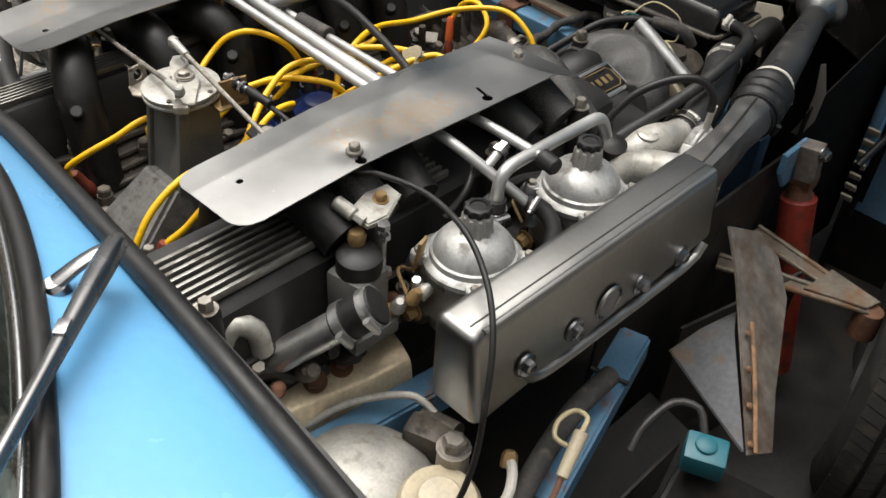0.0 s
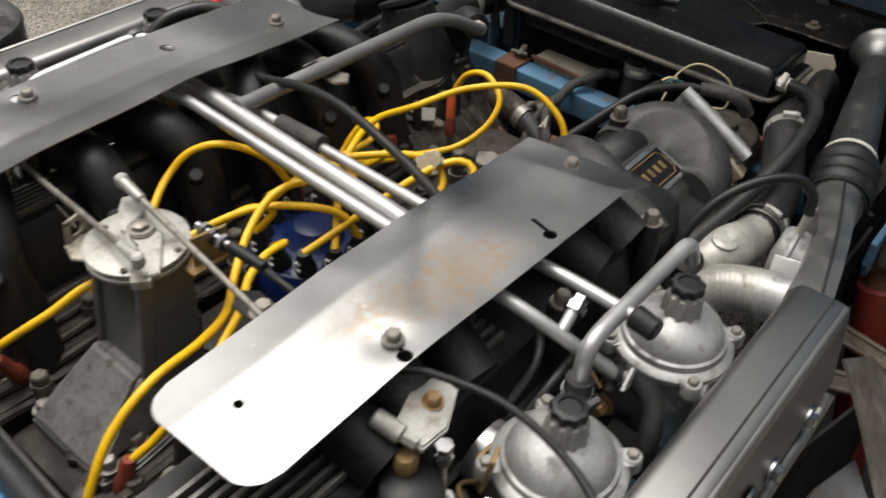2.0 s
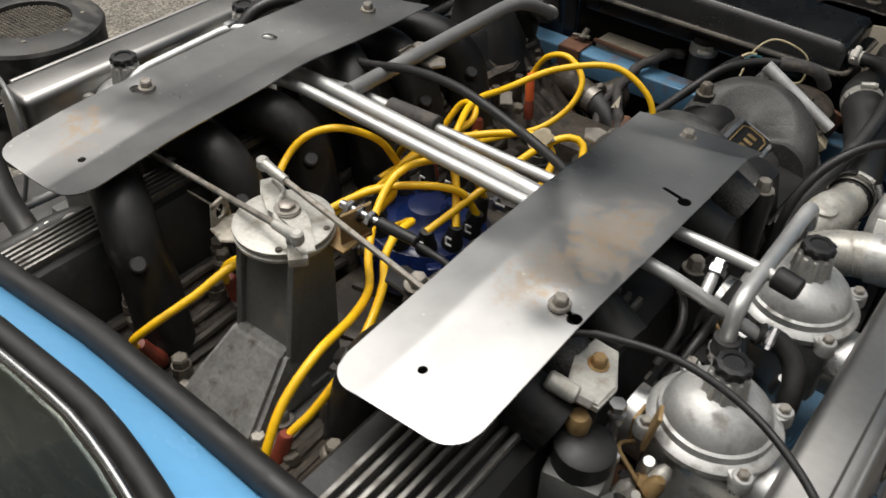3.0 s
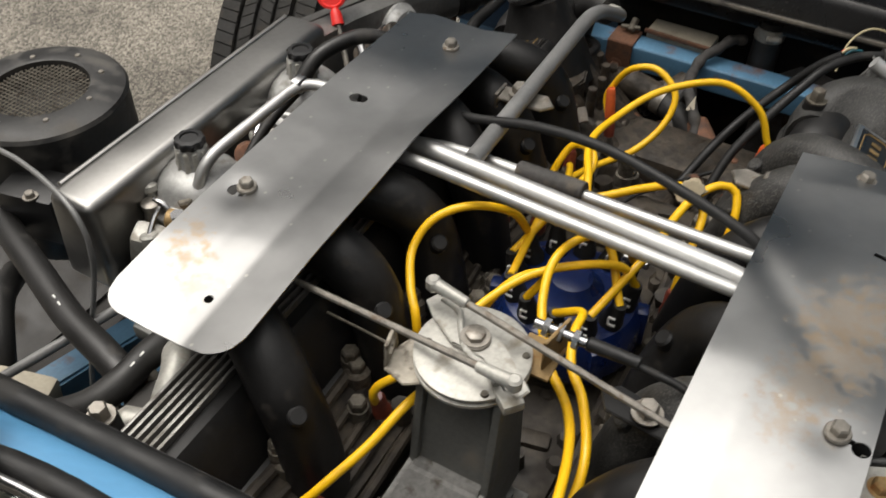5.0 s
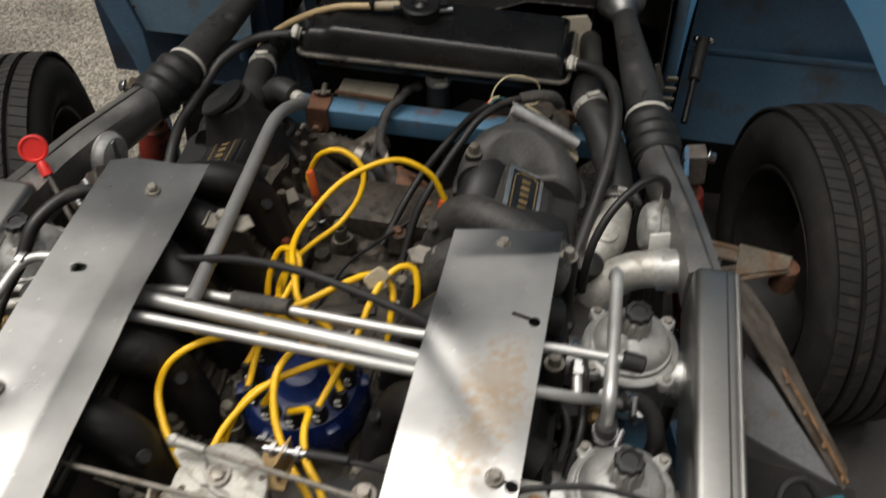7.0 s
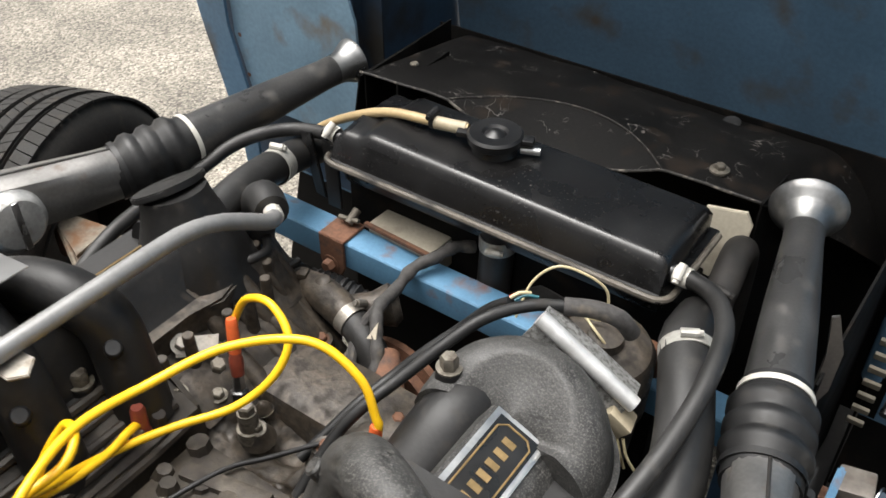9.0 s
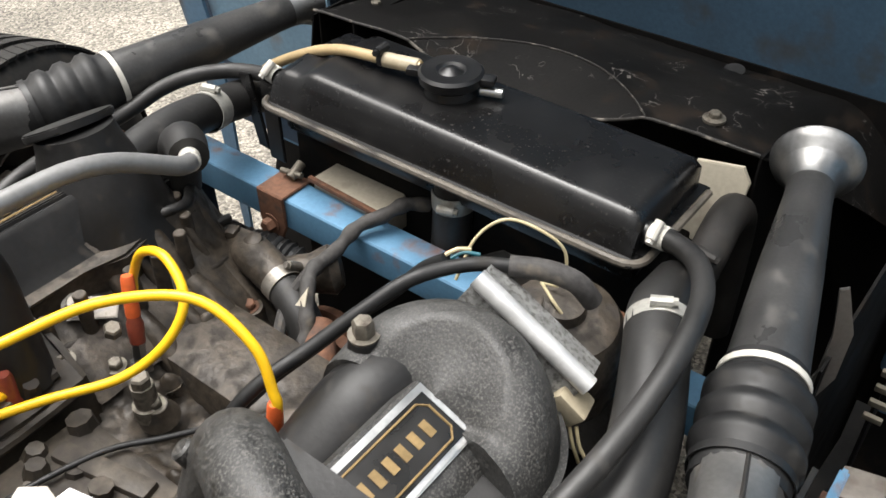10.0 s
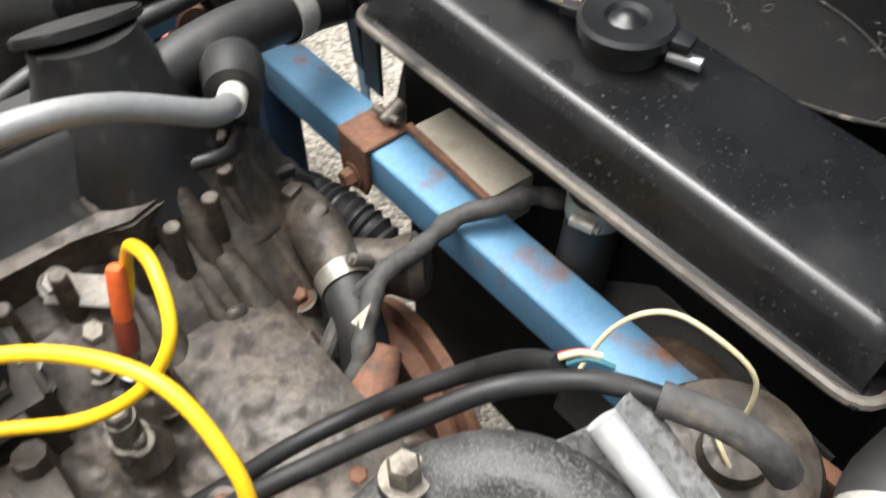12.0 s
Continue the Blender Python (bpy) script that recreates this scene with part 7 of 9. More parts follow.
# ---- intake horns ----
def intake_horn(s, elbow, collar, tip, tilt, label):
    t = thing("intake_horn", label, "air intake", (s * 0.45, 0.4, 0.75), "intake horns")
    e, c, p = V(elbow), V(collar), V(tip)
    d = (p - c).normalized()
    bm = B()
    # sheet duct from the air box to the bellows: square section turning round
    a = V((s * (0.488 if s > 0 else 0.462), 0.204 if s > 0 else 0.190, 0.836))
    nw = 0.75 if s > 0 else 1.0
    stations = [(a, 0.031 * nw, 0.034, 0.25), (a.lerp(e, 0.22) + V((s * 0.004, 0, 0)), 0.028 * nw, 0.036, 0.35), (a.lerp(e, 0.5) + V((s * 0.005, 0, 0.001)), 0.028 * nw, 0.036, 0.45), (a.lerp(e, 0.8), 0.030 * (nw + 1) / 2, 0.035, 0.65), (e, 0.034, 0.034, 1.0)]
    prev = None
    for q, w, h, rd in stations:
        f = (e - a).normalized()
        side = f.cross(V((0, 0, 1))).normalized()
        up = side.cross(f)
        ring = []
        for k in range(24):
            th = 2 * math.pi * k / 24
            cx, cy = math.cos(th), math.sin(th)
            m = max(abs(cx), abs(cy))
            sx, sy = cx / m, cy / m
            ring.append(bm.verts.new(q + side * w * (sx * (1 - rd) + cx * rd) + up * h * (sy * (1 - rd) + cy * rd)))
        if prev:
            for k in range(24):
                bm.faces.new((prev[k], prev[(k + 1) % 24], ring[(k + 1) % 24], ring[k]))
        else:
            bm.faces.new(ring[::-1])
        prev = ring
    bm.faces.new(prev)
    part("duct", bm, M_DUCT, t, "worn grey sheet-metal duct", 40)
    bm = B()
    tube(bm, [a + V((s * 0.010, 0, 0.0335)), a.lerp(e, 0.5) + V((s * 0.008, 0, 0.0375)), e + V((0, 0, 0.034))], 0.0018, 8, 0.02)
    part("duct_seam", bm, M_GRIME, t)
    bm = B()
    f2 = (c - e).normalized()
    ln = (c - e).length
    prof = [(-0.012, 0.0355)]
    for k in range(3):
        prof += [(ln * (0.10 + 0.27 * k), 0.0365), (ln * (0.17 + 0.27 * k), 0.0415), (ln * (0.27 + 0.27 * k), 0.042), (ln * (0.33 + 0.27 * k), 0.037)]
    prof += [(ln * 0.93, 0.0345), (ln + 0.010, 0.034)]
    lathe(bm, e, f2, prof, 40)
    part("bellows", bm, M_RUBBER, t, "black ribbed rubber bellows", 60)
    bm = B()
    clamp_band(bm, c + d * 0.0, d, 0.0345, 0.0065, (s * 0.8, 0, -0.6))
    part("pale_clip", bm, M_WHITE, t, "pale plastic hose clip")
    bm = B()
    clamp_band(bm, e + f2 * 0.002, f2, 0.037, 0.007, (s * 0.9, 0, -0.3))
    part("lower_clip", bm, M_RUBBER, t)
    bm = B()
    L = (p - c).length
    lathe(bm, c, d, [(0, 0.0325), (L * 0.45, 0.0275), (L * 0.8, 0.0218), (L * 0.88, 0.0218)], 40)
    part("trunk", bm, M_HORN, t)
    bm = B()
    fl = 1.0 if s > 0 else 0.55
    lathe(bm, c, d, [(L * 0.87, 0.0218), (L * 0.91, 0.0218 + 0.0022 * fl), (L * 0.945, 0.0218 + 0.0082 * fl), (L * 0.975, 0.0218 + 0.0162 * fl), (L, 0.0218 + 0.0217 * fl), (L + 0.003, 0.0218 + 0.0222 * fl), (L - 0.006, 0.020 + 0.016 * fl), (L * 0.88, 0.020), (L * 0.6, 0.019), (L * 0.6, 0.0)], 44)
    part("flared_mouth", bm, M_MOUTH, t, "dull metal flared trumpet mouth")
    return t


intake_horn(1, (0.428, 0.494, 0.795), (0.408, 0.580, 0.804), (0.346, 0.848, 0.836), 0, "long grey intake trumpet with rubber bellows and flared mouth")
intake_horn(-1, (-0.406, 0.478, 0.800), (-0.374, 0.566, 0.812), (-0.323, 0.842, 0.825), 0, "long grey intake trumpet reaching past the radiator tank")


# ---- front right small parts ----
t = thing("folded_shield", "bright folded metal shield on top of the black housing", "shield plate", (0.24, 0.51, 0.80))
bm = B()
A, Bv = V((0.199, 0.494, 0.862)), V((0.296, 0.500, 0.804))
dr = (Bv - A).normalized()
wv = V((-0.40, -0.38, -0.78))
wv = (wv - dr * wv.dot(dr)).normalized()
nv = dr.cross(wv)
prism(bm, [(0, 0), (0.118, 0), (0.118, 0.046), (0, 0.046)], A, dr, wv, 0.0025)
prism(bm, [(0, 0), (0.118, 0), (0.118, 0.034), (0, 0.034)], A, dr, (V((0.25, 0.85, -0.5)) - dr * V((0.25, 0.85, -0.5)).dot(dr)).normalized(), 0.0025)
part("folded_sheet", bm, M_SHIELD_FACE, t, "speckled scraped sheet", 40)
bm = B()
tube(bm, [A - dr * 0.001, Bv + dr * 0.007], 0.0085, 16, 0.05)
part("rolled_edge", bm, M_FOIL, t, "bright rolled edge", 60)
bm = B()
box(bm, Bv + wv * 0.025 + V((0.004, 0.006, -0.006)), (0.03, 0.025, 0.022), 0.003, (0, 40, 10))
part("connector", bm, M_IVORY, t)
for k in (-0.006, 0.002, 0.009):
    bm = B()
    q = Bv + wv * 0.03 + V((0.01 + k, 0.0, -0.016))
    tube(bm, [q, q + V((0.008, -0.004, -0.018)), q + V((0.012 + k, -0.002, -0.038))], 0.0016, 8, 0.006)
    part("short_wire", bm, M_WIRE_TAN, t)

t = thing("electric_motor", "round grimy electric fan motor with loose tan wire", "motor", (0.225, 0.59, 0.74))
bm = B()
lathe(bm, (0.232, 0.580, 0.695), (0.05, -0.10, 1), [(0, 0.055), (0.078, 0.055), (0.090, 0.049), (0.096, 0.034), (0.096, 0.020), (0.106, 0.018), (0.108, 0.0)], 32)
part("can", bm, M_TAN_CAST, t)
bm = B()
box(bm, (0.262, 0.615, 0.742), (0.055, 0.012, 0.055), 0.002, (0, 25, 20))
part("rusty_bracket", bm, M_RUST, t)
bm = B()
hexbolt(bm, (0.258, 0.606, 0.752), (0, -0.7, 0.7), 0.007, 0.008)
part("bolt", bm, M_NUT, t)
bm = B()
tube(bm, [(0.158, 0.520, 0.820), (0.160, 0.545, 0.850), (0.178, 0.562, 0.868), (0.206, 0.572, 0.864), (0.228, 0.578, 0.848), (0.230, 0.575, 0.815), (0.210, 0.575, 0.806)], 0.0015, 8, 0.005)
part("tan_wire", bm, M_WIRE_TAN, t, "loose tan wire loop")
bm = B()
tube(bm, [(0.210, 0.575, 0.806), (0.232, 0.560, 0.806), (0.246, 0.560, 0.792), (0.250, 0.570, 0.768)], 0.0015, 8, 0.005)
part("tan_wire", bm, M_WIRE_TAN, t)

for k, pts in enumerate(([(0.066, 0.28, 0.72), (0.076, 0.325, 0.765), (0.088, 0.353, 0.790), (0.105, 0.398, 0.806), (0.127, 0.438, 0.830), (0.148, 0.475, 0.848), (0.176, 0.510, 0.853), (0.205, 0.530, 0.853), (0.238, 0.545, 0.850)],
                         [(0.020, 0.33, 0.690), (0.032, 0.365, 0.708), (0.045, 0.399, 0.728), (0.060, 0.440, 0.743), (0.081, 0.466, 0.768), (0.108, 0.495, 0.796), (0.136, 0.503, 0.832), (0.160, 0.505, 0.854)])):
    t = thing("sheathed_cable", "black sheathed wiring cable crossing the front of the engine" if k == 0 else "black sheathed cable ending in bare coloured wires", "cable", (0.1, 0.45, 0.84), "sheathed cables")
    bm = B()
    tube(bm, pts, 0.0062, 12, 0.008)
    part("sheath", bm, M_RUBBER, t, angle=60)
    if k == 0:
        bm = B()
        tube(bm, [(0.205, 0.530, 0.853), (0.232, 0.543, 0.853), (0.255, 0.552, 0.846), (0.266, 0.562, 0.825)], 0.0092, 14, 0.006)
        part("tape_wrap", bm, M_TAPE, t)
    else:
        for j, m in enumerate((M_RED_PLASTIC, M_WIRE_TAN, M_TEAL)):
            bm = B()
            q = V((0.158, 0.504, 0.854)) + V((0.004 * j - 0.004, 0.002 * j, 0.003 * (j % 2)))
            tube(bm, [q, q + V((0.006, 0.008, 0.004)), q + V((0.010 + 0.004 * j, 0.016, 0.002))], 0.0018, 8, 0.004)
            part("bare_wire", bm, m, t)


def coolant_elbow():
    t = thing("thermostat_elbow", "cast aluminium coolant elbow with clip beside the intake", "coolant elbow", (0.36, 0.32, 0.76))
    bm = B()
    tube(bm, [(0.338, 0.285, 0.750), (0.354, 0.305, 0.772), (0.364, 0.335, 0.780), (0.371, 0.372, 0.778), (0.372, 0.405, 0.776)], lambda k: 0.026 + 0.005 * math.exp(-((k - 0.4) / 0.2) ** 2), 22, 0.007)
    lathe(bm, (0.36, 0.315, 0.790), (0.1, -0.1, 1), [(0, 0.018), (0.016, 0.016), (0.018, 0.012)], 18)
    part("elbow", bm, M_ALU_WHITE, t)
    bm = B()
    clamp_band(bm, (0.372, 0.392, 0.783), (0, 1, -0.3), 0.030, 0.013, (0.8, 0, 0.5))
    part("clip", bm, M_CHROME, t)
    bm = B()
    lathe(bm, (0.335, 0.262, 0.765), (0.2, -0.2, 1), [(0, 0.022), (0.04, 0.020), (0.044, 0.011), (0.046, 0.0)], 20)
    part("sender", bm, M_GRIME, t)


coolant_elbow()
t = thing("warm_air_hose", "silvery ribbed warm-air hose bending into the air box", "hose", (0.38, 0.25, 0.76))
bm = B()
tube(bm, [(0.352, 0.225, 0.715), (0.362, 0.240, 0.755), (0.385, 0.256, 0.782), (0.420, 0.264, 0.795), (0.452, 0.262, 0.802)], lambda k: 0.0265 + 0.0005 * math.sin(k * 210), 26, 0.0018)
part("hose", bm, M_ALU_WHITE, t, angle=60)
bm = B()
tube(bm, [(0.434, 0.263, 0.798), (0.470, 0.262, 0.806)], 0.0290, 26, 0.01)
part("collar", bm, M_ALU_POL, t)
t = thing("vacuum_capsule", "round aluminium vacuum capsule on the intake duct", "capsule", (0.43, 0.33, 0.80))
bm = B()
lathe(bm, (0.408, 0.340, 0.800), (1, 0.12, -0.1), [(0, 0.006), (0.003, 0.030), (0.008, 0.035), (0.012, 0.036), (0.015, 0.039), (0.019, 0.039), (0.022, 0.036), (0.045, 0.033)], 36)
part("capsule", bm, M_ALU_POL, t)
bm = B()
cyl(bm, (0.430, 0.342, 0.834), (0.433, 0.343, 0.874), 0.005, seg=12)
part("stub", bm, M_WHITE, t)
bm = B()
box(bm, (0.436, 0.306, 0.806), (0.030, 0.004, 0.032), 0.001, (-15, 0, 15))
part("paper_label", bm, M_PAPER, t, "plain white paper label")
simple_hose("vacuum_hose", "thin black vacuum hose looping to the capsule", "hose", [(0.433, 0.336, 0.868), (0.430, 0.336, 0.892), (0.412, 0.326, 0.910), (0.385, 0.302, 0.908), (0.358, 0.268, 0.890), (0.342, 0.240, 0.860), (0.337, 0.224, 0.825), (0.336, 0.215, 0.785)], 0.0058, M_RUBBER, 12)
t = thing("vacuum_capsule", "round aluminium vacuum capsule on the intake duct", "capsule", (-0.43, 0.33, 0.80))
bm = B()
lathe(bm, (-0.392, 0.328, 0.812), (-1, 0.12, -0.1), [(0, 0.006), (0.003, 0.030), (0.008, 0.035), (0.012, 0.036), (0.015, 0.039), (0.019, 0.039), (0.022, 0.036), (0.045, 0.033)], 36)
part("capsule", bm, M_ALU_POL, t)
bm = B()
box(bm, (-0.3905, 0.328, 0.812), (0.003, 0.008, 0.066), 0.001)
part("bar", bm, M_CHROME, t)

t = thing("fan_motor", "brown rusted fan motor on a grey plate behind the rail", "fan motor", (0.15, 0.70, 0.6))
bm = B()
prism(bm, [(-0.105, -0.12), (0.10, -0.12), (0.11, 0.075), (-0.05, 0.098), (-0.10, 0.06)], (0.155, 0.668, 0.625), (1, 0, 0), (0, 0.12, 1), 0.003, 0.001)
part("cowl_plate", bm, M_DUCT, t, "dull grey cowl plate")
bm = B()
lathe(bm, (0.165, 0.664, 0.640), (0.0, -1, 0.15), [(0, 0.062), (0.012, 0.062), (0.016, 0.055), (0.017, 0.028), (0.028, 0.026), (0.030, 0.0)], 40)
part("motor_can", bm, M_DISC, t, "brown rusted motor can")

t = thing("cast_arm", "thin pale grey bracket arm below the trumpet", "bracket", (0.43, 0.73, 0.70))
bm = B()
prism(bm, [(0.0, 0.0), (0.016, -0.004), (0.030, 0.030), (0.030, 0.085), (0.012, 0.135), (0.004, 0.132), (0.014, 0.080), (0.014, 0.036)], (0.412, 0.728, 0.660), (0.9, 0.4, 0), (0, 0.1, 1), 0.004, 0.001)
part("arm", bm, M_DUCT, t)


# ---- pipes and fittings round the carburettors ----
def fuel_pipe(s):
    t = thing("fuel_pipe", "bent silver fuel pipe running beside the carburettors", "pipe", (s * 0.375, 0.05, 0.86), "fuel pipes")
    bm = B()
    if s > 0:
        pts = [(0.378, -0.040, 0.860), (0.376, -0.034, 0.908), (0.375, 0.060, 0.907), (0.373, 0.160, 0.903), (0.373, 0.180, 0.865)]
    else:
        pts = [(-0.386, -0.128, 0.835), (-0.376, -0.112, 0.892), (-0.358, 0.046, 0.908), (-0.290, 0.056, 0.900)]
    pipe(bm, pts, 0.0080 if s > 0 else 0.0066, 0.028, 16)
    part("pipe", bm, M_TUBE, t, angle=60)
    bm = B()
    e = V(pts[0])
    tube(bm, [e + V((0, 0, 0.012)), e, e + V((0, 0.004, -0.05))], 0.0125, 16, 0.01)
    part("rubber_sleeve", bm, M_HOSE, t)
    bm = B()
    clamp_band(bm, e + V((0, 0, -0.006)), (0, 0.05, -1), 0.0128, 0.010, (s, -0.3, 0))
    part("clip", bm, M_CHROME, t)
    if s < 0:
        bm = B()
        lathe(bm, (-0.358, 0.040, 0.907), (0.1, 1, 0.1), [(-0.010, 0.008), (-0.008, 0.0095), (0.004, 0.0095), (0.006, 0.008)], 6)
        part("union_nut", bm, M_CHROME, t)


fuel_pipe(1)
fuel_pipe(-1)
clipped_hose("short black fuel hose curving down behind the carburettor", [(0.392, 0.000, 0.856), (0.412, 0.012, 0.848), (0.432, 0.008, 0.832), (0.442, -0.010, 0.808), (0.440, -0.015, 0.77)], 0.0105, [((0.400, 0.005, 0.852), (1, 0.4, -0.4), 0.010, M_CHROME)], name="fuel_hose")
simple_hose("fuel_hose", "thick black hose lying over the carburettor", "hose", [(-0.385, 0.062, 0.875), (-0.375, 0.100, 0.905), (-0.350, 0.150, 0.912), (-0.320, 0.175, 0.900), (-0.30, 0.19, 0.88)], 0.0095, M_HOSE, 14)
simple_hose("fuel_hose", "slim black hose dropping beside the carburettor", "hose", [(-0.365, 0.045, 0.895), (-0.375, 0.00, 0.875), (-0.378, -0.04, 0.850), (-0.372, -0.08, 0.82)], 0.0065, M_HOSE, 12)
simple_hose("fuel_hose", "slim black hose beneath the crossing pipes", "hose", [(0.345, 0.085, 0.83), (0.350, 0.03, 0.850), (0.352, -0.03, 0.848), (0.345, -0.07, 0.82), (0.338, -0.10, 0.79)], 0.0052, M_HOSE, 12)
simple_hose("vacuum_hose", "thin black hose disappearing beneath the heat shield", "hose", [(0.285, -0.01, 0.885), (0.318, -0.02, 0.882), (0.336, -0.045, 0.865), (0.332, -0.075, 0.835)], 0.0042, M_HOSE, 10)


def dipstick():
    t = thing("dipstick", "engine dipstick with a bright red plastic loop handle", "dipstick", (-0.40, 0.20, 0.8))
    p = V((-0.452, 0.238, 0.890))
    q = V((-0.405, 0.195, 0.825))
    d = (p - q).normalized()
    bm = B()
    cyl(bm, q - d * 0.06, p - d * 0.02, 0.004, seg=10)
    part("rod", bm, M_BOLT, t)
    bm = B()
    lathe(bm, p - d * 0.034, d, [(0, 0.0085), (0.016, 0.0075), (0.022, 0.005)], 14)
    n = V((0.35, -0.75, 0.55)).normalized()
    lathe(bm, p + d * 0.008 - n * 0.003, n, [(0, 0.020), (0.006, 0.020), (0.007, 0.017), (0.0045, 0.015), (0.0045, 0.0)], 30)
    part("handle", bm, M_RED_PLASTIC, t, "red plastic handle")


dipstick()


def linkage(s):
    t = thing("throttle_linkage", "pale alloy throttle linkage with brass pivots beside the carburettor", "linkage", (s * 0.32, -0.19, 0.78), "throttle linkages")
    bm = B()
    prism(bm, [(-0.016, -0.030), (0.014, -0.034), (0.022, -0.006), (0.012, 0.034), (-0.010, 0.038), (-0.020, 0.010)], (s * 0.312, -0.170, 0.884), (s, 0.25, -0.15), (-0.25 * s, 1, 0) if s > 0 else (0.25, 1, 0), 0.009 * s, 0.002)
    part("lever", bm, M_ALU_WHITE, t)
    bm = B()
    lathe(bm, (s * 0.311, -0.160, 0.892), (0.1 * s, 0, 1), [(0, 0.0095), (0.002, 0.0095)], 20)
    hexbolt(bm, (s * 0.311, -0.160, 0.894), (0.1 * s, 0, 1), 0.0072, 0.008, False)
    part("brass_bolt", bm, M_BRASS, t)
    bm = B()
    cyl(bm, (s * 0.290, -0.208, 0.902), (s * 0.316, -0.202, 0.894), 0.0085, seg=16, bev=0.002)
    cyl(bm, (s * 0.316, -0.202, 0.894), (s * 0.328, -0.199, 0.891), 0.006, seg=6)
    part("ball_end", bm, M_ALU_WHITE, t)
    bm = B()
    cyl(bm, (s * 0.345, -0.185, 0.885), (s * 0.350, -0.192, 0.815), 0.0035, seg=10)
    for z in (0.885, 0.872, 0.822):
        lathe(bm, (s * (0.345 + (0.885 - z) * 0.07), -0.186, z), (0, 0, 1), [(0, 0.0075), (0.007, 0.0075)], 6)
    part("screw_rod", bm, M_CHROME, t)
    bm = B()
    box(bm, (s * 0.335, -0.215, 0.800), (0.052, 0.050, 0.075), 0.006, (0, 0, 10))
    box(bm, (s * 0.345, -0.222, 0.765), (0.065, 0.065, 0.02), 0.004)
    part("pedestal", bm, M_GREY_CAST, t)
    bm = B()
    lathe(bm, (s * 0.335, -0.213, 0.836), (0.05, 0, 1), [(0, 0.026), (0.022, 0.026), (0.026, 0.020)], 24)
    part("spring_drum", bm, M_RUBBER, t)
    bm = B()
    lathe(bm, (s * 0.322, -0.205, 0.862), (0, 0, 1), [(0, 0.010), (0.010, 0.011), (0.016, 0.008)], 16)
    part("brass_pivot", bm, M_BRASS, t)
    bm = B()
    box(bm, (s * 0.366, -0.150, 0.842), (0.004, 0.018, 0.045), 0.001, (0, 10, 20))
    part("brass_tab", bm, M_BRASS, t)
    for i in range(6):
        bm = B()
        a = V((s * (0.362 + 0.012 * (i % 3)), -0.190 + 0.018 * (i // 2) * 0.6, 0.775 + 0.014 * (i % 3)))
        lathe(bm, a, (0.3 * s, -0.4 + 0.3 * i, 0.8), [(0, 0.009), (0.012, 0.008), (0.018, 0.0045)], 12)
        part("screw_boss", bm, M_ALU_WHITE if i % 2 else M_BRASS, t)


linkage(1)
linkage(-1)


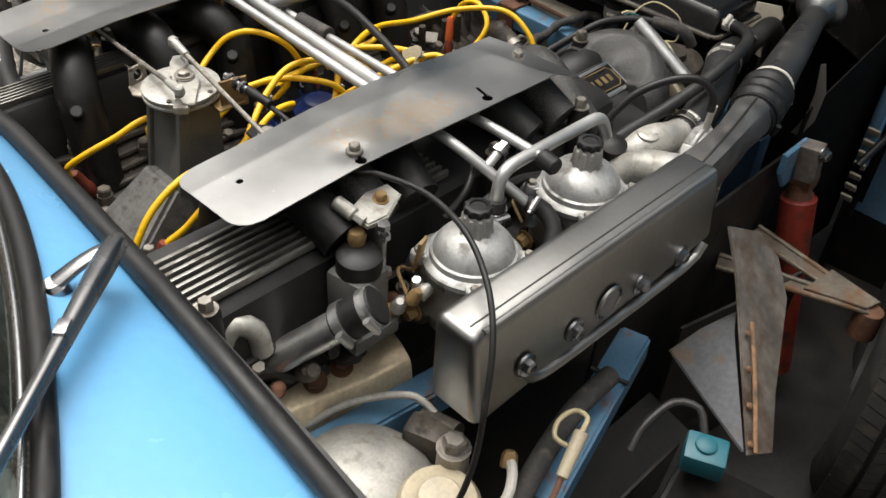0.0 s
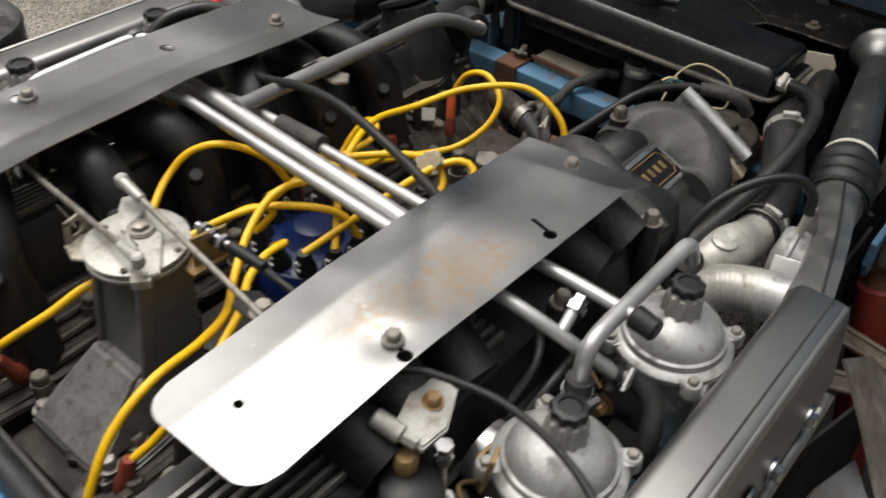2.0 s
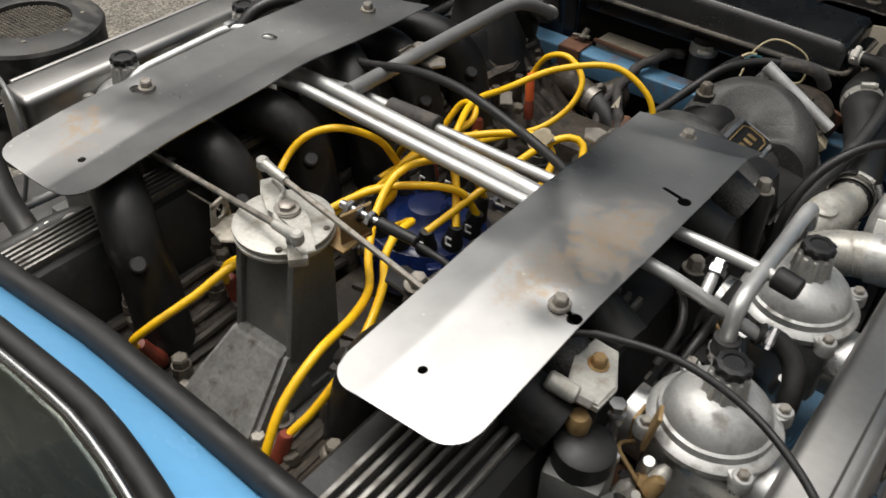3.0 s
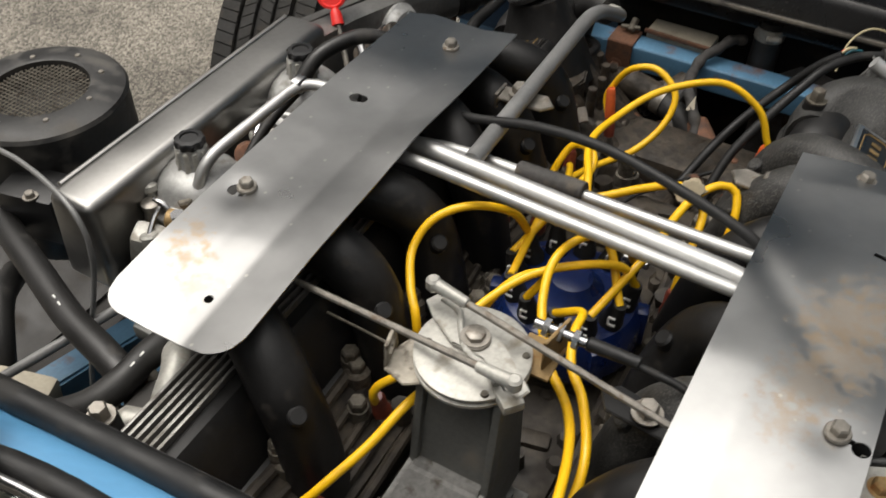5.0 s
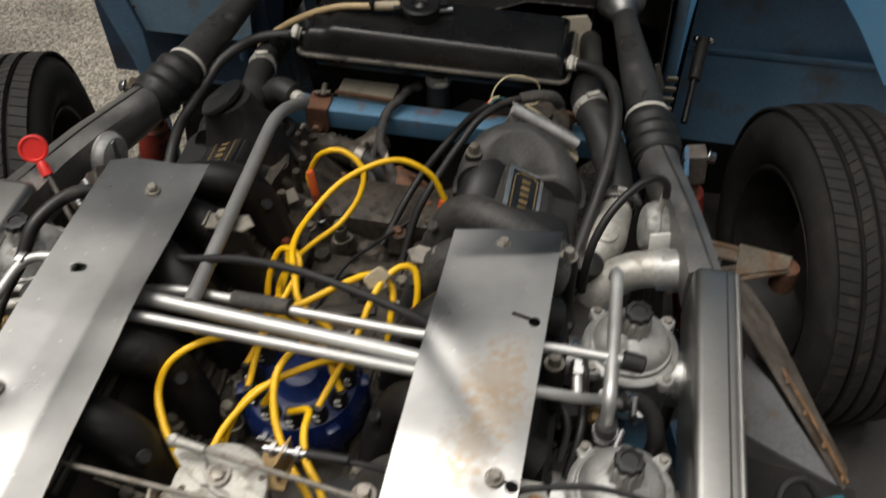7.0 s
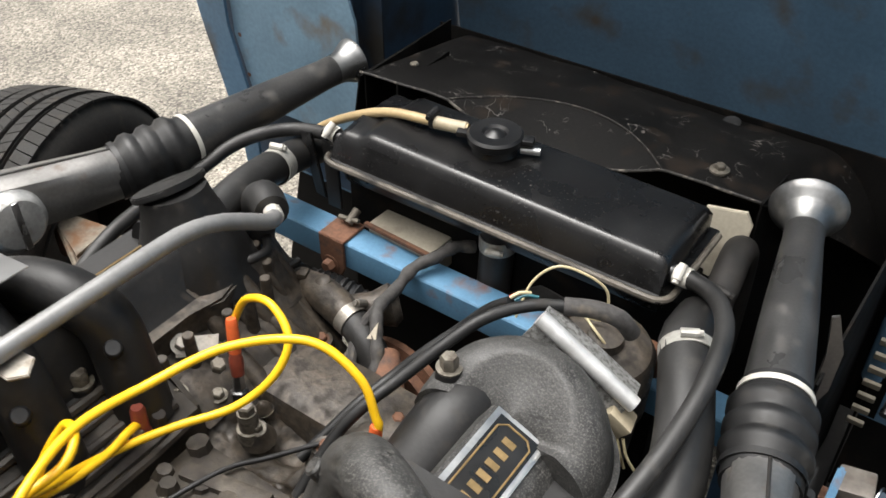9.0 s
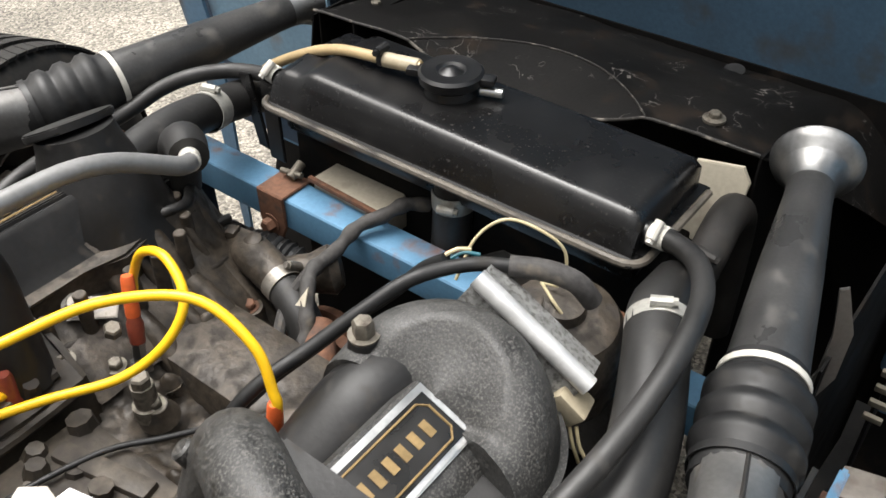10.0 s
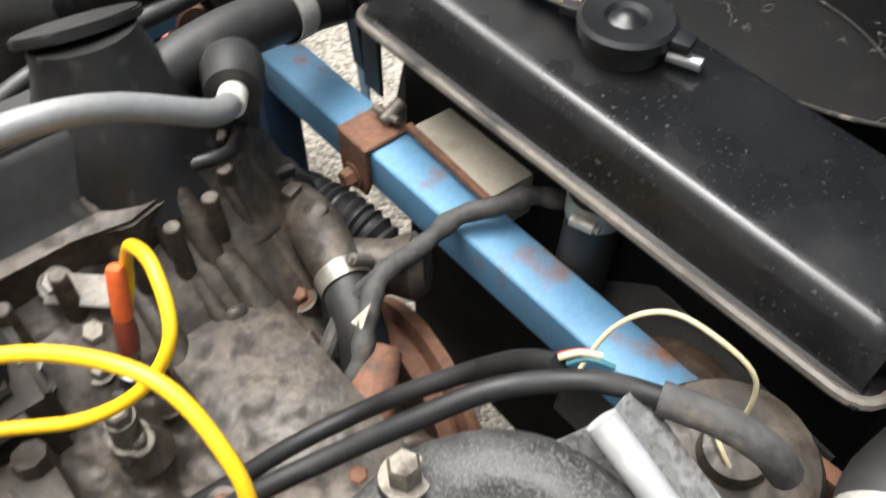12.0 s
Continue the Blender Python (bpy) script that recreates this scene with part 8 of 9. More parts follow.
def left_fittings():
    """Brass and alloy fittings between the air box and the far carburettors."""
    t = thing("choke_fittings", "brass and alloy choke fittings packed beside the carburettor", "fittings", (-0.40, -0.15, 0.80))
    bm = B()
    cyl(bm, (-0.424, -0.158, 0.790), (-0.422, -0.154, 0.842), 0.0095, 0.0085, 16, 0.001)
    lathe(bm, (-0.422, -0.154, 0.842), (0, 0, 1), [(0, 0.0105), (0.006, 0.0105), (0.008, 0.007)], 12)
    part("valve_stem", bm, M_BOLT, t)
    bm = B()
    lathe(bm, (-0.432, -0.142, 0.848), (-0.3, 0.2, 1), [(-0.03, 0.005), (0, 0.006), (0.003, 0.009), (0.009, 0.009), (0.012, 0.005)], 14)
    part("knob", bm, M_ALU_WHITE, t)
    bm = B()
    box(bm, (-0.408, -0.182, 0.815), (0.034, 0.030, 0.050), 0.008, (10, 15, 25))
    cyl(bm, (-0.398, -0.186, 0.84), (-0.392, -0.192, 0.80), 0.010, 0.008, 14, 0.002)
    part("alloy_body", bm, M_ALU_WHITE, t)
    bm = B()
    cyl(bm, (-0.394, -0.160, 0.842), (-0.366, -0.150, 0.842), 0.0115, 0.0100, 16, 0.002)
    part("copper_union", bm, M_BRASS, t, "coppery brass union")
    bm = B()
    hexbolt(bm, (-0.384, -0.138, 0.846), (-0.2, -0.1, 1), 0.0085, 0.009)
    part("bolt", bm, M_NUT, t)
    bm = B()
    prism(bm, [(-0.022, -0.012), (0.026, -0.016), (0.030, 0.004), (0.008, 0.016), (-0.018, 0.012)], (-0.366, -0.122, 0.846), (0.9, 0.35, 0.1), (-0.35, 0.9, 0.1), 0.008, 0.002)
    part("lever", bm, M_ALU_WHITE, t, "pale alloy lever")
    for a, b in (((-0.420, -0.150, 0.850), (-0.394, -0.150, 0.838)), ((-0.412, -0.146, 0.845), (-0.396, -0.190, 0.835))):
        bm = B()
        tube(bm, [a, V(a).lerp(V(b), 0.5) + V((0, 0, 0.006)), b], 0.003, 8, 0.006)
        part("link_wire", bm, M_CHROME, t)

    t = thing("choke_fittings", "rusty, brass and alloy fuel fittings between the two carburettors", "fittings", (-0.38, 0.01, 0.80))
    bm = B()
    lathe(bm, (-0.398, -0.022, 0.828), (0.5, -0.3, 0.8), [(-0.02, 0.010), (0, 0.016), (0.008, 0.017), (0.012, 0.012)], 18)
    part("rusty_cap", bm, M_RUST, t, "rusty round cap")
    bm = B()
    tube(bm, [(-0.410, 0.004, 0.835), (-0.394, 0.008, 0.842), (-0.372, 0.016, 0.842), (-0.352, 0.022, 0.838)], 0.0078, 14, 0.006)
    part("stub_pipe", bm, M_ALU_WHITE, t)
    bm = B()
    clamp_band(bm, (-0.398, 0.007, 0.841), (1, 0.3, 0.1), 0.0095, 0.008, (0, -0.4, 1))
    part("clip", bm, M_CHROME, t)
    bm = B()
    cyl(bm, (-0.373, 0.004, 0.842), (-0.350, 0.010, 0.842), 0.0100, 0.0090, 6, 0.001)
    part("brass_nut", bm, M_BRASS, t)
    bm = B()
    prism(bm, [(-0.014, -0.020), (0.016, -0.016), (0.014, 0.018), (-0.008, 0.022)], (-0.376, -0.028, 0.838), (0.8, 0.5, -0.2), (-0.4, 0.8, 0.4), 0.003, 0.0005)
    part("tab", bm, M_BRASS, t)
    bm = B()
    lathe(bm, (-0.366, 0.098, 0.834), (0.2, -0.2, 1), [(0, 0.012), (0.008, 0.012), (0.010, 0.009)], 6)
    part("brass_cap", bm, M_BRASS, t)
    bm = B()
    lathe(bm, (-0.366, 0.030, 0.850), (0.3, 0.2, 1), [(-0.02, 0.012), (0.0, 0.0125), (0.006, 0.010), (0.014, 0.006)], 16)
    part("alloy_plug", bm, M_ALU_CAST, t)

    for p in ((-0.329, 0.049, 0.880), (-0.323, -0.039, 0.890)):
        bm = B()
        cyl(bm, V(p) - V((0, 0, 0.05)), p, 0.0075, seg=14)
        hexbolt(bm, p, (-0.15, 0.05, 1), 0.0085, 0.008)
        part("brass_bolt", bm, M_BRASS_NUT, t, "golden brass bolt")

    t = thing("pipe_clamp", "bright band clamp on a brown stained pipe end", "clamp", (-0.36, 0.21, 0.84))
    bm = B()
    cyl(bm, (-0.385, 0.205, 0.835), (-0.338, 0.222, 0.880), 0.0210, 0.0210, 24, 0.002)
    part("pipe_end", bm, M_TAN_CAST, t)
    for k in (0.3, 0.75):
        bm = B()
        clamp_band(bm, V((-0.385, 0.205, 0.835)).lerp(V((-0.338, 0.222, 0.880)), k), (0.7, 0.25, 0.66), 0.0215, 0.008, (0, -0.6, 0.7))
        part("band", bm, M_CHROME, t)


left_fittings()


def air_rail():
    t = thing("air_pipe", "silver air pipe with black rubber joint and two hose clips", "pipe", (0.33, -0.3, 0.74))
    a, b = V((0.312, -0.325, 0.748)), V((0.372, -0.262, 0.815))
    d = (b - a).normalized()
    bm = B()
    cyl(bm, a, b, 0.0185, 0.0185, 26, 0.003)
    lathe(bm, a - d * 0.004, d, [(0, 0.010), (0.002, 0.012), (0.006, 0.0165)], 20)
    part("pipe", bm, M_ALU_CAST, t)
    bm = B()
    cyl(bm, b - d * 0.012, b + d * 0.042, 0.0225, seg=26, bev=0.002)
    part("rubber_joint", bm, M_RUBBER, t)
    for k in (-0.002, 0.034):
        bm = B()
        clamp_band(bm, b + d * k, d, 0.0228, 0.012, (0.5, -0.8, -0.2))
        part("clip", bm, M_ALU_CAST, t)
    bm = B()
    tube(bm, [(0.345, -0.40, 0.735), (0.315, -0.39, 0.760), (0.300, -0.372, 0.800), (0.302, -0.355, 0.818), (0.312, -0.338, 0.806), (0.316, -0.335, 0.775)], 0.0125, 16, 0.008)
    part("bent_pipe", bm, M_ALU_WHITE, t)


air_rail()


def exhaust_shield():
    t = thing("exhaust_shield", "heat-tinted golden exhaust manifold shield with rusty bolt", "heat shield", (0.36, -0.28, 0.60))
    bm = B()
    # a pressed leaf: inboard edge towards the head, outboard edge rolled down
    def leaf(u, v):
        a = V((0.288, -0.345, 0.690)).lerp(V((0.322, -0.155, 0.692)), u)
        b = V((0.352, -0.345, 0.684)).lerp(V((0.384, -0.170, 0.682)), u)
        p = a.lerp(b, v)
        p.z += 0.006 * math.sin(math.pi * v) + 0.003 * math.sin(7 * u) - 0.04 * max(0, v - 0.88) / 0.12
        return p
    sheet(bm, leaf, 24, 20, 0.002)
    part("shield", bm, M_GOLD, t, "", 50)
    bm = B()
    lathe(bm, (0.335, -0.242, 0.695), (0.1, -0.1, 1), [(0, 0.014), (0.003, 0.014)], 22)
    hexbolt(bm, (0.335, -0.242, 0.698), (0.1, -0.1, 1), 0.008, 0.007)
    part("rusty_bolt", bm, M_RUST, t)


exhaust_shield()


def head_side():
    """Studs and lumps along the outer foot of each cam cover."""
    for s in (1, -1):
        t = thing("tappet_block", "oily black tappet block with studs below the cam cover", "engine casting", (s * 0.33, -0.2, 0.66), "tappet blocks")
        bm = B()
        prism(bm, [(0.290, 0.60), (0.290, 0.775), (0.314, 0.772), (0.322, 0.735), (0.322, 0.60)], (0, 0.30 if s > 0 else -0.41, 0), (s, 0, 0), (0, 0, 1), 0.71, 0.004)
        for k in range(3):
            box(bm, (s * 0.338, -0.05 + 0.12 * k, 0.71), (0.05, 0.07, 0.09), 0.008)
        part("block", bm, M_GRIME, t)
        rng = random.Random(9 + s)
        for i in range(16):
            bm = B()
            y = -0.385 + 0.042 * i + rng.uniform(-0.01, 0.01)
            x = 0.312 + 0.008 * (i % 2)
            hexbolt(bm, (s * x, y, 0.766 - 0.9 * (x - 0.312)), (0.6 * s, 0, 1), rng.uniform(0.006, 0.010), rng.uniform(0.008, 0.014))
            part("stud_nut", bm, M_BOLT if i % 3 else M_GRIME, t)
        for i in range(34):
            bm = B()
            p = V((s * rng.uniform(0.322, 0.352), rng.uniform(-0.36, 0.06), rng.uniform(0.700, 0.775)))
            d = V((s * rng.uniform(0.1, 0.9), rng.uniform(-0.6, 0.3), rng.uniform(0.3, 1.0)))
            r = rng.uniform(0.005, 0.011)
            if i % 3:
                hexbolt(bm, p, d, r, rng.uniform(0.008, 0.018), i % 2 == 0)
            else:
                lathe(bm, p - d.normalized() * 0.02, d, [(0, r * 1.5), (0.02, r * 1.4), (0.026, r), (0.034, r * 0.8)], 14)
            part("fitting", bm, (M_NUT, M_GRIME, M_RUST, M_TAN_CAST)[i % 4], t)
        for i in range(5):
            bm = B()
            y = -0.37 + 0.13 * i
            tube(bm, [(s * 0.318, y, 0.765), (s * 0.326, y + 0.035, 0.750), (s * 0.330, y + 0.06, 0.728)], 0.009, 10, 0.012)
            part("oil_web", bm, M_GRIME, t)


head_side()


# ---- frame members and inner wings ----
def square_tube(label, a, b, w, h):
    t = thing("frame_tube", label, "frame tube", tuple(a), "frame tubes")
    a, b = V(a), V(b)
    d = (b - a).normalized()
    side = d.cross(V((0, 0, 1))).normalized()
    up = side.cross(d)
    bm = B()
    prism(bm, [(-w / 2, -h / 2), (w / 2, -h / 2), (w / 2, h / 2), (-w / 2, h / 2)], a, side, up, -(b - a).length if side.cross(up).dot(d) < 0 else (b - a).length, 0.0)
    es = list(bm.edges)
    bmesh.ops.bevel(bm, geom=es, offset=0.004, segments=2, affect="EDGES")
    part("tube", bm, M_BLUE_FRAME, t)
    return t, a, d, side, up


for s in (1, -1):
    t, a, d, side, up = square_tube("pale blue frame tube running below the air box", (s * 0.655, -0.40, 0.600 if s > 0 else 0.50), (s * 0.507, 0.14, 0.606 if s > 0 else 0.50), 0.044, 0.048)
    for k in (0.24, 0.46):
        bm = B()
        q = a + d * k
        tube(bm, [q + side * 0.025 + up * 0.026, q - side * 0.025 + up * 0.026, q - side * 0.026 - up * 0.025], 0.0035, 8, 1, smooth=False)
        part("cable_tie", bm, M_RUBBER, t, "black cable tie")
    square_tube("pale blue inner frame tube beside the exhaust shield", (s * 0.370, -0.42, 0.643), (s * 0.455, 0.25, 0.643), 0.04, 0.045)


def floor_tray():
    t = thing("undertray", "dark grimy steel undertray low in the engine bay", "undertray", (0, 0.0, 0.12))
    bm = B()
    sheet(bm, lambda u, v: (-0.60 + 1.20 * u, -0.42 + 0.98 * v, 0.20 + 0.012 * noise.noise((u * 9, v * 9, 1))), 20, 20, 0.004)
    part("tray", bm, M_GRIME, t)
    for s in (1, -1):
        bm = B()
        sheet(bm, lambda u, v: (s * (0.60 + 0.02 * v), (-0.42 + 0.55 * u) if s > 0 else (0.13 - 0.55 * u), 0.20 + 0.30 * v), 10, 8, 0.004)
        part("side_wall", bm, M_GRIME, t)


floor_tray()


def wheel_well(s):
    t = thing("inner_wing_panel", "dark inner wing panel, partly in place of shade, behind the splash shield", "inner wing", (s * 0.7, 0.1, 0.2), "inner wing panels")
    bm = B()
    sheet(bm, lambda u, v: (s * (0.50 + 0.36 * u), (-0.42 + 0.68 * v) if s > 0 else (0.26 - 0.68 * v), 0.40 - 0.10 * u + 0.01 * noise.noise((u * 7, v * 9, 5))), 12, 16, 0.005)
    part("shelf", bm, M_GRIME, t)
    if s < 0:
        bm = B()
        sheet(bm, lambda u, v: (-0.84 - 0.22 * u, 0.05 - 0.50 * v, 0.315 + 0.05 * u + 0.01 * noise.noise((u * 7, v * 9, 8))), 8, 12, 0.005)
        part("outer_shelf", bm, M_GRIME, t)
    bm = B()
    sheet(bm, lambda u, v: (0.52 + 0.06 * u, 0.26 + 0.26 * u, 0.18 + 0.38 * v) if s > 0 else (-0.52 - 0.10 * u, 0.68 - 0.42 * u, 0.18 + 0.38 * v), 10, 8, 0.005)
    part("arch_wall", bm, M_GRIME, t)
    # added dark floor that covers the bright ground, standing in for shade
    bm = B()
    sheet(bm, lambda u, v: (s * (0.46 + 0.55 * u) if s < 0 else 0.36 + 0.66 * u, (0.20 + 1.25 * v) if s > 0 else (0.66 - 0.42 * v), 0.20 + 0.03 * u), 8, 8, 0.005)
    part("arch_shade_floor", bm, M_GRIME, t)
    # added dark upright sheet for the shade between air box and damper
    if s > 0:
        bm = B()
        sheet(bm, lambda u, v: (0.455 + 0.01 * v, 0.12 + 0.50 * u, 0.18 + 0.52 * v), 8, 8, 0.005)
        part("bay_shade_sheet", bm, M_GRIME, t)


wheel_well(1)
wheel_well(-1)


def inner_wing(s):
    t = thing("splash_shield", "rust-edged dirty metal splash shield beside the wheel", "splash shield", (s * 0.64, 0.15, 0.35), "splash shields")
    rim = [(0.534, 0.273, 0.760), (0.554, 0.337, 0.728), (0.587, 0.349, 0.694), (0.627, 0.319, 0.663), (0.697, 0.183, 0.626), (0.737, 0.118, 0.602), (0.723, 0.073, 0.624), (0.618, 0.191, 0.698), (0.579, 0.235, 0.725)]
    nrm = V((s * 0.675, 0.149, 0.723))

    def leaf(bm, pts, th):
        up = [bm.verts.new((s * x, y, z)) for x, y, z in pts]
        dn = [bm.verts.new(v.co - nrm * th) for v in up]
        bm.faces.new(up)
        bm.faces.new(dn[::-1])
        for i in range(len(up)):
            bm.faces.new((up[i], dn[i], dn[(i + 1) % len(up)], up[(i + 1) % len(up)]))
        return bm
    part("upright_leaf", leaf(B(), rim, 0.004), M_LOAM, t)
    part("inner_leaf", leaf(B(), [(0.590, 0.250, 0.655), (0.618, 0.185, 0.680), (0.715, 0.078, 0.618), (0.641, 0.102, 0.632), (0.564, 0.134, 0.640), (0.572, 0.195, 0.645)], 0.004), M_LEAF, t, "grey-blue dented inner leaf")
    a, b = V((s * 0.629, 0.205, 0.693)), V((s * 0.727, 0.082, 0.6235))
    bm = B()
    tube(bm, [a, a.lerp(b, 0.5) + V((s * 0.002, 0, 0)), b], 0.0034, 8, 0.02, flat=0.5)
    part("copper_strip", bm, M_COPPER, t, "dull coppery edge strip")
    for k in range(4):
        bm = B()
        lathe(bm, a.lerp(b, 0.1 + 0.28 * k) - V((s * 0.004, 0.008, -0.004)), tuple(nrm), [(0, 0.005), (0.003, 0.004), (0.004, 0.002)], 10)
        part("rivet", bm, M_COPPER, t)
    return t


inner_wing(1)
inner_wing(-1)


def wishbone(s):
    t = thing("wishbone", "pale dusty pressed upper wishbone with rusty outer joint", "suspension arm", (s * 0.6, 0.46, 0.52), "wishbones")
    tip = V((s * 0.690, 0.530, 0.548))
    for a in (V((s * 0.470, 0.438, 0.556)), V((s * 0.470, 0.548, 0.562))):
        d = (tip - a).normalized()
        side = V((0, 0, 1)).cross(d).normalized()
        ln = (tip - a).length
        bm = B()
        prism(bm, [(0, -0.017), (ln, -0.012), (ln, 0.012), (0, 0.017)], a, d, side, 0.004, 0.001)
        for k in (-1, 1):
            q = V((0, 0, 0.005))
            tube(bm, [a + side * (0.016 * k) + q, a.lerp(tip, 0.5) + side * (0.014 * k) + q, tip + side * (0.011 * k) + q], 0.0048, 10, 0.02)
        part("arm", bm, M_DUSTY_STEEL, t, "dusty pressed arm with rolled edges")
    bm = B()
    prism(bm, [(0.600, 0.485), (0.690, 0.515), (0.700, 0.545), (0.610, 0.560)], (0, 0, 0.542), (s, 0, 0), (0, 1, 0.03), 0.006 * s, 0.001)
    part("gusset", bm, M_DUSTY_STEEL, t)
    bm = B()
    lathe(bm, (s * 0.695, 0.532, 0.50), (0, 0, 1), [(0, 0.022), (0.03, 0.022), (0.05, 0.020), (0.056, 0.010)], 20)
    part("ball_joint", bm, M_RUST, t)


wishbone(1)
wishbone(-1)


def damper(s):
    t = thing("damper", "worn red-painted suspension damper with bracket", "damper", (s * 0.52, 0.60, 0.25), "dampers")
    bm = B()
    a, b = V((s * 0.503, 0.607, 0.630)), V((s * 0.575, 0.600, 0.27))
    cyl(bm, a, b, 0.0295, 0.0295, 26, 0.004)
    part("body", bm, M_RED, t)
    bm = B()
    d = (a - b).normalized()
    cyl(bm, a, a + d * 0.035, 0.022, 0.015, 18)
    lathe(bm, a + d * 0.035 - V((0.022, 0, 0)), (1, 0, 0), [(0, 0.019), (0.044, 0.019)], 20)
    part("top_eye", bm, M_RUST, t)
    bm = B()
    prism(bm, [(0.53, 0.735), (0.60, 0.738), (0.615, 0.70), (0.60, 0.665), (0.56, 0.66), (0.528, 0.70)], (s * 0.480, 0, 0), (0, 1, 0), (0, 0, 1), 0.008 * s, 0.002)
    part("mount", bm, M_BLUE_FRAME, t, "dull blue mounting gusset")
    bm = B()
    box(bm, (s * 0.503, 0.594, 0.705), (0.034, 0.034, 0.062), 0.003, (0, -6 * s, 8))
    part("mount_block", bm, M_LOAM, t, "olive and rust stained mount block")
    bm = B()
    hexbolt(bm, (s * 0.521, 0.588, 0.730), (s, -0.2, 0.1), 0.009, 0.010)
    part("mount_bolt", bm, M_CHROME, t)


damper(1)
damper(-1)


# ---- rear corner, driver's side ----
def brake_reservoir():
    t = thing("brake_cylinder", "cast aluminium brake cylinder housing at the bulkhead corner", "brake cylinder", (0.46, -0.33, 0.6))
    bm = B()
    # conical servo nose with its rim
    lathe(bm, (0.452, -0.318, 0.580), (0.03, 0.12, 1), [(0, 0.090), (0.066, 0.090), (0.070, 0.087), (0.074, 0.084), (0.090, 0.074), (0.102, 0.056), (0.110, 0.034), (0.112, 0.0)], 48)
    part("housing", bm, M_ALU_WHITE, t, "", 50)
    bm = B()
    lathe(bm, (0.540, -0.280, 0.660), (0.1, -0.1, 1), [(0, 0.046), (0.02, 0.047), (0.034, 0.040), (0.038, 0.026), (0.040, 0.024), (0.043, 0.022), (0.044, 0.0)], 32)
    part("round_cap", bm, M_IVORY, t)
    bm = B()
    cyl(bm, (0.517, -0.237, 0.67), (0.517, -0.237, 0.716), 0.019, 0.0175, 20, 0.002)
    hexbolt(bm, (0.517, -0.237, 0.714), (0, 0, 1), 0.0135, 0.016)
    part("banjo_bolt", bm, M_BOLT, t)
    bm = B()
    box(bm, (0.468, -0.222, 0.668), (0.060, 0.034, 0.044), 0.008, (0, 0, 20))
    cyl(bm, (0.440, -0.205, 0.672), (0.490, -0.200, 0.682), 0.012, seg=16)
    part("union_block", bm, M_TAN_CAST, t)
    bm = B()
    tube(bm, [(0.452, -0.200, 0.682), (0.425, -0.205, 0.692), (0.395, -0.235, 0.690), (0.370, -0.275, 0.682), (0.352, -0.32, 0.66)], 0.0048, 10, 0.01)
    part("brake_pipe", bm, M_ALU_WHITE, t)
    bm = B()
    tube(bm, [(0.560, -0.190, 0.690), (0.572, -0.200, 0.690), (0.585, -0.222, 0.68), (0.580, -0.250, 0.65)], 0.006, 10, 0.008)
    part("white_hose", bm, M_WHITE, t)
    bm = B()
    lathe(bm, (0.560, -0.192, 0.682), (-0.4, 0.5, 0.8), [(0, 0.010), (0.014, 0.009), (0.018, 0.006)], 8)
    part("brass_union", bm, M_BRASS, t)


brake_reservoir()
simple_hose("frame_hose", "brown dusty hose lashed beside the blue frame tube", "hose", [(0.545, 0.02, 0.66), (0.552, -0.06, 0.665), (0.568, -0.14, 0.66), (0.590, -0.22, 0.645), (0.615, -0.33, 0.62)], 0.0135, M_TAPE, 14)
t = thing("wire_connector", "off-white bullet connector on a curled tan wire", "connector", (0.60, -0.14, 0.68))
bm = B()
cyl(bm, (0.598, -0.118, 0.715), (0.612, -0.165, 0.690), 0.0085, 0.007, 14, 0.001)
part("plug_body", bm, M_IVORY, t)
bm = B()
tube(bm, [(0.598, -0.118, 0.715), (0.590, -0.098, 0.716), (0.572, -0.098, 0.712), (0.566, -0.118, 0.705), (0.576, -0.135, 0.700), (0.590, -0.13, 0.694)], 0.0030, 8, 0.006)
part("curled_wire", bm, M_WIRE_TAN, t)
bm = B()
tube(bm, [(0.612, -0.165, 0.690), (0.618, -0.19, 0.675), (0.615, -0.23, 0.66)], 0.0035, 8, 0.006)
part("lead_wire", bm, M_RUST, t)

t = thing("terminal_block", "teal plastic battery terminal block with short grey cable", "terminal", (0.69, 0.02, 0.62))
bm = B()
box(bm, (0.690, 0.018, 0.640), (0.050, 0.040, 0.036), 0.005, (8, 0, 25))
part("block", bm, M_TEAL, t)
bm = B()
lathe(bm, (0.688, 0.018, 0.656), (0.05, -0.1, 1), [(0, 0.013), (0.006, 0.013), (0.008, 0.010)], 18)
part("stud", bm, M_TEAL, t)
bm = B()
tube(bm, [(0.676, 0.035, 0.652), (0.655, 0.050, 0.668), (0.628, 0.035, 0.668), (0.618, -0.005, 0.650), (0.622, -0.035, 0.63)], 0.0055, 10, 0.008)
part("grey_cable", bm, M_HOSE, t)
t = thing("battery", "black battery case in the corner of the bay", "battery", (0.68, -0.08, 0.3))
bm = B()
box(bm, (0.765, -0.055, 0.47), (0.17, 0.25, 0.24), 0.008, (0, 0, 12))
part("case", bm, M_SKIRT, t)
bm = B()
box(bm, (0.765, -0.055, 0.5925), (0.155, 0.235, 0.008), 0.003, (0, 0, 12))
part("lid", bm, M_SHROUD, t)


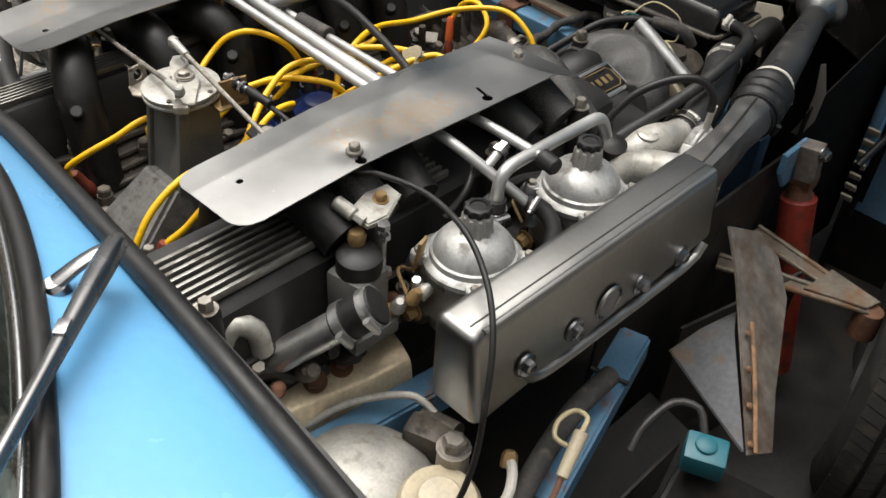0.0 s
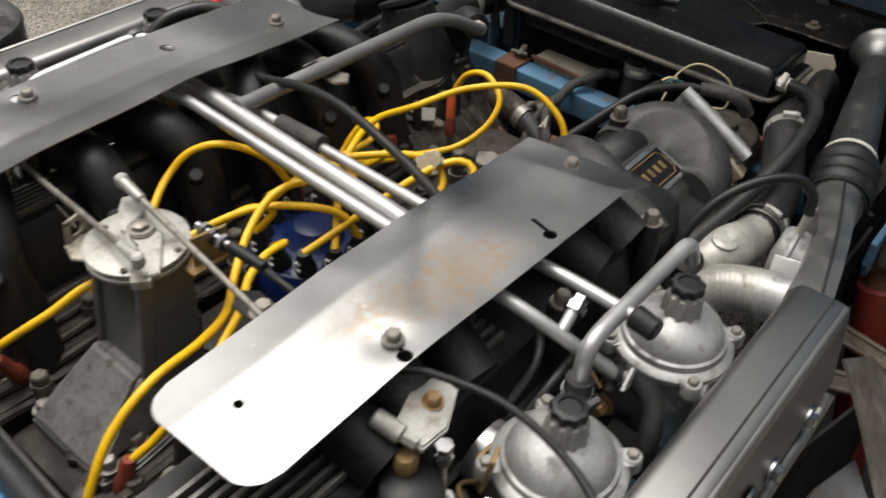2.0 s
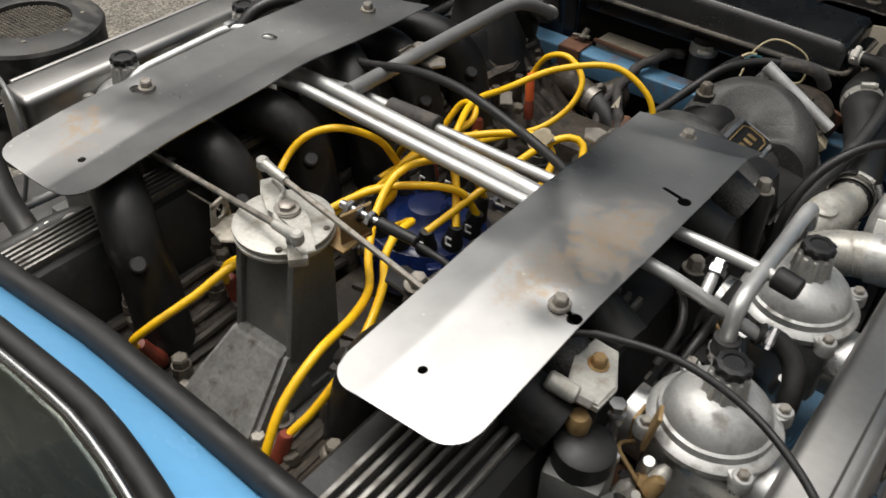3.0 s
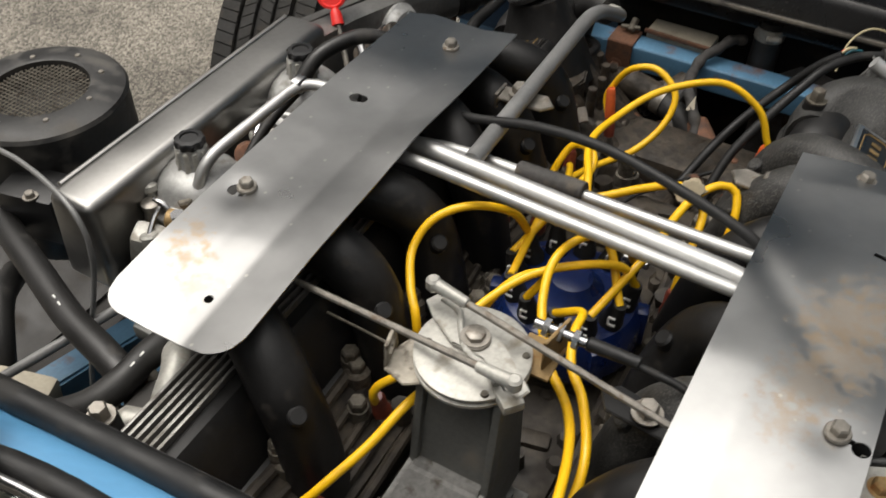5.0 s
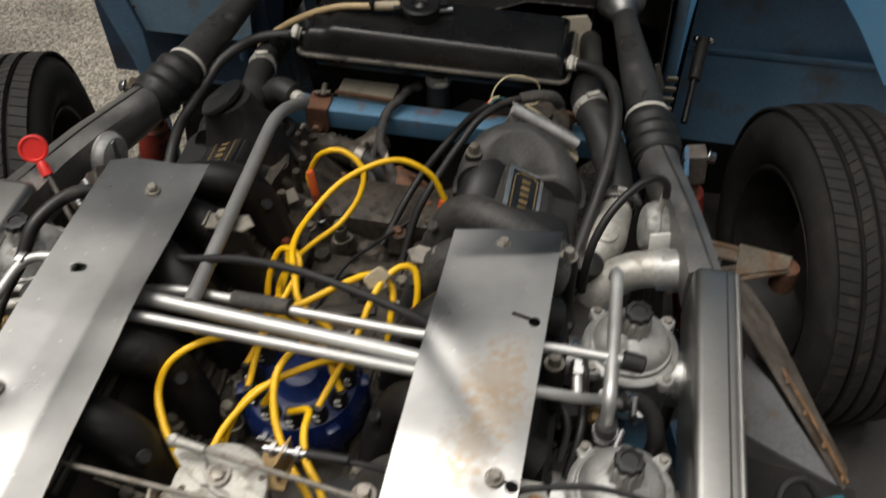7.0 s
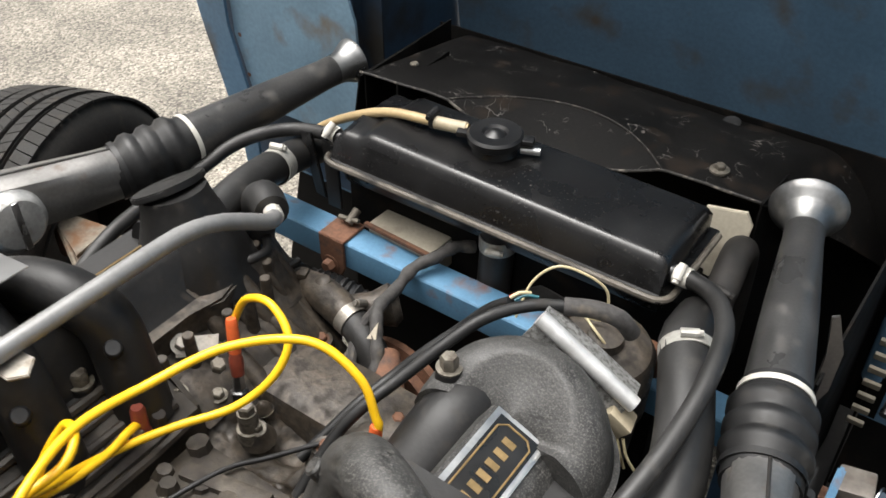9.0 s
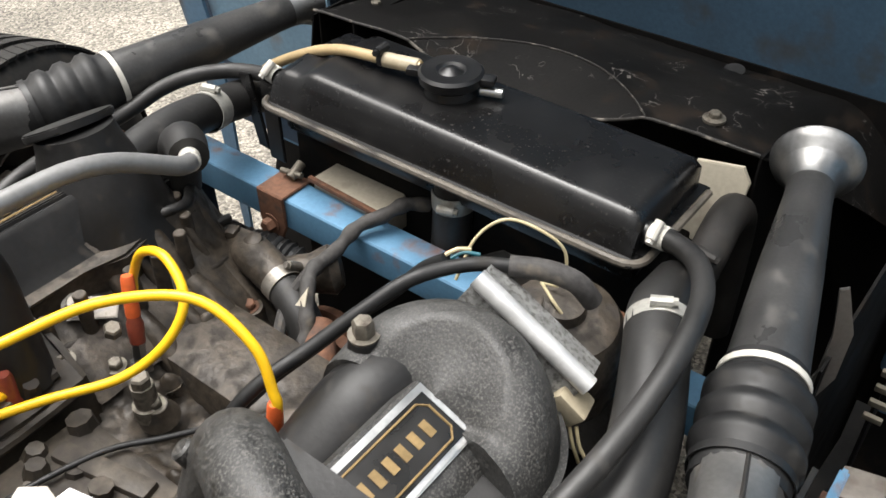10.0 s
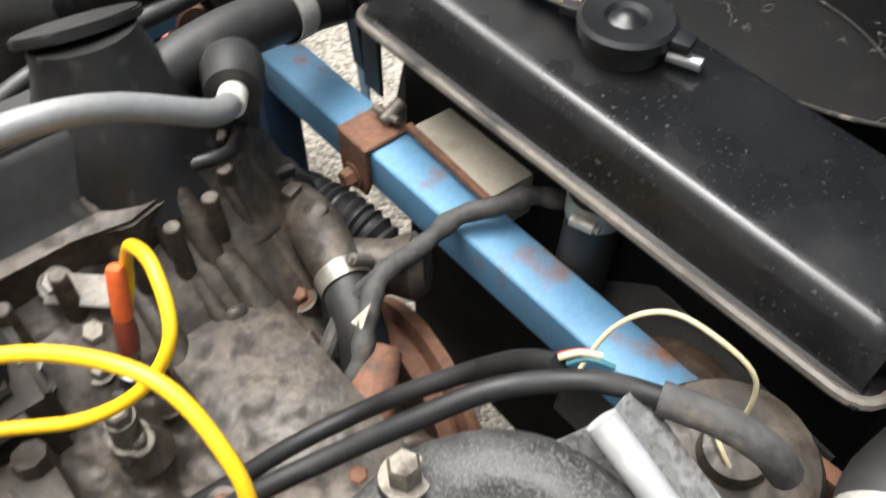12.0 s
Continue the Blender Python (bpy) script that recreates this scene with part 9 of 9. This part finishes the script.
# ---- far side of the bay ----
def blower():
    t = thing("heater_blower", "round black heater blower drum with a mesh-covered mouth", "blower", (-0.70, -0.05, 0.5))
    c = V((-0.677, -0.068, 0))
    R = 0.102
    bm = B()
    lathe(bm, c + V((0, 0, 0.64)), (0, 0, 1), [(0, R - 0.02), (0.02, R), (0.195, R), (0.206, R + 0.002), (0.211, R - 0.001), (0.214, R - 0.012), (0.217, 0.064), (0.216, 0.060), (0.208, 0.059), (0.19, 0.056), (0.19, 0.0)], 64)
    part("drum", bm, M_DRUM, t)
    bm = B()
    n = 19
    for i in range(n):
        k = -0.057 + 0.114 * (i + 0.5) / n
        h = math.sqrt(0.058 ** 2 - k * k)
        for p, q in (((k, -h), (k, h)), ((-h, k), (h, k))):
            cyl(bm, c + V((p[0], p[1], 0.850)), c + V((q[0], q[1], 0.850)), 0.0010, seg=4)
    m = part("wire_mesh", bm, M_NUT, t, "fine wire mesh")
    m["kind"] = "stuff"
    for a in (10, 55, 100, 145, 190, 235, 280, 325):
        bm = B()
        lathe(bm, c + V((math.cos(math.radians(a)) * 0.071, math.sin(math.radians(a)) * 0.076, 0.8555)), (0, 0, 1), [(0, 0.004), (0.002, 0.003)], 10)
        part("screw", bm, M_BOLT, t)


blower()
def heater_hose(label, pts, r, marks):
    """Thick hose with small white printed marks along its upper side."""
    t = thing("heater_hose", label, "hose", pts[0], "heater hoses")
    bm = B()
    tube(bm, pts, r, 20, 0.008)
    part("hose", bm, M_HOSE, t, angle=60)
    path = smooth_path([V(p) for p in pts], 0.006)
    for k in marks:
        n = int(k * (len(path) - 2))
        d = (path[n + 1] - path[n]).normalized()
        up = (V((0.3, -0.3, 1)) - d * V((0.3, -0.3, 1)).dot(d)).normalized()
        bm = B()
        prism(bm, [(-0.003, -0.0010), (0.003, -0.0006), (0.0026, 0.0010), (-0.0028, 0.0012)], path[n] + up * (r - 0.0003), d, up.cross(d), 0.0010)
        part("printed_mark", bm, M_PAPER, t, "small white printed mark")


heater_hose("thick straight black heater hose sloping along the bulkhead", [(-0.70, -0.17, 0.760), (-0.60, -0.215, 0.765), (-0.53, -0.242, 0.765), (-0.45, -0.272, 0.762), (-0.38, -0.290, 0.760), (-0.335, -0.302, 0.748), (-0.31, -0.31, 0.72)], 0.0165, (0.58, 0.62))
heater_hose("thick black heater hose curving beneath the heat shield", [(-0.300, -0.190, 0.765), (-0.322, -0.235, 0.778), (-0.329, -0.275, 0.782), (-0.330, -0.312, 0.780), (-0.345, -0.345, 0.770), (-0.385, -0.370, 0.752), (-0.45, -0.385, 0.72), (-0.50, -0.39, 0.68)], 0.0155, (0.30, 0.34))
heater_hose("dusty black hose dropping behind the bulkhead edge", [(-0.66, -0.20, 0.66), (-0.62, -0.25, 0.68), (-0.585, -0.29, 0.66), (-0.57, -0.32, 0.60), (-0.57, -0.34, 0.52)], 0.0165, (0.5,))
simple_hose("steel_pipe", "slim grey steel pipe beside the black hoses", "pipe", [(-0.40, -0.20, 0.77), (-0.45, -0.28, 0.74), (-0.50, -0.35, 0.71), (-0.54, -0.41, 0.69)], 0.0058, M_GREY_TUBE, 12)
t = thing("air_pipe", "cast aluminium air rail stubs beside the ribbed cover", "pipe", (-0.31, -0.33, 0.74))
bm = B()
tube(bm, [(-0.265, -0.335, 0.770), (-0.268, -0.315, 0.792), (-0.275, -0.292, 0.802), (-0.290, -0.272, 0.800), (-0.31, -0.262, 0.77)], 0.0165, 18, 0.008)
part("elbow", bm, M_ALU_WHITE, t)
bm = B()
tube(bm, [(-0.300, -0.380, 0.755), (-0.292, -0.355, 0.785), (-0.278, -0.345, 0.790), (-0.266, -0.35, 0.77)], 0.0135, 16, 0.008)
part("stub", bm, M_ALU_WHITE, t)
t = thing("footwell_panel", "stained cream panel low beside the bulkhead", "panel", (-0.5, -0.33, 0.62))
bm = B()
box(bm, (-0.535, -0.345, 0.625), (0.10, 0.09, 0.05), 0.008, (0, 8, 20))
part("panel", bm, M_BEIGE, t)
t = thing("ignition_box", "small dark ignition box behind the heater drum", "box", (-0.60, -0.14, 0.7))
bm = B()
box(bm, (-0.60, -0.165, 0.775), (0.075, 0.055, 0.065), 0.004, (0, 0, 12))
part("case", bm, M_SKIRT, t)
bm = B()
hexbolt(bm, (-0.585, -0.185, 0.808), (0, 0, 1), 0.006, 0.006)
part("screw", bm, M_BOLT, t)
